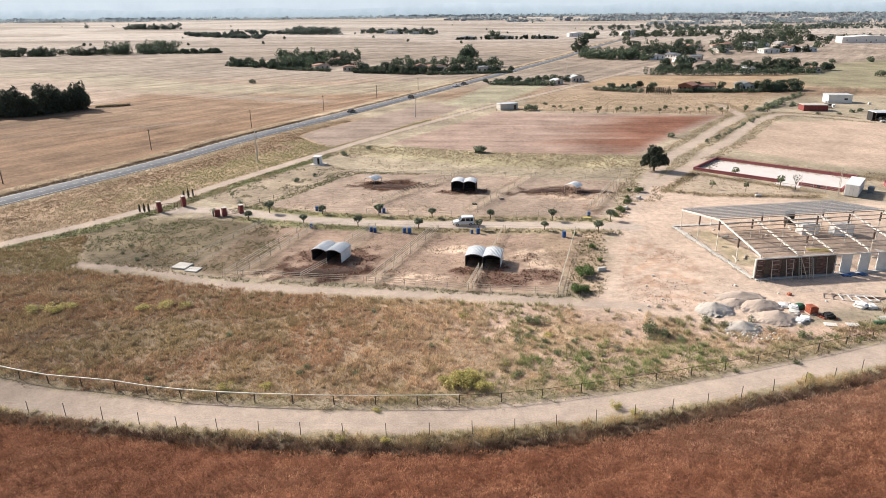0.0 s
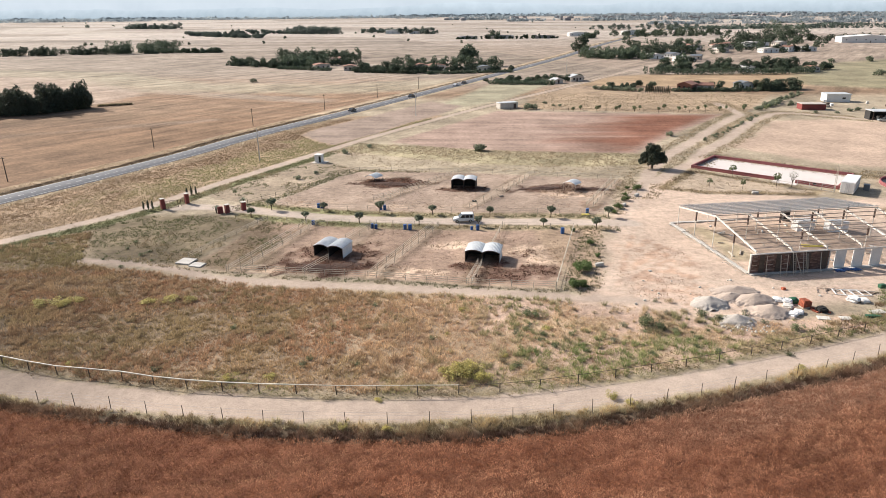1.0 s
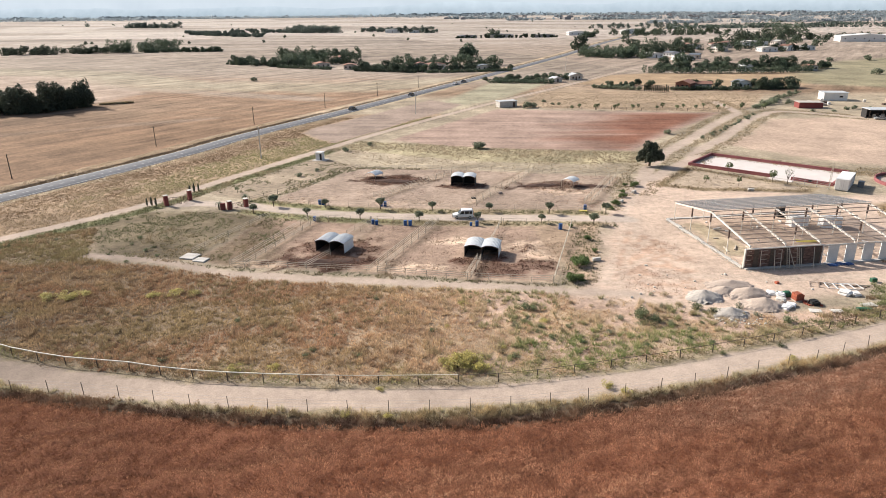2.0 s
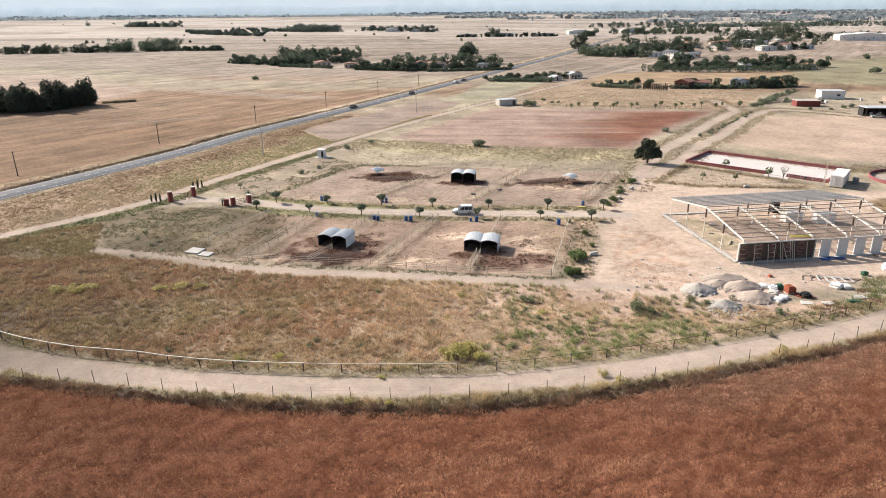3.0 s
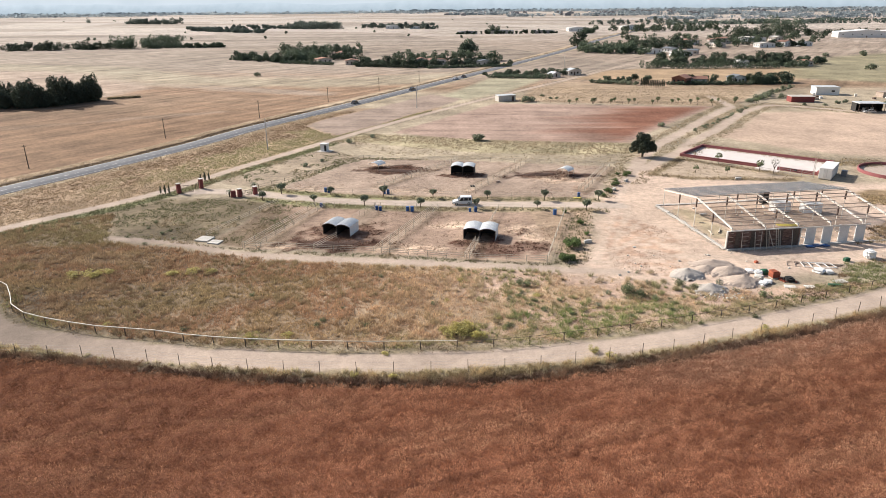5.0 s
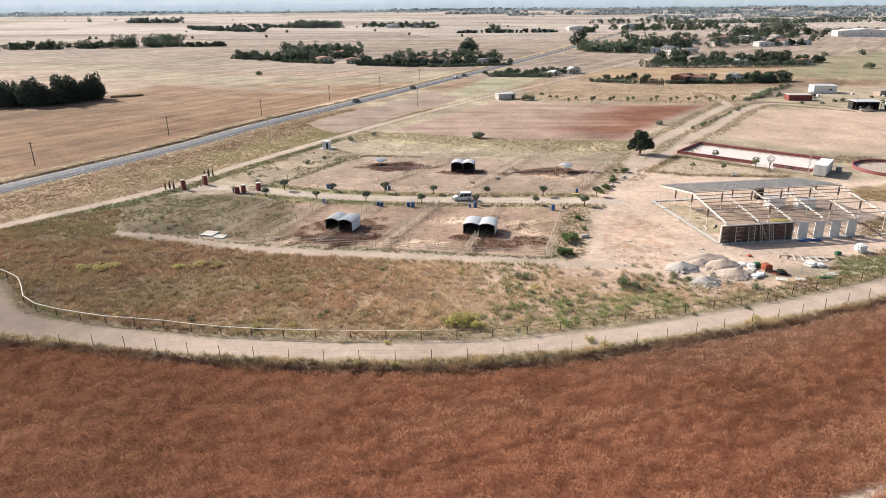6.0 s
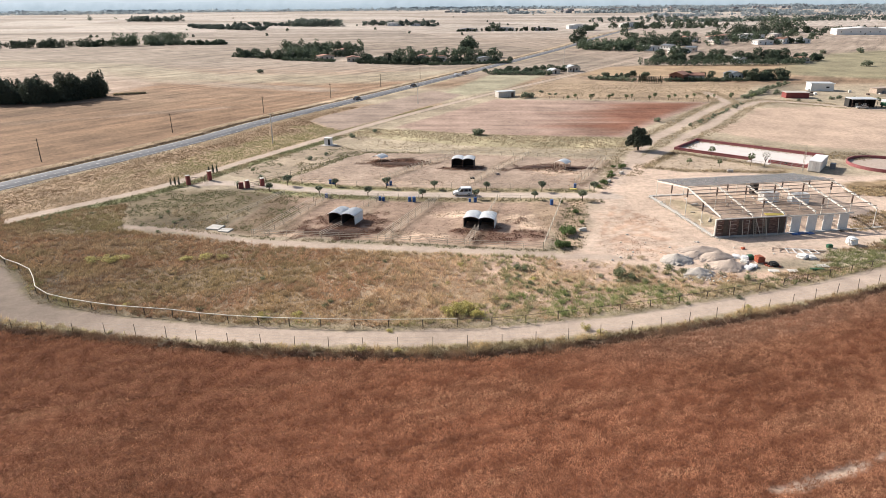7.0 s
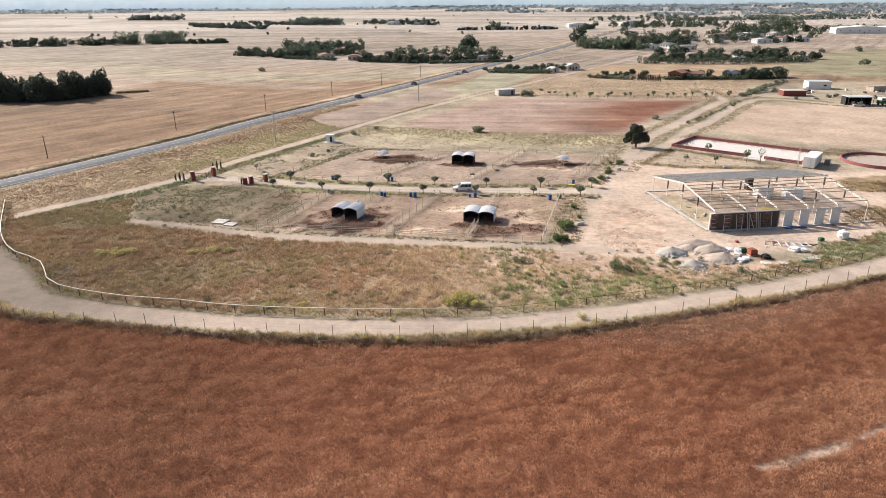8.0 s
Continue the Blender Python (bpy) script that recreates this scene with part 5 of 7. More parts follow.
def copse(x0, y0, x1, y1, n, s0, s1, depth, seed, flat=1.0):
    """Near copses are single trees; beyond 500 m their crowns run together."""
    r = random.Random(seed)
    lob = []
    for i in range(n if y0 < 500 else int(n * 1.9)):
        k = (i + r.random()) / (n if y0 < 500 else int(n * 1.9))
        s = r.uniform(s0, s1)
        tx, ty = x0 + (x1 - x0) * k + r.uniform(-2, 2), y0 + (y1 - y0) * k + r.uniform(0, depth)
        if y0 < 500:
            put(mids[r.randrange(4)], tx, ty, s, r.uniform(0, 360), -0.75 * s * flat, s * flat * r.uniform(0.85, 1.15))
        else:
            h = s * flat * r.uniform(0.8, 1.2)
            for _ in range(4):
                lob.append((tx + r.uniform(-1.8, 1.8) * s, ty + r.uniform(-1.8, 1.8) * s, h * r.uniform(0.5, 3.8), s * r.uniform(1.2, 2.2), s * r.uniform(1.2, 2.2), h * r.uniform(1.0, 2.0)))
    if lob:
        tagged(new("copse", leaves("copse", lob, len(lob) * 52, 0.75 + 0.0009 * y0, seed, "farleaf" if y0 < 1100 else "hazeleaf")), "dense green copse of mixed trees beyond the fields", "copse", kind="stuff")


copse(-520, 668, -346, 705, 46, 1.2, 2.1, 26, 1, 0.85)
copse(-350, 706, -300, 720, 22, 1.8, 2.9, 60, 2)
copse(-318, 712, -238, 722, 20, 1.0, 1.6, 8, 3, 0.7)
copse(-176, 545, -120, 508, 22, 1.1, 1.8, 16, 4, 0.8)
copse(-130, 512, -98, 520, 16, 1.5, 2.1, 40, 5)
copse(-150, 600, -80, 610, 18, 1.4, 2.0, 20, 6)
copse(-66, 476, -14, 458, 22, 1.0, 1.8, 12, 7, 0.85)
copse(-8, 458, 44, 470, 16, 0.9, 1.5, 14, 8, 0.85)
put(mids[0], 18, 540, 2.9)
put(mids[1], 14, 536, 2.4)
copse(24, 392, 60, 385, 14, 0.6, 1.0, 10, 9, 0.7)
copse(36, 398, 84, 398, 14, 0.7, 1.1, 16, 10, 0.8)
copse(118, 585, 170, 552, 26, 1.2, 2.0, 40, 11)
put(mids[2], 124, 640, 3.0)
def hedge(pts, h, w, label, n_per_m=34, size=1.0):
    """A long clipped-looking belt of leaves along a line."""
    r = random.Random(int(pts[0][0] + 999))
    lob = []
    for (ax, ay), (bx, by) in zip(pts[:-1], pts[1:]):
        L = math.hypot(bx - ax, by - ay)
        for i in range(int(L / 2.2) + 1):
            k = i / (L / 2.2)
            hh = h * r.uniform(0.8, 1.25)
            lob.append((ax + (bx - ax) * k + r.uniform(-0.5, 0.5), ay + (by - ay) * k + r.uniform(-w / 3, w / 3), hh * 0.45, 2.0, w * 0.6, hh * 0.62))
    tagged(new("hedge", leaves("hedge", lob, len(lob) * int(n_per_m * 5), 0.68 * size, 7, "farleaf")), label, "hedge", kind="stuff")


hedge([(130, 440), (175, 431), (205, 430), (241, 440)], 4.6, 6, "long dense dark green hedge round a far garden")
hedge([(-64, 472), (-20, 455)], 2.6, 3, "clipped dark hedge before the far villas")
hedge([(-12, 452), (46, 462)], 2.2, 3, "clipped dark hedge before the far villas")
hedge([(-126, 506), (-84, 486)], 2.6, 4, "clipped dark hedge before the far villas")
hedge([(26, 390), (48, 384), (62, 384)], 2.6, 6, "overgrown green hedge of a roadside garden")
hedge([(118, 345), (150, 343), (182, 345)], 2.0, 4, "low green hedge behind the orchard")
hedge([(84, 357), (104, 366)], 1.6, 4, "low shrubby hedge behind the orchard")
copse(140, 452, 240, 446, 20, 1.2, 1.6, 8, 12, 0.9)
copse(150, 466, 240, 452, 12, 1.4, 1.9, 8, 13)
put(mids[3], 160, 462, 2.1)
copse(240, 452, 262, 462, 8, 1.0, 1.3, 4, 14)
copse(120, 353, 182, 346, 12, 0.7, 1.1, 4, 15)
copse(88, 360, 118, 368, 9, 0.5, 0.8, 8, 16)
copse(160, 342, 186, 352, 7, 1.0, 1.35, 5, 17)
copse(160, 610, 320, 640, 24, 1.2, 2.2, 60, 18)
copse(200, 700, 420, 720, 24, 1.2, 2.2, 120, 19)
copse(300, 640, 350, 650, 8, 1.0, 1.5, 10, 20)
copse(330, 780, 390, 800, 14, 2.2, 3.4, 40, 21)
copse(440, 840, 520, 820, 12, 1.4, 2.0, 20, 22)
copse(404, 856, 452, 872, 12, 2.6, 4.0, 20, 37, 1.35)
copse(-840, 1790, -690, 1735, 24, 2.2, 3.2, 40, 23)
copse(-480, 1250, -300, 1085, 40, 1.4, 2.1, 40, 24, 0.8)
copse(-420, 1330, -280, 1290, 24, 1.3, 2.0, 40, 25, 0.8)
copse(-300, 1280, -200, 1250, 26, 2.4, 3.4, 40, 26)
copse(-165, 1300, -20, 1200, 24, 1.4, 2.2, 40, 27)
copse(60, 1000, 76, 1000, 4, 2.2, 2.8, 10, 28)
copse(10, 985, 160, 985, 16, 0.6, 1.2, 8, 33)
copse(-40, 500, 40, 505, 16, 1.1, 1.9, 14, 34)
copse(-130, 540, -70, 530, 14, 1.2, 1.9, 20, 35)
copse(180, 640, 230, 610, 12, 1.2, 2.0, 30, 36)
copse(-1000, 1900, -990, 1900, 1, 3.5, 3.6, 4, 29)
copse(190, 960, 215, 990, 6, 1.6, 2.2, 10, 30)
copse(250, 1000, 420, 1020, 26, 1.6, 2.6, 60, 31)
copse(290, 1300, 520, 1400, 14, 1.6, 2.6, 100, 32)
for i in range(46):
    r = random.Random(2000 + i)
    yy_ = 800 * math.exp(r.uniform(0, 1.1))
    put(mids[r.randrange(4)], r.uniform(-0.62, 0.62) * yy_, yy_, r.uniform(0.4, 1.0))


# tree belts in the distance, uncountable
def belt(name, x0, x1, y0, y1, n, h, size, seed, material, gaps, label):
    r = np.random.default_rng(seed)
    x, y = r.uniform(x0, x1, n), r.uniform(y0, y1, n)
    keep = fbm(x, y * 3, (x1 - x0) / 14, 3, seed) > gaps
    x, y = x[keep], y[keep]
    top = h * (0.5 + fbm(x, y, 60.0, 3, seed + 1))
    c = np.stack([x, y, r.uniform(0, 1, len(x)) ** 0.8 * top], 1)
    a, b = r.normal(0, 1, (len(x), 3)) * size, r.normal(0, 1, (len(x), 3)) * size
    a[:, 0] *= 1.7
    v = np.stack([c - a * 0.5, c + b * 0.5, c + a * 0.5, c - b * 0.5], 1).reshape(-1, 3)
    tagged(new(name, mesh_np(name, v, np.arange(len(x) * 4).reshape(-1, 4), material)), label, "woods", kind="stuff")


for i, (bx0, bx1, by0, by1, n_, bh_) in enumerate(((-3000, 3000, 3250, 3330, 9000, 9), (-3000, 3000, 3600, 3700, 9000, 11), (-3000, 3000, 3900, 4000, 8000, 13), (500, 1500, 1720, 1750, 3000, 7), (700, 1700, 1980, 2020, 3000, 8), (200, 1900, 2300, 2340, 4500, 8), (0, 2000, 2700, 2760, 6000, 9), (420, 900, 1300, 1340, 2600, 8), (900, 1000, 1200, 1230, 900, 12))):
    belt("distant_woods", bx0, bx1, by0, by1, n_, bh_, 1.1 + by0 * 0.0011, 201 + i, "hazewood" if by0 > 1500 else "hazeleaf", 0.45, "blue-grey line of far woods")


# --- houses and sheds ---
def house(label, x, y, turn, w, d, h, rise, wall="render", roof="tile", wins=2, name="house", category="house"):
    ob = thing(name, label, category, "", pose(x, y, 0, 0, 0, turn))
    t = 0.25
    bm = bmesh.new()
    prism(bm, [(-w / 2, -0.2), (w / 2, -0.2), (w / 2, h), (0, h + rise), (-w / 2, h)], -d / 2, d / 2)
    part("wall", bm, wall, ob)
    bm = bmesh.new()
    e = 0.45
    s = rise / (w / 2)
    prism(bm, [(-w / 2 - e, h - e * s + 0.02), (0, h + rise + 0.02), (w / 2 + e, h - e * s + 0.02), (w / 2 + e, h - e * s + 0.24), (0, h + rise + 0.26), (-w / 2 - e, h - e * s + 0.24)], -d / 2 - e, d / 2 + e)
    part("roof", bm, roof, ob)
    win = finish(B(-0.55, 0.55, -0.05, 0.05, -0.6, 0.6, 0.02), "window", "glass")
    for k in range(wins):
        share("window", win, ob, pose(-w / 2 + w * (k + 0.5) / wins, -d / 2 - 0.02, h * 0.55))
        share("window", win, ob, pose(-w / 2 - 0.02, -d / 2 + d * (k + 0.5) / wins, h * 0.55, 0, 0, 90))
    part("door", B(-0.5, 0.5, -d / 2 - 0.06, -d / 2 + 0.02, 0, 2.05, 0.02), "steelpost", ob)
    return ob


house("two-storey brick house with a shallow clay roof", 125.5, 349, -40, 7.4, 8, 3.3, 1.3, "brickhouse", "tile", 3)
house("low annexe with a clay roof beside the brick house", 134, 352, 80, 6, 11, 2.5, 1.0, "render", "tile", 3)
house("white house with solar panels on the roof", 156, 352, 10, 8, 6, 3.0, 1.2, "white", "greyroof")
house("white bungalow under the trees", 77, 402, 15, 8, 6, 2.6, 1.1, "render", "tin", 2)
house("small white round-topped store", 64, 390, 30, 6, 4.5, 2.0, 0.9, "render", "tin", 1)
for i, (hx, hy, ht, hw_, hd, hh, rf, wl) in enumerate(((-8, 488, 20, 13, 9, 3.2, "tile", "render"), (26, 472, 10, 11, 9, 3.0, "greyroof", "render"), (-94, 508, 30, 11, 8, 3.0, "tile", "render"), (-120, 530, 10, 10, 8, 3.0, "concrete", "white"), (-86, 560, 25, 11, 8, 4.0, "tile", "render"), (-18, 470, 5, 9, 6, 4.6, "tile", "render"), (-70, 490, 8, 9, 7, 3, "tile", "render"),
                                                   (175, 575, 20, 14, 9, 3.4, "concrete", "white"), (195, 590, 40, 12, 8, 3.2, "greyroof", "white"), (190, 545, 10, 16, 9, 3.4, "concrete", "white"), (205, 560, 60, 9, 8, 3.2, "greyroof", "render"), (300, 640, 10, 16, 10, 3.6, "concrete", "white"), (325, 652, 30, 13, 9, 4.4, "tile", "white"), (345, 655, 5, 12, 8, 3.4, "white", "white"),
                                                   (245, 690, 20, 20, 9, 4.4, "tile", "render"), (280, 700, 0, 22, 9, 4.4, "tile", "render"), (220, 640, 50, 10, 8, 3.4, "tile", "white"), (260, 650, 20, 12, 8, 3.4, "white", "render"), (330, 740, 10, 30, 10, 4, "concrete", "white"), (240, 446, 5, 8, 6, 3, "tile", "render"), (200, 452, 20, 9, 6, 3, "white", "white"), (300, 730, 15, 14, 9, 4, "tile", "render"), (360, 745, 25, 14, 9, 4, "concrete", "render"),
                                                   (80, 1010, 5, 34, 14, 3.6, "greyroof", "render"), (140, 1000, 10, 30, 14, 3.6, "concrete", "render"), (30, 1000, 5, 26, 12, 3.2, "greyroof", "render"), (-100, 1260, 5, 26, 12, 5, "white", "white"), (-60, 1240, 10, 20, 10, 4, "tile", "white"), (200, 1060, 10, 30, 12, 5, "white", "white"), (290, 1090, 10, 30, 12, 6, "concrete", "white"))):
    house("pale low house with a " + {"tile": "clay", "greyroof": "grey", "concrete": "flat grey", "white": "white"}[rf] + " roof among trees", hx, hy, ht, hw_, hd, hh, hh * 0.28, wl, rf, 3, "farm_house")
for i in range(3):
    house("long white industrial hall with a shallow roof", 490 + 62 * i, 805 - 20 * i + 30 * (i % 2), -14, 60, 26, 6, 2.2, "white", "white", 6, "warehouse", "warehouse")
for i in range(60):
    r = random.Random(4000 + i)
    yy_ = r.uniform(2300, 3900)
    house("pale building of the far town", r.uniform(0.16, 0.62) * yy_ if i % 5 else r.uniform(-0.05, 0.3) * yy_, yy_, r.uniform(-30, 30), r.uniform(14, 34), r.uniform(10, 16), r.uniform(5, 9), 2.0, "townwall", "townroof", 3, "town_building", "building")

# grey block shed at the end of the plot
sh = thing("block_shed", "small grey block shed with a flat roof by the lane", "shed", "", pose(27, 290, 0, 0, 0, 22))
part("wall", B(-4.2, 4.2, -2, 2, -0.2, 2.5), "concrete", sh)
part("roof", B(-4.4, 4.4, -2.2, 2.2, 2.5, 2.64, 0.02), "tin", sh)
part("door", B(2.2, 3.4, -2.06, -1.96, 0, 2.0), "steelpost", sh)

# red and white farm sheds
sh = thing("red_shed", "low red block shed with a pale flat roof", "shed", "", pose(154, 279.5, 0, 0, 0, -6) @ Matrix.Diagonal((0.85, 0.85, 0.85, 1)))
part("wall", B(-5.6, 5.6, -3.2, 3.2, -0.2, 2.7), "redwall", sh)
part("roof", B(-5.9, 5.9, -3.5, 3.5, 2.7, 2.9, 0.03), "render", sh)
sh = thing("white_shed", "long white shed with one small window", "shed", "", pose(177, 303, 0, 0, 0, -8))
part("wall", B(-5, 5, -3.4, 3.4, -0.2, 3.4), "white", sh)
part("roof", B(-5.3, 5.3, -3.7, 3.7, 3.4, 3.58, 0.03), "tin", sh)
part("window", B(1.6, 3.0, -3.46, -3.36, 1.4, 2.1), "glass", sh)
sh = thing("brown_shed", "small brown boarded lean-to shed", "shed", "", pose(199, 292, 0, 0, 0, 15))
part("wall", B(-4.2, 4.2, -2, 2, -0.2, 2.3), "purlin", sh)
part("roof", B(-4.5, 4.5, -2.3, 2.3, 2.3, 2.42, 0.02), "purlin", sh)
sh = thing("open_shed", "open machine shed with pale roof and dark inside", "shed", "", pose(166, 251, 0, 0, 0, -6))
part("roof", B(-5, 5, -3.4, 3.4, 3.3, 3.5, 0.03), "tin", sh)
part("back_wall", B(-4.8, 4.8, 3.0, 3.2, -0.2, 3.3), "blackboard", sh)
for sx in (-4.9, 4.75):
    part("side_wall", B(sx, sx + 0.15, -1.0, 3.0, -0.2, 3.3), "blackboard", sh)
for px_ in (-4.7, 0, 4.7):
    part("post", rod(bmesh.new(), (px_, -3.1, -0.1), (px_, -3.1, 3.3), 0.09), "steelpost", sh)
for i in range(5):
    r = random.Random(60 + i)
    jx, jy = 163 + i * 1.6, 251 + r.uniform(-0.6, 1.2)
    st = thing("stacked_crate", "pale crate stored in the open shed", "crate", "crates in the shed", pose(jx, jy, 0, 0, 0, r.uniform(0, 60)))
    part("body", B(-0.5, 0.5, -0.4, 0.4, 0, r.uniform(0.6, 1.5), 0.04), "stone" if i % 2 else "steelpost", st)

# farmyard clutter beside the sheds
for i in range(26):
    r = random.Random(640 + i)
    jx, jy = (r.uniform(158, 172), r.uniform(284, 300)) if i < 14 else (r.uniform(186, 206), r.uniform(284, 300))
    st = thing("farm_crate", "old crate or bin standing in the farmyard", "crate", "farmyard clutter", pose(jx, jy, -0.03, 0, 0, r.uniform(0, 180)))
    part("body", B(-r.uniform(0.4, 1.3), r.uniform(0.4, 1.3), -0.5, 0.5, 0, r.uniform(0.4, 1.3), 0.05), ("stone", "purlin", "white", "steelpost", "greyroof")[i % 5], st)
for i, (bx_, by_, s_) in enumerate(((150, 290, 1.3), (153, 293, 1.6), (160, 288, 1.2), (166, 272, 1.3), (170, 274, 1.5), (176, 272, 1.2), (184, 268, 1.4), (150, 268, 1.0), (158, 267, 0.9))):
    put(lone[i % 2], bx_, by_, s_)


# --- horse shelters with barrel roofs ---
def arch(bm, w, rise, z0, y0, y1, thick, waves=0, n=12, over=0.12):
    """A curved roof sheet, corrugated along its run."""
    ny = 2
    n = 28 if waves else n
    rows = []
    for j in range(ny):
        y = y0 + (y1 - y0) * j / (ny - 1)
        up, lo = [], []
        for i in range(n + 1):
            a = -1 + 2 * i / n
            z = z0 + rise * (1 - a * a) + (0.05 * (i % 2) if waves else 0)
            up.append(bm.verts.new((a * (w / 2 + over), y, z + thick)))
            lo.append(bm.verts.new((a * (w / 2 + over), y, z)))
        rows.append((up, lo))
    for j in range(ny - 1):
        for k in (0, 1):
            a, b = rows[j][k], rows[j + 1][k]
            for i in range(n):
                bm.faces.new((a[i], a[i + 1], b[i + 1], b[i]))
        for e in (0, n):
            bm.faces.new((rows[j][0][e], rows[j + 1][0][e], rows[j + 1][1][e], rows[j][1][e]))
    for j in (0, ny - 1):
        u, l = rows[j]
        for i in range(n):
            bm.faces.new((u[i], u[i + 1], l[i + 1], l[i]))
    return bm


def shelter(x, y, turn, w, d, h, rise, label, dark_side=False):
    ob = thing("horse_shelter", label, "shelter", "horse shelters", pose(x, y, 0, 0, 0, turn))
    for s in (-1, 1):
        m = bmesh.new()
        arch(m, w, rise, h, -d / 2 - 0.25, d / 2 + 0.15, 0.05, 1)
        bmesh.ops.translate(m, verts=m.verts, vec=(s * w / 2, 0, 0))
        part("roof", m, "tin", ob, "weathered corrugated arched sheet")
        m = bmesh.new()
        outline = [(s * w / 2 - w / 2, -0.1), (s * w / 2 + w / 2, -0.1)] + [(s * w / 2 + w / 2 * a, h + rise * (1 - a * a) - 0.03) for a in (1, 0.6, 0.2, -0.2, -0.6, -1)]
        prism(m, outline, d / 2 - 0.08, d / 2)
        part("back_wall", m, "blackboard", ob)
    for k, sx in enumerate((-w, 0, w)):
        mt = "whitesheet" if k == 2 and not dark_side else "blackboard"
        part("side_wall", B(sx - 0.05, sx + 0.05, -d / 2, d / 2 - 0.08, -0.1, h - 0.02), mt, ob, "pale sheet-metal side" if mt == "whitesheet" else "")
        part("post", rod(bmesh.new(), (sx, -d / 2 - 0.06, -0.1), (sx, -d / 2 - 0.06, h), 0.06), "steelpost", ob)
    for s in (-1, 1):
        m = bmesh.new()
        for i in range(8):
            a0, a1 = -1 + i / 4, -1 + (i + 1) / 4
            beam(m, (s * w / 2 + w / 2 * a0, -d / 2 - 0.2, h + rise * (1 - a0 * a0) - 0.05), (s * w / 2 + w / 2 * a1, -d / 2 - 0.2, h + rise * (1 - a1 * a1) - 0.05), 0.06, 0.1)
        part("front_arch", m, "steelpost", ob)
    return ob


shelter(-19.3, 109.0, -17, 2.75, 4.0, 1.85, 0.42, "double horse shelter with grey arched tin roofs and pale side")
shelter(7.5, 105.9, -11, 2.95, 4.0, 1.85, 0.42, "double horse shelter with bright arched tin roofs, on trampled mud")
shelter(5.2, 154.6, -8, 2.9, 3.6, 2.2, 0.45, "double black-sided horse shelter with pale arched roofs", True)


def canopy(x, y, turn, w, d, h):
    ob = thing("horse_canopy", "small arched tin canopy on thin posts over the paddock", "shelter", "horse canopies", pose(x, y, 0, 0, 0, turn))
    part("roof", arch(bmesh.new(), w, 0.6, h, -d / 2, d / 2, 0.05, 1), "whitesheet", ob)
    for sx in (-w / 2, w / 2):
        for sy in (-d / 2 + 0.15, d / 2 - 0.15):
            part("post", rod(bmesh.new(), (sx, sy, -0.1), (sx, sy, h + 0.02), 0.04), "rail", ob)
    return ob


canopy(-17.8, 162.6, -30, 3.1, 3.4, 0.95)
canopy(31.0, 152.0, -35, 3.1, 3.4, 1.55)


# --- paddock fences ---
def fence(name, label, pts, step, post_h, rails, post_mat, rail_mat, pr=0.05, rr=0.035, group="paddock fences", n=6):
    """Posts at even steps along a line, with rails between them."""
    ob = thing(name, label, "fence", group, pose(pts[0][0], pts[0][1], 0))
    ox, oy = pts[0]
    p = np.array(pts, dtype=float)
    seg = np.hypot(*np.diff(p, axis=0).T)
    cum = np.concatenate([[0], np.cumsum(seg)])
    cnt = max(1, round(cum[-1] / step))
    at = np.linspace(0, cum[-1], cnt + 1)
    px_, py_ = np.interp(at, cum, p[:, 0]) - ox, np.interp(at, cum, p[:, 1]) - oy
    pm = finish(rod(bmesh.new(), (0, 0, -0.3), (0, 0, post_h), pr, pr * 0.9, n), "post", post_mat)
    r = random.Random(int(abs(ox * 7 + oy)))
    for a, b in zip(px_, py_):
        share("post", pm, ob, pose(a, b, 0, r.uniform(-3, 3), r.uniform(-3, 3), r.uniform(0, 360)) @ Matrix.Diagonal((1, 1, r.uniform(0.92, 1.05), 1)))
    for h in rails:
        m = bmesh.new()
        rings = []
        for k in range(cnt + 1):
            k0, k1 = max(k - 1, 0), min(k + 1, cnt)
            d = Vector((px_[k1] - px_[k0], py_[k1] - py_[k0], 0)).normalized()
            c, sd_ = Vector((px_[k], py_[k], h + r.uniform(-0.03, 0.03))), Vector((d.y, -d.x, 0))
            rings.append([m.verts.new(c + sd_ * rr * a + Vector((0, 0, rr * b))) for a, b in ((1, 1), (-1, 1), (-1, -1), (1, -1))])
        for a, b in zip(rings[:-1], rings[1:]):
            for i in range(4):
                m.faces.new((a[i], a[(i + 1) % 4], b[(i + 1) % 4], b[i]))
        m.faces.new(rings[0])
        m.faces.new(rings[-1][::-1])
        part("rail", m, rail_mat, ob)
    return ob


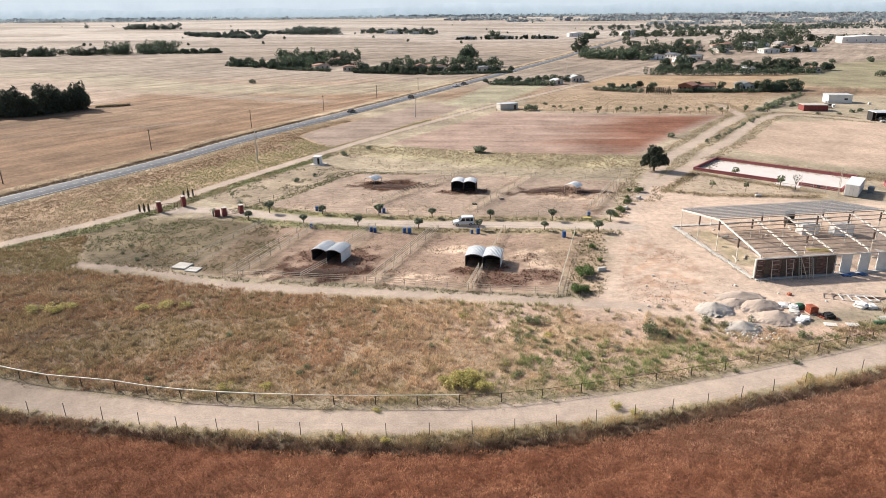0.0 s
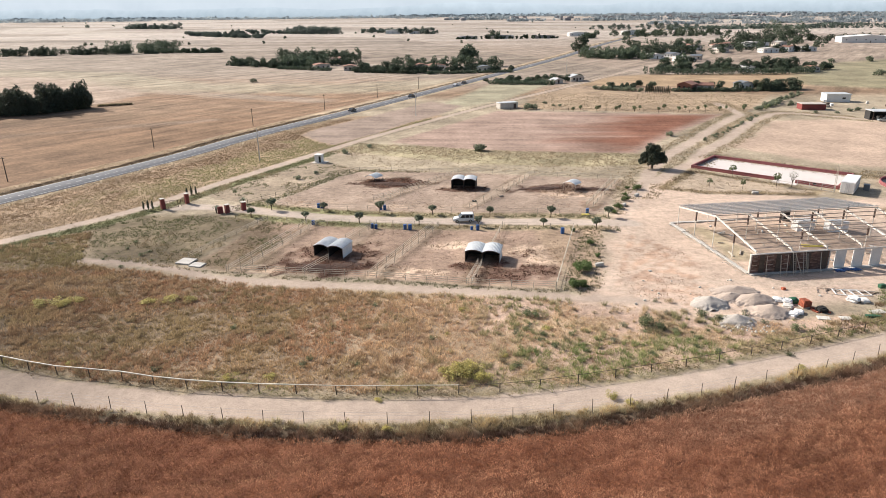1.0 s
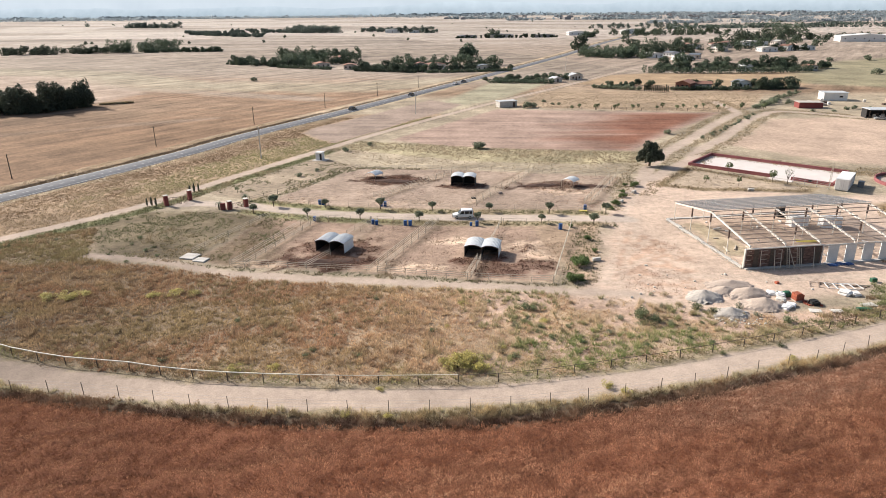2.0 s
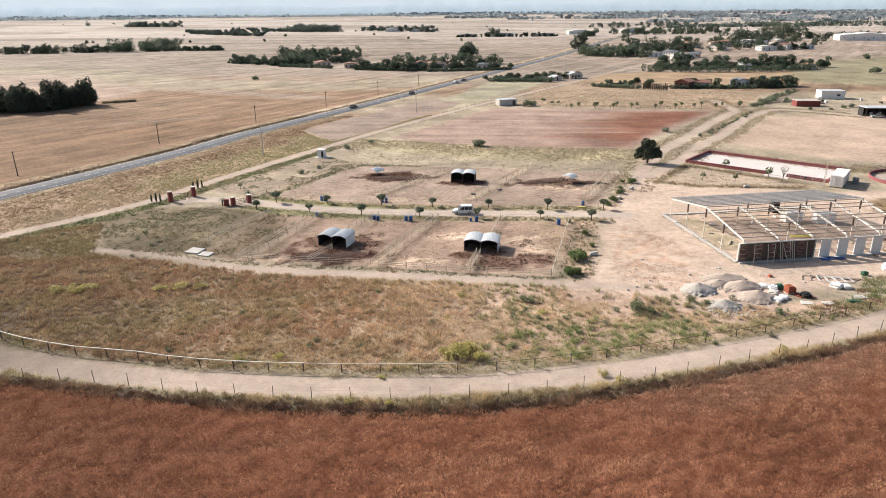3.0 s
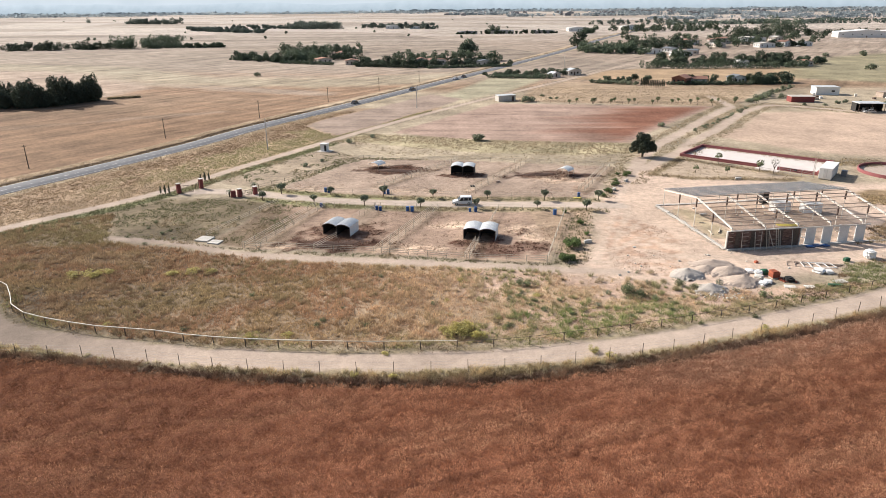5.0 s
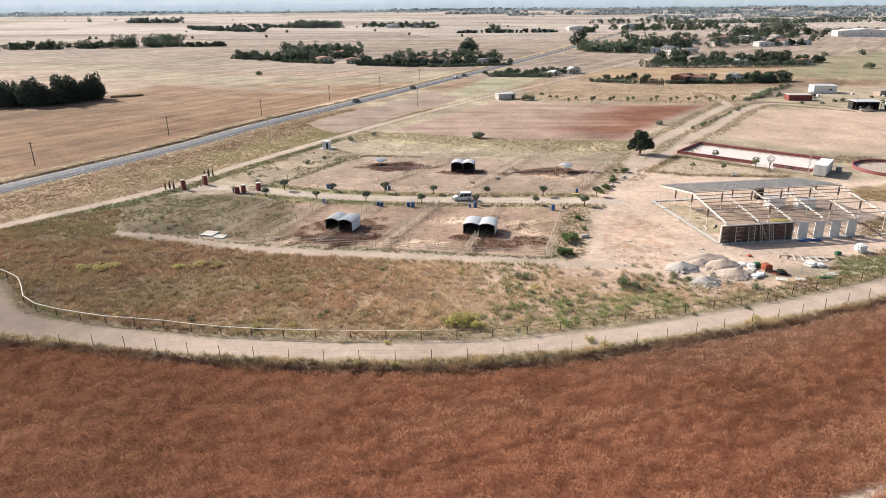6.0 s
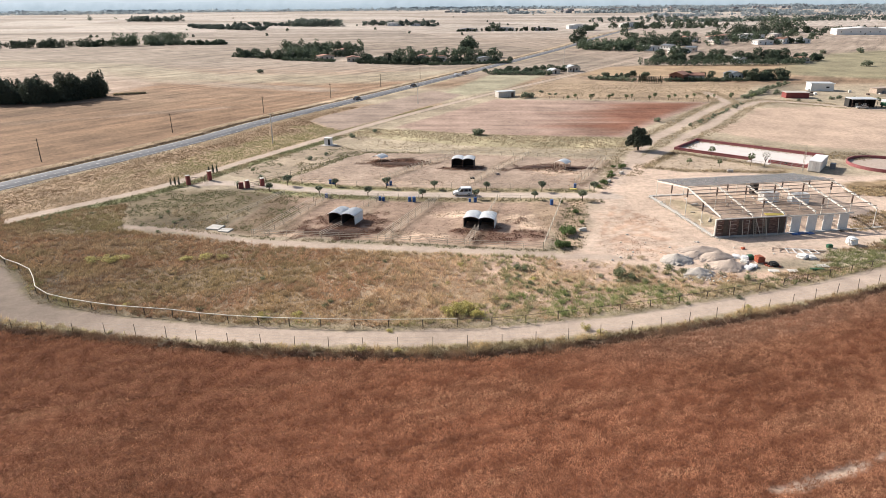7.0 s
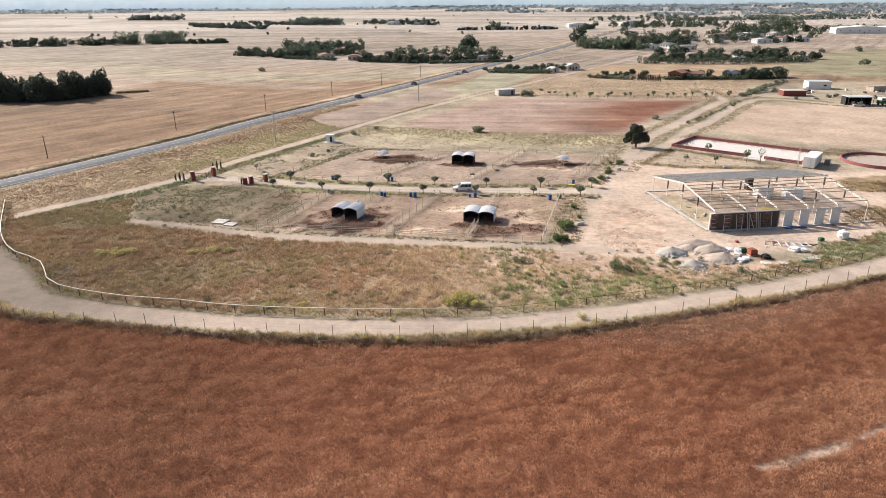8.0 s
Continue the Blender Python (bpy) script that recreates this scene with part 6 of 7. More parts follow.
PALE = "pale wooden rail fence between the paddocks"
for pts in ([(-36.4, 129.0), (-42.0, 113.8), (-44.5, 106.5)], [(-27.5, 125.8), (-35.6, 100.6)], [(-25.4, 125.6), (-33.4, 100.4)], [(-13.2, 125.1), (-18.6, 112.0)], [(-19.6, 105.6), (-22.8, 99.2)], [(-14.6, 125.2), (-18.2, 116.0)],
            [(-1.9, 123.8), (-11.8, 97.6)], [(-0.6, 123.6), (-10.4, 97.3)], [(12.1, 123.5), (8.6, 108.8)], [(7.0, 102.6), (5.0, 94.4)], [(26.0, 121.7), (18.1, 92.7)], [(6.4, 102.8), (4.2, 94.6)],
            [(-36, 100.7), (-28.8, 100.0), (-22.0, 98.9), (-11.7, 97.5), (4.9, 94.0), (18.0, 92.6)],
            [(-15.8, 143.0), (0.5, 164.5), (4, 170)], [(-14.0, 142.4), (2.2, 164.2)], [(6.0, 137.0), (20, 161), (24, 168)], [(7.6, 136.7), (21.5, 160.8)], [(33, 137), (44, 160)], [(31.5, 137), (42.6, 160.4)],
            [(-24, 172.5), (10, 169), (46, 161)]):
    fence("paddock_fence", PALE, pts, 3.4, 1.2, (0.45, 0.8, 1.12), "rail", "rail", 0.05, 0.024)
fence("wire_fence", "thin wire fence with pale posts beside the drive", [(-39, 139.0), (-24, 136.9), (-2, 133.9), (20, 132.4), (34, 131.6)], 4.5, 1.2, (0.6, 1.1), "rail", "rail", 0.045, 0.012)
fence("wire_fence", "thin wire fence with pale posts beside the drive", [(-36.4, 129.0), (-27, 126.2), (-13.5, 125), (-1.5, 123.6), (12, 123), (26, 121.7)], 4.5, 1.2, (0.6, 1.1), "rail", "rail", 0.045, 0.012)
fence("orchard_fence", "thin post fence at the edge of the ploughed plot", [(22, 284.5), (60, 278), (112, 268.5)], 6, 1.3, (0.7, 1.2), "post", "post", 0.06, 0.015, "plot fences")
fence("garden_fence", "low wire fence along the garden strip", [(-44, 141), (-38, 148.5), (-28.4, 166.0), (-22.8, 173.3)], 4, 1.1, (0.5, 1.0), "post", "post", 0.05, 0.015, "plot fences")

# ring track fences
tape_pts = [p for p in INNER if p[0] < -15]
fence("tape_fence", "dark posts carrying one thick pale tape round the track's bend", tape_pts, 4.3, 1.15, (1.2,), "post", "tape", 0.07, 0.045, "track fences")
thin_pts = [tape_pts[-1]] + [p for p in INNER if -15 <= p[0] < 4]
fence("tape_fence", "dark short posts with a thin pale line along the track", thin_pts, 4.4, 1.15, (1.2,), "post", "tape", 0.07, 0.028, "track fences")
fence("wire_fence", "dark short posts with one slack dark wire along the track", [thin_pts[-1]] + [p for p in INNER if 4 <= p[0] < 72], 4.6, 1.15, (1.1,), "post", "post", 0.07, 0.02, "track fences")
fence("field_fence", "leaning dark posts and wire between track and crop", [p for p in OUTER if p[0] < 75], 4.45, 1.55, (0.6, 1.05, 1.45), "post", "rim", 0.04, 0.004, "track fences")


# --- gates and pillars ---
def pillar(x, y, h, w=0.75, turn=0):
    ob = thing("gate_pillar", "square dark red rendered gate pillar with a pale cap", "pillar", "gate pillars", pose(x, y, 0, 0, 0, turn))
    part("shaft", B(-w / 2, w / 2, -w / 2, w / 2, -0.1, h, 0.03), "redwall", ob)
    part("cap", B(-w / 2 - 0.08, w / 2 + 0.08, -w / 2 - 0.08, w / 2 + 0.08, h, h + 0.12, 0.03), "stone", ob)
    return ob


for px_, py_, h_ in ((-61.9, 137.8, 2.3), (-58.2, 142.2, 2.3), (-46.6, 134.6, 1.8), (-43.6, 136.6, 1.8)):
    pillar(px_, py_, h_, 0.85, 40)
wl = thing("red_wall", "low dark red rendered wall stub by the inner gate", "wall", "", pose(-48.0, 134.3, 0, 0, 0, 25))
part("body", B(-0.55, 0.55, -0.3, 0.3, -0.1, 1.45, 0.03), "redwall", wl)


def gate(x0, y0, x1, y1, h, label):
    ob = thing("metal_gate", label, "gate", "metal gates", pose(x0, y0, 0))
    d = Vector((x1 - x0, y1 - y0, 0))
    m = bmesh.new()
    for z in (0.15, h):
        beam(m, (0, 0, z), (d.x, d.y, z), 0.06, 0.08)
    for k in (0.02, 0.98):
        beam(m, (d.x * k, d.y * k, 0.1), (d.x * k, d.y * k, h + 0.05), 0.08, 0.08)
    part("gate_frame", m, "steelpost", ob)
    bar = finish(rod(bmesh.new(), (0, 0, 0.15), (0, 0, h), 0.02, 0.02, 4), "bar", "steelpost")
    n = int(d.length / 0.28)
    for i in range(1, n):
        share("bar", bar, ob, pose(d.x * i / n, d.y * i / n, 0))
    return ob


gate(-61.4, 138.0, -58.9, 139.0, 1.7, "dark barred steel gate leaf standing open")
gate(-58.6, 141.8, -58.6, 139.6, 1.7, "dark barred steel gate leaf standing open")
gate(-46.1, 134.9, -44.0, 136.3, 1.2, "low dark barred gate between red pillars")

cyp = tree("cypress", "slim dark young cypress beside the gate", "tree", "young cypresses", [(0, 0, 1.0, 0.26, 0.26, 0.95), (0, 0, 1.7, 0.16, 0.16, 0.5)], 460, 0.16, 95, "dark", ((0, 0, 0), (0, 0, 0.8), 0.04, 0.02))
for cx_, cy_, s_ in ((-65.9, 137.1, 1.0), (-64.8, 137.0, 1.15), (-63.8, 136.9, 1.1), (-60.2, 147.6, 1.1), (-59.6, 148.8, 1.2), (-59.0, 150.0, 1.0)):
    put(cyp, cx_, cy_, s_)


for i in range(14):
    k = i / 13
    put(cyp, 101.5 + 10.5 * k, 339 - 4.6 * k, 1.55 + 0.5 * random.Random(i + 3).random() + (0.5 if i < 4 else 0))
for i in range(9):
    k = i / 8
    put(lone[i % 2], 80 + 20 * k, 357 - 12 * k, 1.5 + 1.1 * random.Random(i + 9).random())
for bx_, by_, s_ in ((35.2, 285.8, 2.6), (38.0, 286.6, 2.1), (48.2, 294.6, 1.0), (50.5, 294.0, 1.1), (45.5, 303, 1.2), (266.4, 416.6, 3.6), (326, 524, 4.0), (294, 520, 3.0)):
    put(lone[0], bx_, by_, s_)


def palm(x, y, h, s, seed):
    r = random.Random(seed)
    ob = thing("palm", "small palm with a dry brown trunk by the gate", "palm", "small palms", pose(x, y, 0))
    part("trunk", rod(bmesh.new(), (0, 0, -0.1), (0, 0, h), 0.17, 0.14, 8), "bark", ob)
    m = bmesh.new()
    for i in range(22):
        a, up = r.uniform(0, 6.28), r.uniform(-0.1, 0.9)
        prev = None
        for k in range(5):
            t = k / 4
            c = Vector((math.cos(a) * t * s, math.sin(a) * t * s, h + up * t * s - 0.9 * s * t * t))
            wv = Vector((-math.sin(a), math.cos(a), 0)) * 0.11 * s * (1 - t * 0.8)
            q = (m.verts.new(c - wv), m.verts.new(c + Vector((0, 0, 0.05))), m.verts.new(c + wv))
            if prev:
                m.faces.new((prev[0], prev[1], q[1], q[0]))
                m.faces.new((prev[1], prev[2], q[2], q[1]))
            prev = q
    part("crown", m, "olive", ob)
    return ob


palm(-48.9, 134.4, 1.5, 0.9, 1)
palm(-45.0, 141.4, 1.2, 1.1, 2)

# white pump hut on its slab
hut = thing("pump_hut", "small white rendered hut on a concrete slab", "hut", "", pose(-35.8, 184.2, 0, 0, 0, -12))
part("slab", B(-1.8, 2.4, -1.8, 1.4, -0.1, 0.12, 0.02), "concrete", hut)
part("wall", B(-1.0, 1.0, -0.9, 0.9, 0.12, 2.2, 0.02), "white", hut)
part("roof", B(-1.12, 1.12, -1.02, 1.02, 2.2, 2.34, 0.03), "white", hut)
part("door", B(0.25, 0.85, -0.95, -0.88, 0.15, 1.9), "blackboard", hut)

for i, (sx, sy, tn) in enumerate(((-44.4, 105.0, -14), (-41.9, 103.4, -14))):
    sl = thing("cover_slab", "pale concrete cover slab lying on the paddock edge", "slab", "cover slabs", pose(sx, sy, 0, 0, 0, tn))
    part("slab", B(-1.35, 1.35, -1.3, 1.3, -0.1, 0.28, 0.04) if i == 0 else B(-1.15, 1.15, -0.95, 0.95, -0.1, 0.2, 0.04), "concrete", sl)


# --- water barrels ---
def lathe(profile, n=14):
    bm = bmesh.new()
    rings = [[bm.verts.new((r * math.cos(2 * math.pi * i / n), r * math.sin(2 * math.pi * i / n), z)) for i in range(n)] for r, z in profile]
    for a, b in zip(rings[:-1], rings[1:]):
        for i in range(n):
            j = (i + 1) % n
            bm.faces.new((a[i], a[j], b[j], b[i]))
    bm.faces.new(rings[0][::-1])
    bm.faces.new(rings[-1])
    return bm


barrel = thing("water_barrel", "blue plastic drum used as horse water trough", "barrel", "blue barrels")
part("body", lathe([(0.27, 0), (0.31, 0.05), (0.31, 0.3), (0.33, 0.33), (0.31, 0.36), (0.31, 0.62), (0.33, 0.65), (0.31, 0.68), (0.31, 0.9), (0.28, 0.96)]), "blue", barrel, smooth=False)
part("rim", lathe([(0.29, 0.955), (0.31, 0.965), (0.31, 0.99), (0.29, 1.0)]), "blue", barrel)
barrel["fresh"] = 1
for bx_, by_, s_ in ((-26.2, 125.7, 1.0), (-13.9, 123.2, 1.0), (-13.1, 122.8, 1.0), (-7.3, 122.3, 1.1), (-6.3, 122.2, 1.15), (5.9, 121.7, 0.8), (7.1, 121.6, 1.1), (23.4, 119.2, 1.2), (-27.4, 137.9, 1.1), (-26.6, 137.6, 1.1), (-12.6, 136.2, 1.1), (30.8, 132.4, 1.1), (-13.4, 136.0, 0.9)):
    put(barrel, bx_, by_, s_)


# --- vehicles ---
def car(name, label, x, y, turn, paint, L, W, H, van=False):
    ob = thing(name, label, "van" if van else "car", "", pose(x, y, 0, 0, 0, turn))
    h1 = 0.95 if van else 0.85
    low = [(-L / 2, 0.32), (L / 2, 0.32), (L / 2, 0.62), (L / 2 - 0.05, h1), (-L / 2 + 1.15, h1 + 0.08), (-L / 2 + 0.25, h1 - 0.1), (-L / 2, 0.6)]
    m = prism(bmesh.new(), low, -W / 2, W / 2)
    bmesh.ops.bevel(m, geom=list(m.edges), offset=0.06, segments=2, affect="EDGES")
    body = part("body", m, paint, ob)
    r0 = L / 2 - 0.02 if van else L / 2 - 0.55
    cab = [(-L / 2 + 1.05, h1), (r0, h1), (r0 - (0.1 if van else 0.6), H - 0.05), (r0 - (0.3 if van else 0.9), H), (-L / 2 + 2.0, H), (-L / 2 + 1.75, H - 0.06)]
    m = prism(bmesh.new(), cab, -W / 2 + 0.06, W / 2 - 0.06)
    bmesh.ops.bevel(m, geom=list(m.edges), offset=0.05, segments=2, affect="EDGES")
    part("cabin", m, paint, ob)
    zz0, zz1 = h1 + 0.06, H - 0.2
    for s in (-1, 1):
        y_ = s * (W / 2 - 0.055)
        xs = [(-L / 2 + 1.45, -L / 2 + 2.35), (-L / 2 + 2.45, -L / 2 + 3.3)] + ([(-L / 2 + 3.4, L / 2 - 0.3)] if van else [])
        for k, (a, b) in enumerate(xs):
            o = [(a, zz0), (b, zz0), (b, zz1), (a + (0.38 if k == 0 else 0), zz1)]
            part("side_window", prism(bmesh.new(), o, y_ - 0.02, y_ + 0.02), "glass", ob)
        part("mirror", B(-L / 2 + 1.45, -L / 2 + 1.6, s * (W / 2 + 0.02) - 0.09, s * (W / 2 + 0.02) + 0.09, 1.0, 1.16, 0.02), "tyre", ob)
        part("headlight", B(-L / 2 - 0.01, -L / 2 + 0.25, s * (W / 2 - 0.28) - 0.2, s * (W / 2 - 0.28) + 0.2, 0.64, 0.82, 0.03), "lamp", ob)
        part("tail_light", B(L / 2 - 0.05, L / 2 + 0.02, s * (W / 2 - 0.14) - 0.08, s * (W / 2 - 0.14) + 0.08, 0.7, 1.2 if van else 0.85, 0.02), "redlamp", ob)
    m = bmesh.new()
    beam(m, (-L / 2 + 1.12, 0, h1 + 0.08), (-L / 2 + 1.72, 0, H - 0.1), W - 0.3, 0.03)
    part("windscreen", m, "glass", ob)
    part("rear_window", B(r0 - 0.02, r0 + 0.015, -W / 2 + 0.2, W / 2 - 0.2, h1 + 0.15, H - 0.25) if van else B(r0 - 0.33, r0 - 0.28, -W / 2 + 0.2, W / 2 - 0.2, h1 + 0.1, H - 0.15), "glass", ob)
    part("front_bumper", B(-L / 2 - 0.06, -L / 2 + 0.1, -W / 2 + 0.05, W / 2 - 0.05, 0.3, 0.55, 0.04), "tyre" if van else paint, ob)
    part("rear_bumper", B(L / 2 - 0.1, L / 2 + 0.06, -W / 2 + 0.05, W / 2 - 0.05, 0.3, 0.55, 0.04), "tyre" if van else paint, ob)
    for wx in (-L / 2 + 0.8, L / 2 - 0.75):
        for s in (-1, 1):
            wy = s * (W / 2 - 0.1)
            wh = part("wheel", rod(bmesh.new(), (wx, wy - 0.11, 0.31), (wx, wy + 0.11, 0.31), 0.31, 0.31, 18), "tyre", ob)
            part("rim", rod(bmesh.new(), (wx, wy + s * 0.1, 0.31), (wx, wy + s * 0.125, 0.31), 0.2, 0.18, 14), "rim", wh)
    return ob


car("van", "white passenger van with dark windows on the drive", 4.4, 127.2, 4, "carwhite", 4.25, 1.75, 1.82, True)
ra = math.degrees(math.atan2(137, 62))
for cx_, cy_, p_, lb in ((-40.0, 283.5, "cargrey", "dark grey car on the asphalt road"), (-17.0, 331.0, "cargrey", "dark car on the asphalt road"), (5.5, 380.0, "carwhite", "white car on the asphalt road"), (10.5, 390.5, "cargrey", "dark car on the asphalt road")):
    car("car", lb, cx_, cy_, ra + 180, p_, 4.3, 1.75, 1.45).location.z = 0.16
car("car", "silver car parked before the open shed", 164.2, 246.6, -8, "carsilver", 4.3, 1.75, 1.45)
bus = thing("green_truck", "white and green box truck parked by the shed", "truck", "", pose(176.5, 250, 0, 0, 0, 20))
part("box", B(-3.2, 3.2, -1.15, 1.15, 0.7, 2.0, 0.06), "green", bus)
part("cabin", B(-3.2, 3.2, -1.1, 1.1, 2.0, 3.0, 0.1), "white", bus)
for sx in (-2.4, -0.9, 0.6, 2.1):
    part("window", B(sx - 0.55, sx + 0.55, -1.16, -1.08, 2.1, 2.7), "glass", bus)
for wx in (-2.2, 2.2):
    for s in (-1, 1):
        part("wheel", rod(bmesh.new(), (wx, s * 1.0 - 0.14, 0.45), (wx, s * 1.0 + 0.14, 0.45), 0.45, 0.45, 16), "tyre", bus)


# --- overhead line poles along the road ---
def pole(x, y, h, lattice_mast=False):
    ob = thing("utility_pole", "slim dark wooden utility pole in the field" if not lattice_mast else "pale concrete utility pole by the road", "pole", "utility poles", pose(x, y, 0))
    part("shaft", rod(bmesh.new(), (0, 0, -0.3), (0, 0, h), 0.14 if not lattice_mast else 0.2, 0.1, 8), "post" if not lattice_mast else "concrete", ob)
    part("crossarm", B(-0.6, 0.6, -0.05, 0.05, h - 0.5, h - 0.4), "post", ob)
    return ob


for px_, py_ in ((-113.2, 163.9), (-93, 206.4), (-72.8, 248), (-53, 290), (-34, 331), (-15, 366)):
    pole(px_, py_, 6.6)
for px_, py_ in ((-53.6, 186.5), (-12, 270), (81, 456)):
    pole(px_, py_, 9.5, True)


# --- riding court with low red walls ---
ct = thing("riding_court", "pale sand court inside a low dark red wall with a gap", "court", "", pose(67.3, 173.2, 0, 0, 0, -41))
part("floor", B(0, 34.7, 0, 16.0, -0.1, 0.05), "court", ct)
for a in ((-0.3, 35.0, 16.0, 16.3), (-0.3, 0.0, 0.0, 16.0), (-0.3, 21.2, -0.3, 0.0), (25.6, 35.0, -0.3, 0.0), (34.7, 35.0, 0.0, 16.0)):
    part("wall", B(*a, -0.1, 0.78, 0.02), "courtwall", ct)
    part("coping", B(a[0] - 0.04, a[1] + 0.04, a[2] - 0.04, a[3] + 0.04, 0.78, 0.86, 0.02), "courtwall", ct)
part("apron", B(20.6, 26.4, -2.6, -0.34, -0.1, 0.04), "court", ct, "pale sand spilled through the gap")
part("hatch", B(29.6, 30.3, -0.36, -0.3, 0.3, 0.75), "blackboard", ct, "small dark hatch in the wall")
pf = thing("panel_fence", "grey metal panel fence in front of the court wall", "fence", "", pose(85.8, 153.9, 0, 0, 0, -52.6))
for k in range(4):
    part("post", rod(bmesh.new(), (2.85 * k, 0, -0.2), (2.85 * k, 0, 1.7), 0.05, 0.05, 6), "rim", pf)
for k in range(3):
    for z in (0.2, 0.65, 1.1, 1.5):
        part("rail", rod(bmesh.new(), (2.85 * k, 0, z), (2.85 * k + 2.85, 0, z), 0.028, 0.028, 5), "rim", pf)
ms = thing("mast", "slim pale lattice mast beside the container", "mast", "", pose(90.9, 147.3, 0))
for ox, oy in ((0, 0), (0.35, 0), (0.17, 0.3)):
    part("leg", rod(bmesh.new(), (ox, oy, -0.1), (ox, oy, 6.6), 0.035, 0.035, 5), "rail", ms)
m = bmesh.new()
for k in range(15):
    z = 0.2 + 0.4 * k
    rod(m, (0, 0, z), (0.35, 0, z + 0.4), 0.02, 0.02, 4)
    rod(m, (0.35, 0, z), (0.17, 0.3, z + 0.4), 0.02, 0.02, 4)
    rod(m, (0.17, 0.3, z), (0, 0, z + 0.4), 0.02, 0.02, 4)
part("lacing", m, "rail", ms)

# --- white container ---
cn = thing("container", "white box container with ribbed sides on blocks", "container", "", pose(95.7, 149.2, 0, 0, 0, 52.5))
part("body", B(-4.6, 4.6, -1.4, 1.4, 0.25, 2.75, 0.04), "white", cn)
part("roof", B(-4.66, 4.66, -1.46, 1.46, 2.75, 2.85, 0.03), "white", cn)
rib = finish(B(-0.06, 0.06, -0.03, 0.03, 0.35, 2.7), "rib", "white")
for k in range(16):
    for s in (-1, 1):
        share("rib", rib, cn, pose(-4.3 + 0.57 * k, s * 1.42, 0))
for s in (-0.68, 0.68):
    d_ = part("door", B(-4.66, -4.6, s - 0.62, s + 0.62, 0.35, 2.65, 0.01), "white", cn)
    part("lock_bar", rod(bmesh.new(), (-4.69, s * 0.5, 0.4), (-4.69, s * 0.5, 2.6), 0.025, 0.025, 5), "rim", d_)
for sx in (-4, 0, 4):
    part("block", B(sx - 0.25, sx + 0.25, -1.3, 1.3, -0.1, 0.25), "concrete", cn)
# Added box, no known equipment: only the container's shadow is dark here.
bx = thing("generator_box", "grey metal box added behind the container", "box", "", pose(99.8, 149.4, 0, 0, 0, 52))
part("body", B(-0.7, 0.7, -0.6, 0.6, -0.05, 1.3, 0.04), "greyroof", bx)
part("lid", B(-0.75, 0.75, -0.65, 0.65, 1.3, 1.36, 0.02), "greyroof", bx)

# --- round pen ---
pen = thing("round_pen", "round sand pen with a low red wall", "pen", "", pose(114.8, 152.0, 0))
m = bmesh.new()
loops = [[m.verts.new((q * math.cos(math.pi * i / 24), q * math.sin(math.pi * i / 24), z)) for i in range(48)] for q, z in ((8.6, -0.1), (8.85, -0.1), (8.85, 0.8), (8.6, 0.8))]
for a in range(4):
    for i in range(48):
        m.faces.new((loops[a][i], loops[a][(i + 1) % 48], loops[(a + 1) % 4][(i + 1) % 48], loops[(a + 1) % 4][i]))
part("wall", m, "courtwall", pen)
part("floor", lathe([(8.6, -0.1), (8.6, 0.06)], 48), "sand", pen)

# --- steel-framed barn under construction ---
BX, BY, BA = 50.15, 97.8, 8.5
BM = pose(BX, BY, 0, 0, 0, BA)
EAVE, RIDGE, DEPTH, BAY = 3.75, 5.8, 26.4, 6.3
barn = thing("barn_frame", "unfinished barn: white steel portal frames, purlins and part of the roof", "barn", "", BM)
for k in range(6):
    fx = 1.0 + BAY * k
    for ya, za, yb, zb in ((0.45, EAVE, DEPTH / 2, RIDGE), (DEPTH / 2, RIDGE, DEPTH, EAVE)):
        m = bmesh.new()
        beam(m, (fx, ya, za), (fx, yb, zb), 0.22, 0.28)
        part("rafter", m, "whitebeam", barn)
    for cy_ in ((0.45, 6.9, 13.2, 19.8, DEPTH) if k in (0, 2, 4, 5) else (0.45, 13.2, DEPTH)):
        top = EAVE + (RIDGE - EAVE) * (1 - abs(cy_ - DEPTH / 2) / (DEPTH / 2))
        low_ = top - 1.9 if 1 < cy_ < DEPTH - 1 else top - 0.15
        part("column", B(fx - 0.055, fx + 0.055, cy_ - 0.055, cy_ + 0.055, -0.1, low_), "whitebeam", barn)
        if low_ < top - 1:
            part("column_head", B(fx - 0.11, fx + 0.11, cy_ - 0.11, cy_ + 0.11, low_, top - 0.15), "steelpost", barn, "brown steel column head")
for i in range(9):
    yy_ = 0.9 + i * 1.5
    zz_ = EAVE + (RIDGE - EAVE) * yy_ / (DEPTH / 2) + 0.24
    x1_ = 1.0 + BAY * 5 if i not in (2, 5) else 1.0 + BAY * (3 if i == 2 else 4)
    part("purlin", B(0.8, x1_ + 0.2, yy_ - 0.045, yy_ + 0.045, zz_ - 0.07, zz_ + 0.07), "purlin", barn)
for i in range(8):
    yy_ = DEPTH - 0.6 - i * 1.65
    zz_ = EAVE + (RIDGE - EAVE) * (DEPTH - yy_) / (DEPTH / 2) + 0.22
    part("purlin", B(0.8, 1.2 + BAY * 5, yy_ - 0.05, yy_ + 0.05, zz_ - 0.08, zz_ + 0.08), "purlin", barn)
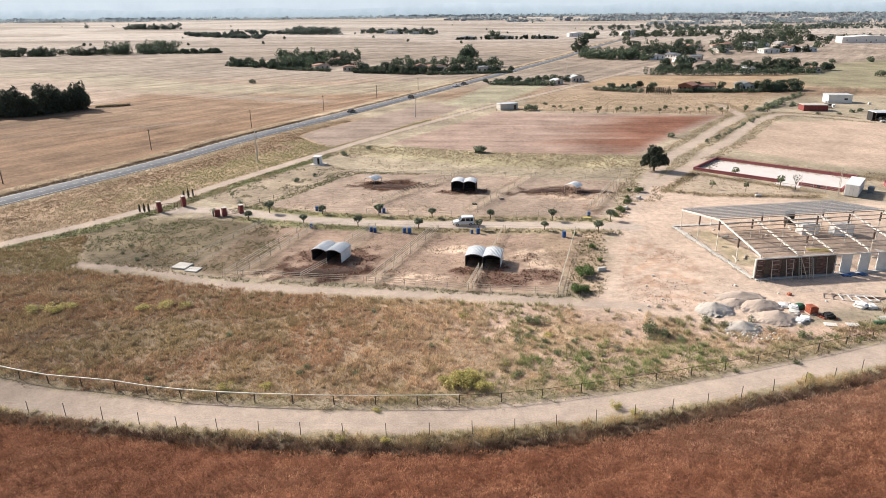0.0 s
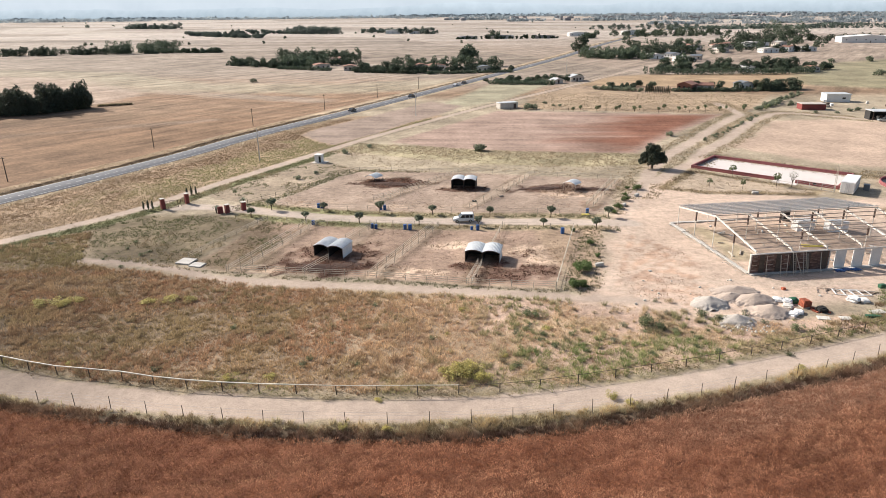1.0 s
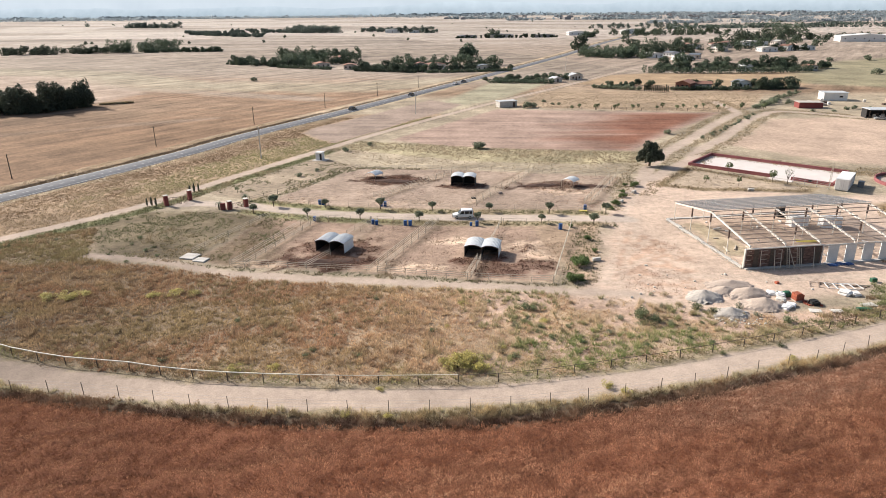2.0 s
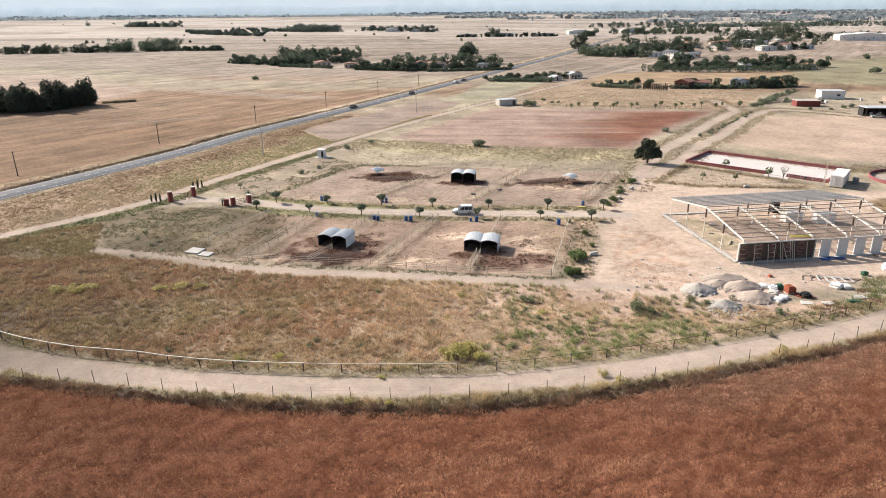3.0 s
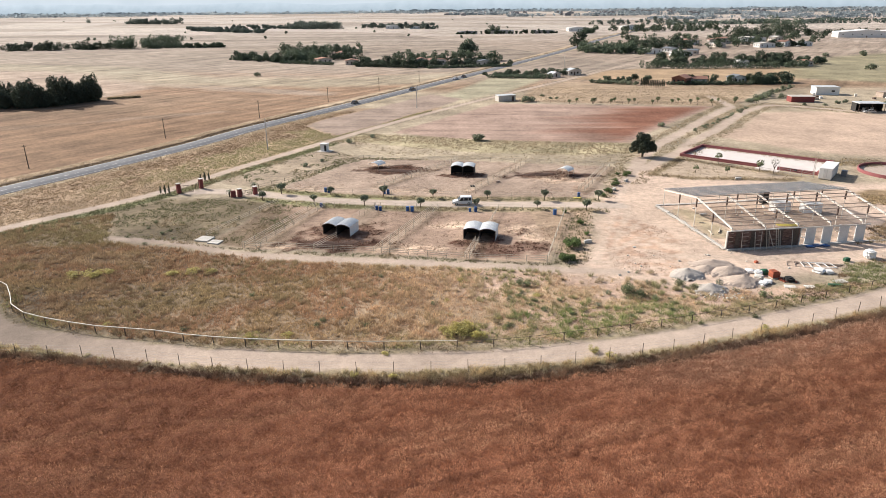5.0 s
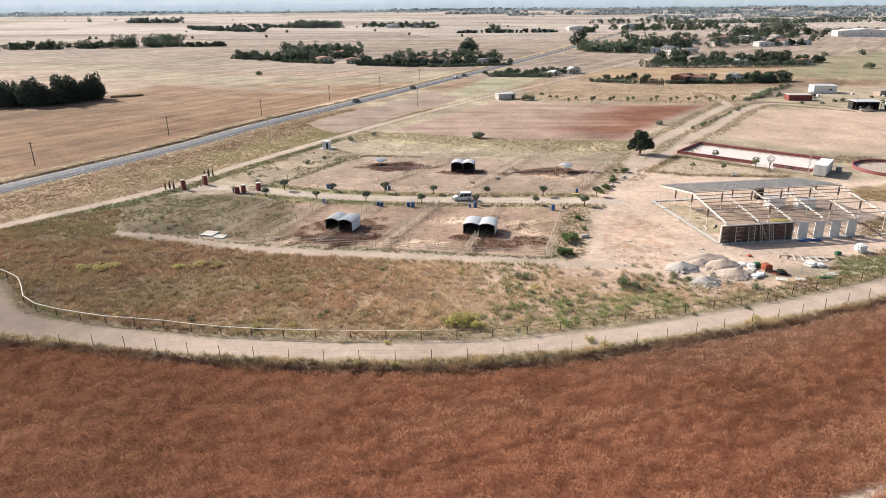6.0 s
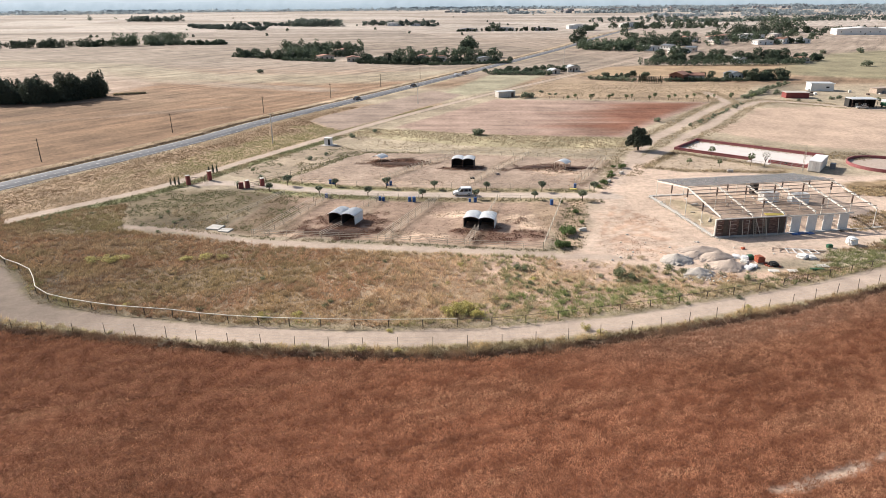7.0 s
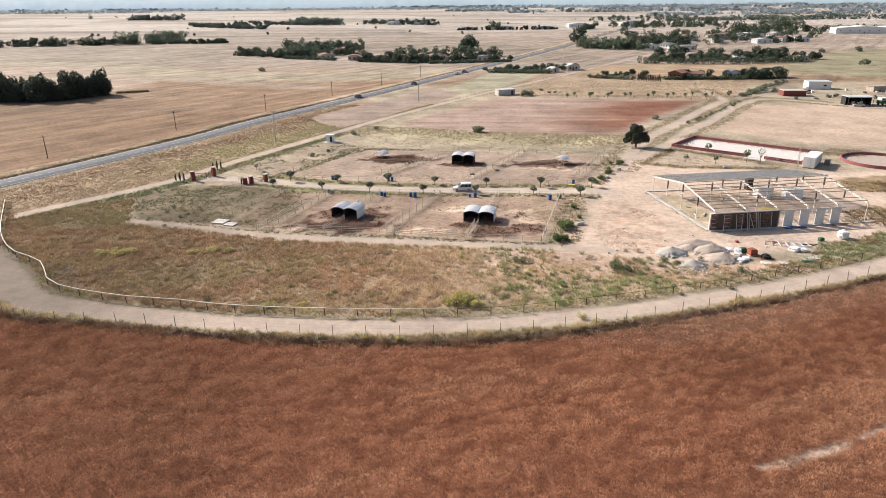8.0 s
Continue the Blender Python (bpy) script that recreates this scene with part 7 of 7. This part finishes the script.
# roof sheets on the far slope
sl = math.atan2(RIDGE - EAVE, DEPTH / 2)
sheet = bmesh.new()
run = math.hypot(RIDGE - EAVE, DEPTH / 2) + 0.4
prof = [(-0.52 + 0.13 * j, 0.045 * (j % 2)) for j in range(9)]
prism(sheet, prof + [(px_, pz_ - 0.02) for px_, pz_ in prof[::-1]], -run, 0.1)
sm = finish(sheet, "roof_sheet", "clearsheet")
for k in range(31):
    share("roof_sheet", sm, barn, pose(1.2 + 1.045 * k, DEPTH / 2 - 0.1, RIDGE + 0.36, math.degrees(sl), 0, 180))
# footings and slab edges
fo = thing("footing", "pale concrete strip footing round the barn", "footing", "", BM)
r = random.Random(77)
for x0_, y0_, x1_, y1_ in ((0, 0.2, 0, 27.2), (0, 27.5, 34, 27.5), (0, -0.35, 14.5, -0.35), (14.5, -0.1, 34, -0.1)):
    L_ = math.hypot(x1_ - x0_, y1_ - y0_)
    n_ = int(L_ / 1.7)
    for k in range(n_):
        a, b = k / n_, (k + r.uniform(0.9, 1.03)) / n_
        m = bmesh.new()
        o = r.uniform(-0.06, 0.06)
        beam(m, (x0_ + (x1_ - x0_) * a + o, y0_ + (y1_ - y0_) * a + o, 0.03), (x0_ + (x1_ - x0_) * b + o, y0_ + (y1_ - y0_) * b + o + 0.02, 0.03), r.uniform(0.45, 0.85), r.uniform(0.2, 0.4))
        part("strip", m, "concrete", fo)
# dark block wall with formwork and props
dw = thing("block_wall", "dark brown block wall of the barn front with braces", "wall", "", BM)
part("core", B(0.05, 13.9, 0.05, 0.3, -0.1, 3.3), "brick", dw)
part("coping", B(0.0, 14.0, -0.02, 0.36, 3.3, 3.42), "whitebeam", dw)
part("end_post", B(-0.05, 0.16, -0.04, 0.34, -0.1, 3.32), "concrete", dw)
part("end_post", B(13.8, 14.02, -0.04, 0.34, -0.1, 3.32), "concrete", dw)
blk = finish(B(-0.245, 0.245, -0.03, 0.03, -0.115, 0.115, 0.01), "brick", "brick")
for row in range(13):
    for c in range(27):
        share("brick", blk, dw, pose(0.42 + c * 0.5 + (0.12 if row % 2 else -0.12), 0.03, 0.13 + 0.25 * row))
for k_, zz_ in enumerate((0.7, 1.5, 2.3, 3.0)):
    for bx_, bw_ in ((0.75, 0.9), (3.4, 1.3), (6.1, 0.9), (8.9, 0.9)):
        part("batten", B(bx_ - bw_ / 2 + 0.05 * k_, bx_ + bw_ / 2 - 0.04 * k_, -0.07, -0.03, zz_ - 0.05, zz_ + 0.05), "purlin", dw)
for px_, wd_ in ((1.95, 1.3), (4.85, 1.3), (7.45, 1.5), (10.1, 1.2), (13.0, 1.4)):
    part("shutter", B(px_ - wd_ / 3, px_ + wd_ / 3, -0.10, -0.02, 0.05, 3.22, 0.02), "post", dw, "dark formwork board")
    for zz_ in (0.9, 2.3):
        part("walings", B(px_ - wd_ / 2 - 0.1, px_ + wd_ / 2 + 0.1, -0.16, -0.10, zz_ - 0.05, zz_ + 0.05), "steelpost", dw)
for i, (a, b) in enumerate(((2.0, 2.7), (4.6, 5.1), (5.6, 6.4), (8.3, 7.7), (9.4, 9.8), (11.6, 12.2))):
    pr = thing("prop", "leaning pale timber prop against the block wall", "prop", "wall props", BM)
    m = bmesh.new()
    beam(m, (a, -1.5, 0.0), (b, -0.12, 3.1), 0.09, 0.09)
    part("pole", m, "rail", pr)
for i, lx_ in enumerate((7.2, 9.0)):
    ld_ = thing("ladder", "pale ladder leaning on the block wall", "ladder", "ladders", BM)
    for s in (-0.22, 0.22):
        m = bmesh.new()
        beam(m, (lx_ + s, -1.3, 0.0), (lx_ + 0.2 + s, -0.18, 3.4), 0.06, 0.08)
        part("stile", m, "rail", ld_)
    for k in range(1, 10):
        t = k / 10
        part("rung", rod(bmesh.new(), (lx_ - 0.2 + 0.2 * t, -1.3 + 1.12 * t, 3.4 * t), (lx_ + 0.2 + 0.2 * t, -1.3 + 1.12 * t, 3.4 * t), 0.02, 0.02, 4), "rail", ld_)
# precast panels with openings between them
for k in range(4):
    px_ = 16.0 + 3.25 * k
    pn = thing("wall_panel", "pale upright precast wall panel of the barn front", "wall panel", "precast panels", BM)
    part("panel", B(px_ - 0.95, px_ + 0.95, 0.05, 0.25, -0.1, 3.1, 0.02), "precast", pn)
hb = thing("header_beam", "pale steel beam over the precast panels", "beam", "", BM)
part("beam", B(14.1, 27.6, 0.06, 0.24, 3.12, 3.34), "whitebeam", hb)
for i, (a, b, hh_) in enumerate(((23.3, 19.6, 1.5), (29.0, 17.8, 1.5))):
    tk = thing("panel_stack", "white insulation panels stacked inside the barn", "stack", "panel stacks", BM @ pose(a, b, 0, 0, 0, 4 - 9 * i))
    for j in range(7):
        part("panel", B(-1.9, 1.9, -0.9, 0.9, -0.05 + j * 0.3, 0.24 + j * 0.3, 0.02), "foam", tk)
ys = thing("yellow_sheet", "yellow boards lying flat inside the barn", "boards", "", BM @ pose(18.9, 10.6, 0, 0, 0, -12))
for j in range(3):
    part("board", B(-1.8, 1.8, -0.6 + 0.42 * j, -0.22 + 0.42 * j, 0.02, 0.14, 0.01), "yellow", ys)
dk = thing("dark_stack", "dark stack of boxes inside the barn", "stack", "", BM @ pose(23.5, 25.5, 0, 0, 0, 3))
for j in range(3):
    part("crate", B(-0.7, 0.7, -0.6, 0.6, 0.9 * j, 0.9 * j + 0.86, 0.03), "blackboard", dk)
for i in range(26):
    r = random.Random(700 + i)
    L_ = r.uniform(0.8, 2.8)
    lb = thing("timber_offcut", "loose pale timber lying in the unfinished barn", "timber", "loose timbers", BM @ pose(r.uniform(2, 33), r.uniform(2, 25), 0, 0, 0, r.uniform(0, 180)))
    part("timber", B(-L_ / 2, L_ / 2, -0.12, 0.12, 0.0, r.uniform(0.1, 0.3), 0.01), "rail" if i % 3 else "precast", lb)
for i in range(3):
    pl = thing("blue_pallet", "blue plastic pallet lying before the panels", "pallet", "blue pallets", BM @ pose(15.4 + 1.5 * i, -1.0 + 0.25 * (i % 2), 0, 0, 0, 10 * i - 8))
    for j in range(5):
        part("slat", B(-0.65, 0.65, -0.5 + 0.21 * j, -0.35 + 0.21 * j, 0.12, 0.17), "blue", pl)
    for s in (-0.55, 0, 0.55):
        part("bearer", B(s - 0.06, s + 0.06, -0.5, 0.5, -0.02, 0.12), "blue", pl)


# --- heaps and building material ---
def mound(name, label, x, y, rx, ry, h, seed, material, turn=0, n=44):
    bm = bmesh.new()
    vs = []
    for i in range(n + 1):
        row = []
        for j in range(n + 1):
            u, v = -1 + 2 * i / n, -1 + 2 * j / n
            q = noise.noise((u * 2.1 + seed, v * 2.1, 0.3)) * 0.28 + noise.noise((u * 6 + seed, v * 6, 1.3)) * 0.14 + noise.noise((u * 15 + seed, v * 15, 2.3)) * 0.12
            d = math.hypot(u, v) * (1 + q)
            z = h * max(0.0, 1 - d) ** 0.85 * (1 + 0.5 * q) - 0.06 - 0.25 * max(0, d - 1)
            row.append(bm.verts.new((u * rx * 1.15, v * ry * 1.15, z)))
        vs.append(row)
    for i in range(n):
        for j in range(n):
            bm.faces.new((vs[i][j], vs[i + 1][j], vs[i + 1][j + 1], vs[i][j + 1]))
    ob = tagged(new(name, finish(bm, name, material, True)), label, "heap", "heaps of building sand")
    ob.matrix_basis = pose(x, y, 0, 0, 0, turn)
    return ob


mound("gravel_mound", "pale grey gravel heap with a cut side", 39.6, 86.6, 2.61, 2.07, 1.35, 1, "gravel", 10)
mound("gravel_mound", "pale grey gravel heap near the track", 41.2, 80.8, 2.34, 1.71, 1.17, 2, "gravel", 0)
mound("sand_mound", "tan sand heap in the yard", 45.2, 91.0, 3.4, 1.9, 1.0, 3, "sand", 0)
mound("sand_mound", "tan sand heap in the yard", 46.8, 87.6, 3.2, 2.0, 1.3, 4, "sand", 8)
mound("sand_mound", "tan sand heap in the yard", 47.2, 83.6, 3.0, 2.1, 1.3, 5, "sand", -6)
mound("sand_mound", "tan sand heap in the yard", 43.6, 88.8, 2.4, 1.5, 0.9, 6, "sand", 20)
mound("manure_mound", "dark manure heap beside the shelter", -21.5, 102.2, 3.6, 1.7, 0.45, 7, "dung", 0)
mound("manure_mound", "dark manure heap beside the shelter", -16.5, 103.0, 3.4, 1.5, 0.3, 8, "dung", 5)
mound("manure_mound", "dark earth bank behind the canopy", -12.5, 158.2, 5.5, 1.5, 0.6, 9, "dung", -8)
mound("manure_mound", "dark earth bank round the canopy", 24.0, 152.8, 5.0, 1.4, 0.6, 10, "dung", 6)
mound("manure_mound", "dark earth bank round the canopy", 36.0, 152.0, 4.5, 1.3, 0.5, 11, "dung", -8)


def block(name, label, cat, x, y, turn, sx, sy, sz, material, group="", tilt=0.0, z=-0.03):
    ob = thing(name, label, cat, group, pose(x, y, z, tilt, 0, turn))
    part("body", B(-sx / 2, sx / 2, -sy / 2, sy / 2, 0, sz, min(sx, sy, sz) * 0.12), material, ob)
    return ob


def bag(x, y, s, label, material="white", name="bulk_bag", sq=0.75):
    bm = bmesh.new()
    bmesh.ops.create_icosphere(bm, subdivisions=3, radius=1.0)
    r = random.Random(int(x * 10))
    for v in bm.verts:
        q = Vector((math.copysign(abs(v.co.x) ** 0.55, v.co.x), math.copysign(abs(v.co.y) ** 0.55, v.co.y), math.copysign(abs(v.co.z) ** 0.7, v.co.z)))
        q *= 1 + 0.34 * noise.noise(v.co * 2.6 + Vector((x, y, 0)))
        v.co = q * 0.5
    ob = thing(name, label, "bag", "", pose(x, y, 0.42 * s * sq - 0.03, 0, 0, r.uniform(0, 90)))
    b = part("body", bm, material, ob)
    b.scale = (s, s, s * sq)
    return ob


bag(50.0, 87.6, 1.4, "torn white building sack on the sand", sq=0.42)
bag(51.0, 86.6, 1.3, "torn white building sack on the sand", sq=0.6)
bag(49.8, 82.7, 1.5, "slumped white building sack", sq=0.38)
bag(51.0, 83.4, 1.3, "slumped white building sack", sq=0.4)
bag(50.4, 85.2, 1.2, "slumped pale building sack", "stone", sq=0.5)
bag(72.8, 93.6, 1.65, "tall full white bulk bag by the track", sq=0.95)
bag(61.0, 87.3, 1.7, "slumped grey plastic-wrapped sack", "precast", sq=0.45)
bag(62.3, 87.0, 1.3, "slumped grey plastic-wrapped sack", "precast", sq=0.5)
bag(52.0, 86.9, 1.2, "dark green plastic sheet bundle", "green", "plastic_bundle", 0.7)
bag(54.6, 83.9, 1.3, "black plastic bundle by the bricks", "tyre", "plastic_bundle", 0.6)
br = thing("brick_pallet", "stack of orange hollow bricks on a pallet", "brick stack", "", pose(52.9, 85.4, 0, 0, 0, 12))
part("pallet", B(-0.7, 0.7, -0.6, 0.6, -0.02, 0.13), "rail", br)
bk = finish(B(-0.16, 0.16, -0.13, 0.13, -0.1, 0.1, 0.012), "brick", "orange")
for ix in range(4):
    for iy in range(4):
        for iz in range(5):
            if not (iz == 4 and ix > 2):
                share("brick", bk, br, pose(-0.5 + 0.335 * ix, -0.42 + 0.28 * iy, 0.24 + 0.212 * iz))
for i in range(22):
    r = random.Random(800 + i)
    lb = thing("loose_brick", "loose orange brick on the ground", "brick", "loose bricks", pose(r.uniform(53.3, 55.6), r.uniform(83.3, 84.9), 0.08, r.uniform(-30, 30), 0, r.uniform(0, 180)))
    share("brick", bk, lb, Matrix.Identity(4))
block("rusty_drum", "small rusty-red drum lying in the yard", "drum", 52.8, 91.6, 20, 0.6, 0.5, 0.4, "orange")
block("paving_slab", "pale concrete slab lying in the grass", "slab", 53.6, 81.6, -14, 1.6, 1.1, 0.16, "stone", "loose slabs")
block("paving_slab", "pale concrete slab lying in the grass", "slab", 56.6, 81.5, -8, 1.6, 1.1, 0.16, "stone", "loose slabs")
block("paving_slab", "pale stone slab lying in the grass", "slab", 62.2, 83.4, 12, 2.0, 1.2, 0.2, "stone", "loose slabs")
block("green_box", "dark green plastic box in the weeds", "box", 60.6, 81.8, -6, 2.1, 0.55, 0.4, "green")
block("green_box", "small green plastic crate by the track", "box", 68.1, 92.1, 10, 0.95, 0.7, 0.65, "green")
for i in range(5):
    fr = thing("window_frame_stack", "white and rusty metal frames stacked on the ground", "metal frames", "stacked frames", pose(58.9 + 1.1 * i, 90.6 - 0.25 * i, 0.03 + 0.05 * i, 4 + 3 * (i % 2), 3, -22 + 8 * i))
    mt = "purlin" if i < 2 else "white"
    for a in ((-1.4, 1.4, -0.9, -0.82), (-1.4, 1.4, 0.82, 0.9), (-1.4, -1.32, -0.82, 0.82), (1.32, 1.4, -0.82, 0.82), (-0.04, 0.04, -0.82, 0.82)):
        part("bar", B(*a, 0, 0.08), mt, fr)
for i in range(8):
    r = random.Random(850 + i)
    st = thing("scrap_pole", "scrap pole lying by the stacked frames", "pole", "scrap poles", pose(r.uniform(58, 66), r.uniform(88.5, 91.5), 0.06, 0, 0, r.uniform(-60, 60)))
    part("pole", rod(bmesh.new(), (-1.2, 0, 0), (1.2, 0, 0.05), 0.05, 0.05, 6), "rail" if i % 2 else "steelpost", st)
for bx_, by_, tn in ((26.8, 102.0, 20), (39.9, 137.6, 60), (44.8, 145.6, 50), (72.5, 146.6, 5), (34.6, 99.5, 0)):
    block("stone_block", "pale cut stone block at the yard's edge", "block", bx_, by_, tn, 1.5 if bx_ != 34.6 else 0.5, 0.6 if bx_ != 34.6 else 0.4, 0.6 if bx_ != 34.6 else 0.2, "stone", "stone blocks")
block("feed_trough", "black rubber feed trough on the paddock", "trough", 7.2, 141.8, 0, 1.1, 0.6, 0.35, "tyre", "feed troughs")
block("feed_trough", "dark wooden feed trough beside the mud", "trough", 13.5, 146.0, 20, 1.0, 0.7, 0.4, "purlin", "feed troughs")
block("yellow_mat", "yellow trough base on the paddock edge", "mat", 30.2, 131.2, 0, 1.6, 0.9, 0.2, "yellow")
# rubble and stones in the yard
for i in range(60):
    r = random.Random(1200 + i)
    if i < 30:
        sx_, sy_ = r.uniform(38.5, 45), r.uniform(77.5, 80)
    else:
        sx_, sy_ = r.uniform(28, 60), r.uniform(84, 96)
    bm = bmesh.new()
    bmesh.ops.create_icosphere(bm, subdivisions=1, radius=r.uniform(0.1, 0.26))
    for v in bm.verts:
        v.co *= 1 + 0.35 * noise.noise(v.co * 6 + Vector((i, 0, 0)))
    ob = tagged(new("rubble_stone", finish(bm, "rubble_stone", "stone")), "pale rubble stone lying in the yard", "stone", "rubble stones")
    ob.matrix_basis = pose(sx_, sy_, 0.05, r.uniform(0, 90), r.uniform(0, 90), 0)

# rubble along the footing, too small to count
r_ = np.random.default_rng(44)
u_ = r_.uniform(0, 1, 900)
side = r_.uniform(0, 1, 900) < 0.62
lx_, ly_ = np.where(side, r_.normal(0, 0.55, 900), u_ * 14), np.where(side, u_ * 27, r_.normal(-0.5, 0.5, 900))
ca, sa = math.cos(radians(BA)), math.sin(radians(BA))
rx_, ry_ = BX + lx_ * ca - ly_ * sa, BY + lx_ * sa + ly_ * ca
heads("footing_rubble", rx_, ry_, np.tile(np.array([[0.55, 0.51, 0.45]]), (900, 1)) * r_.uniform(0.7, 1.1, (900, 1)), np.full(900, 0.06), 0.2, 4, "pale rubble along the strip footing", "rubble", 0.85, 1.15, 0.12)
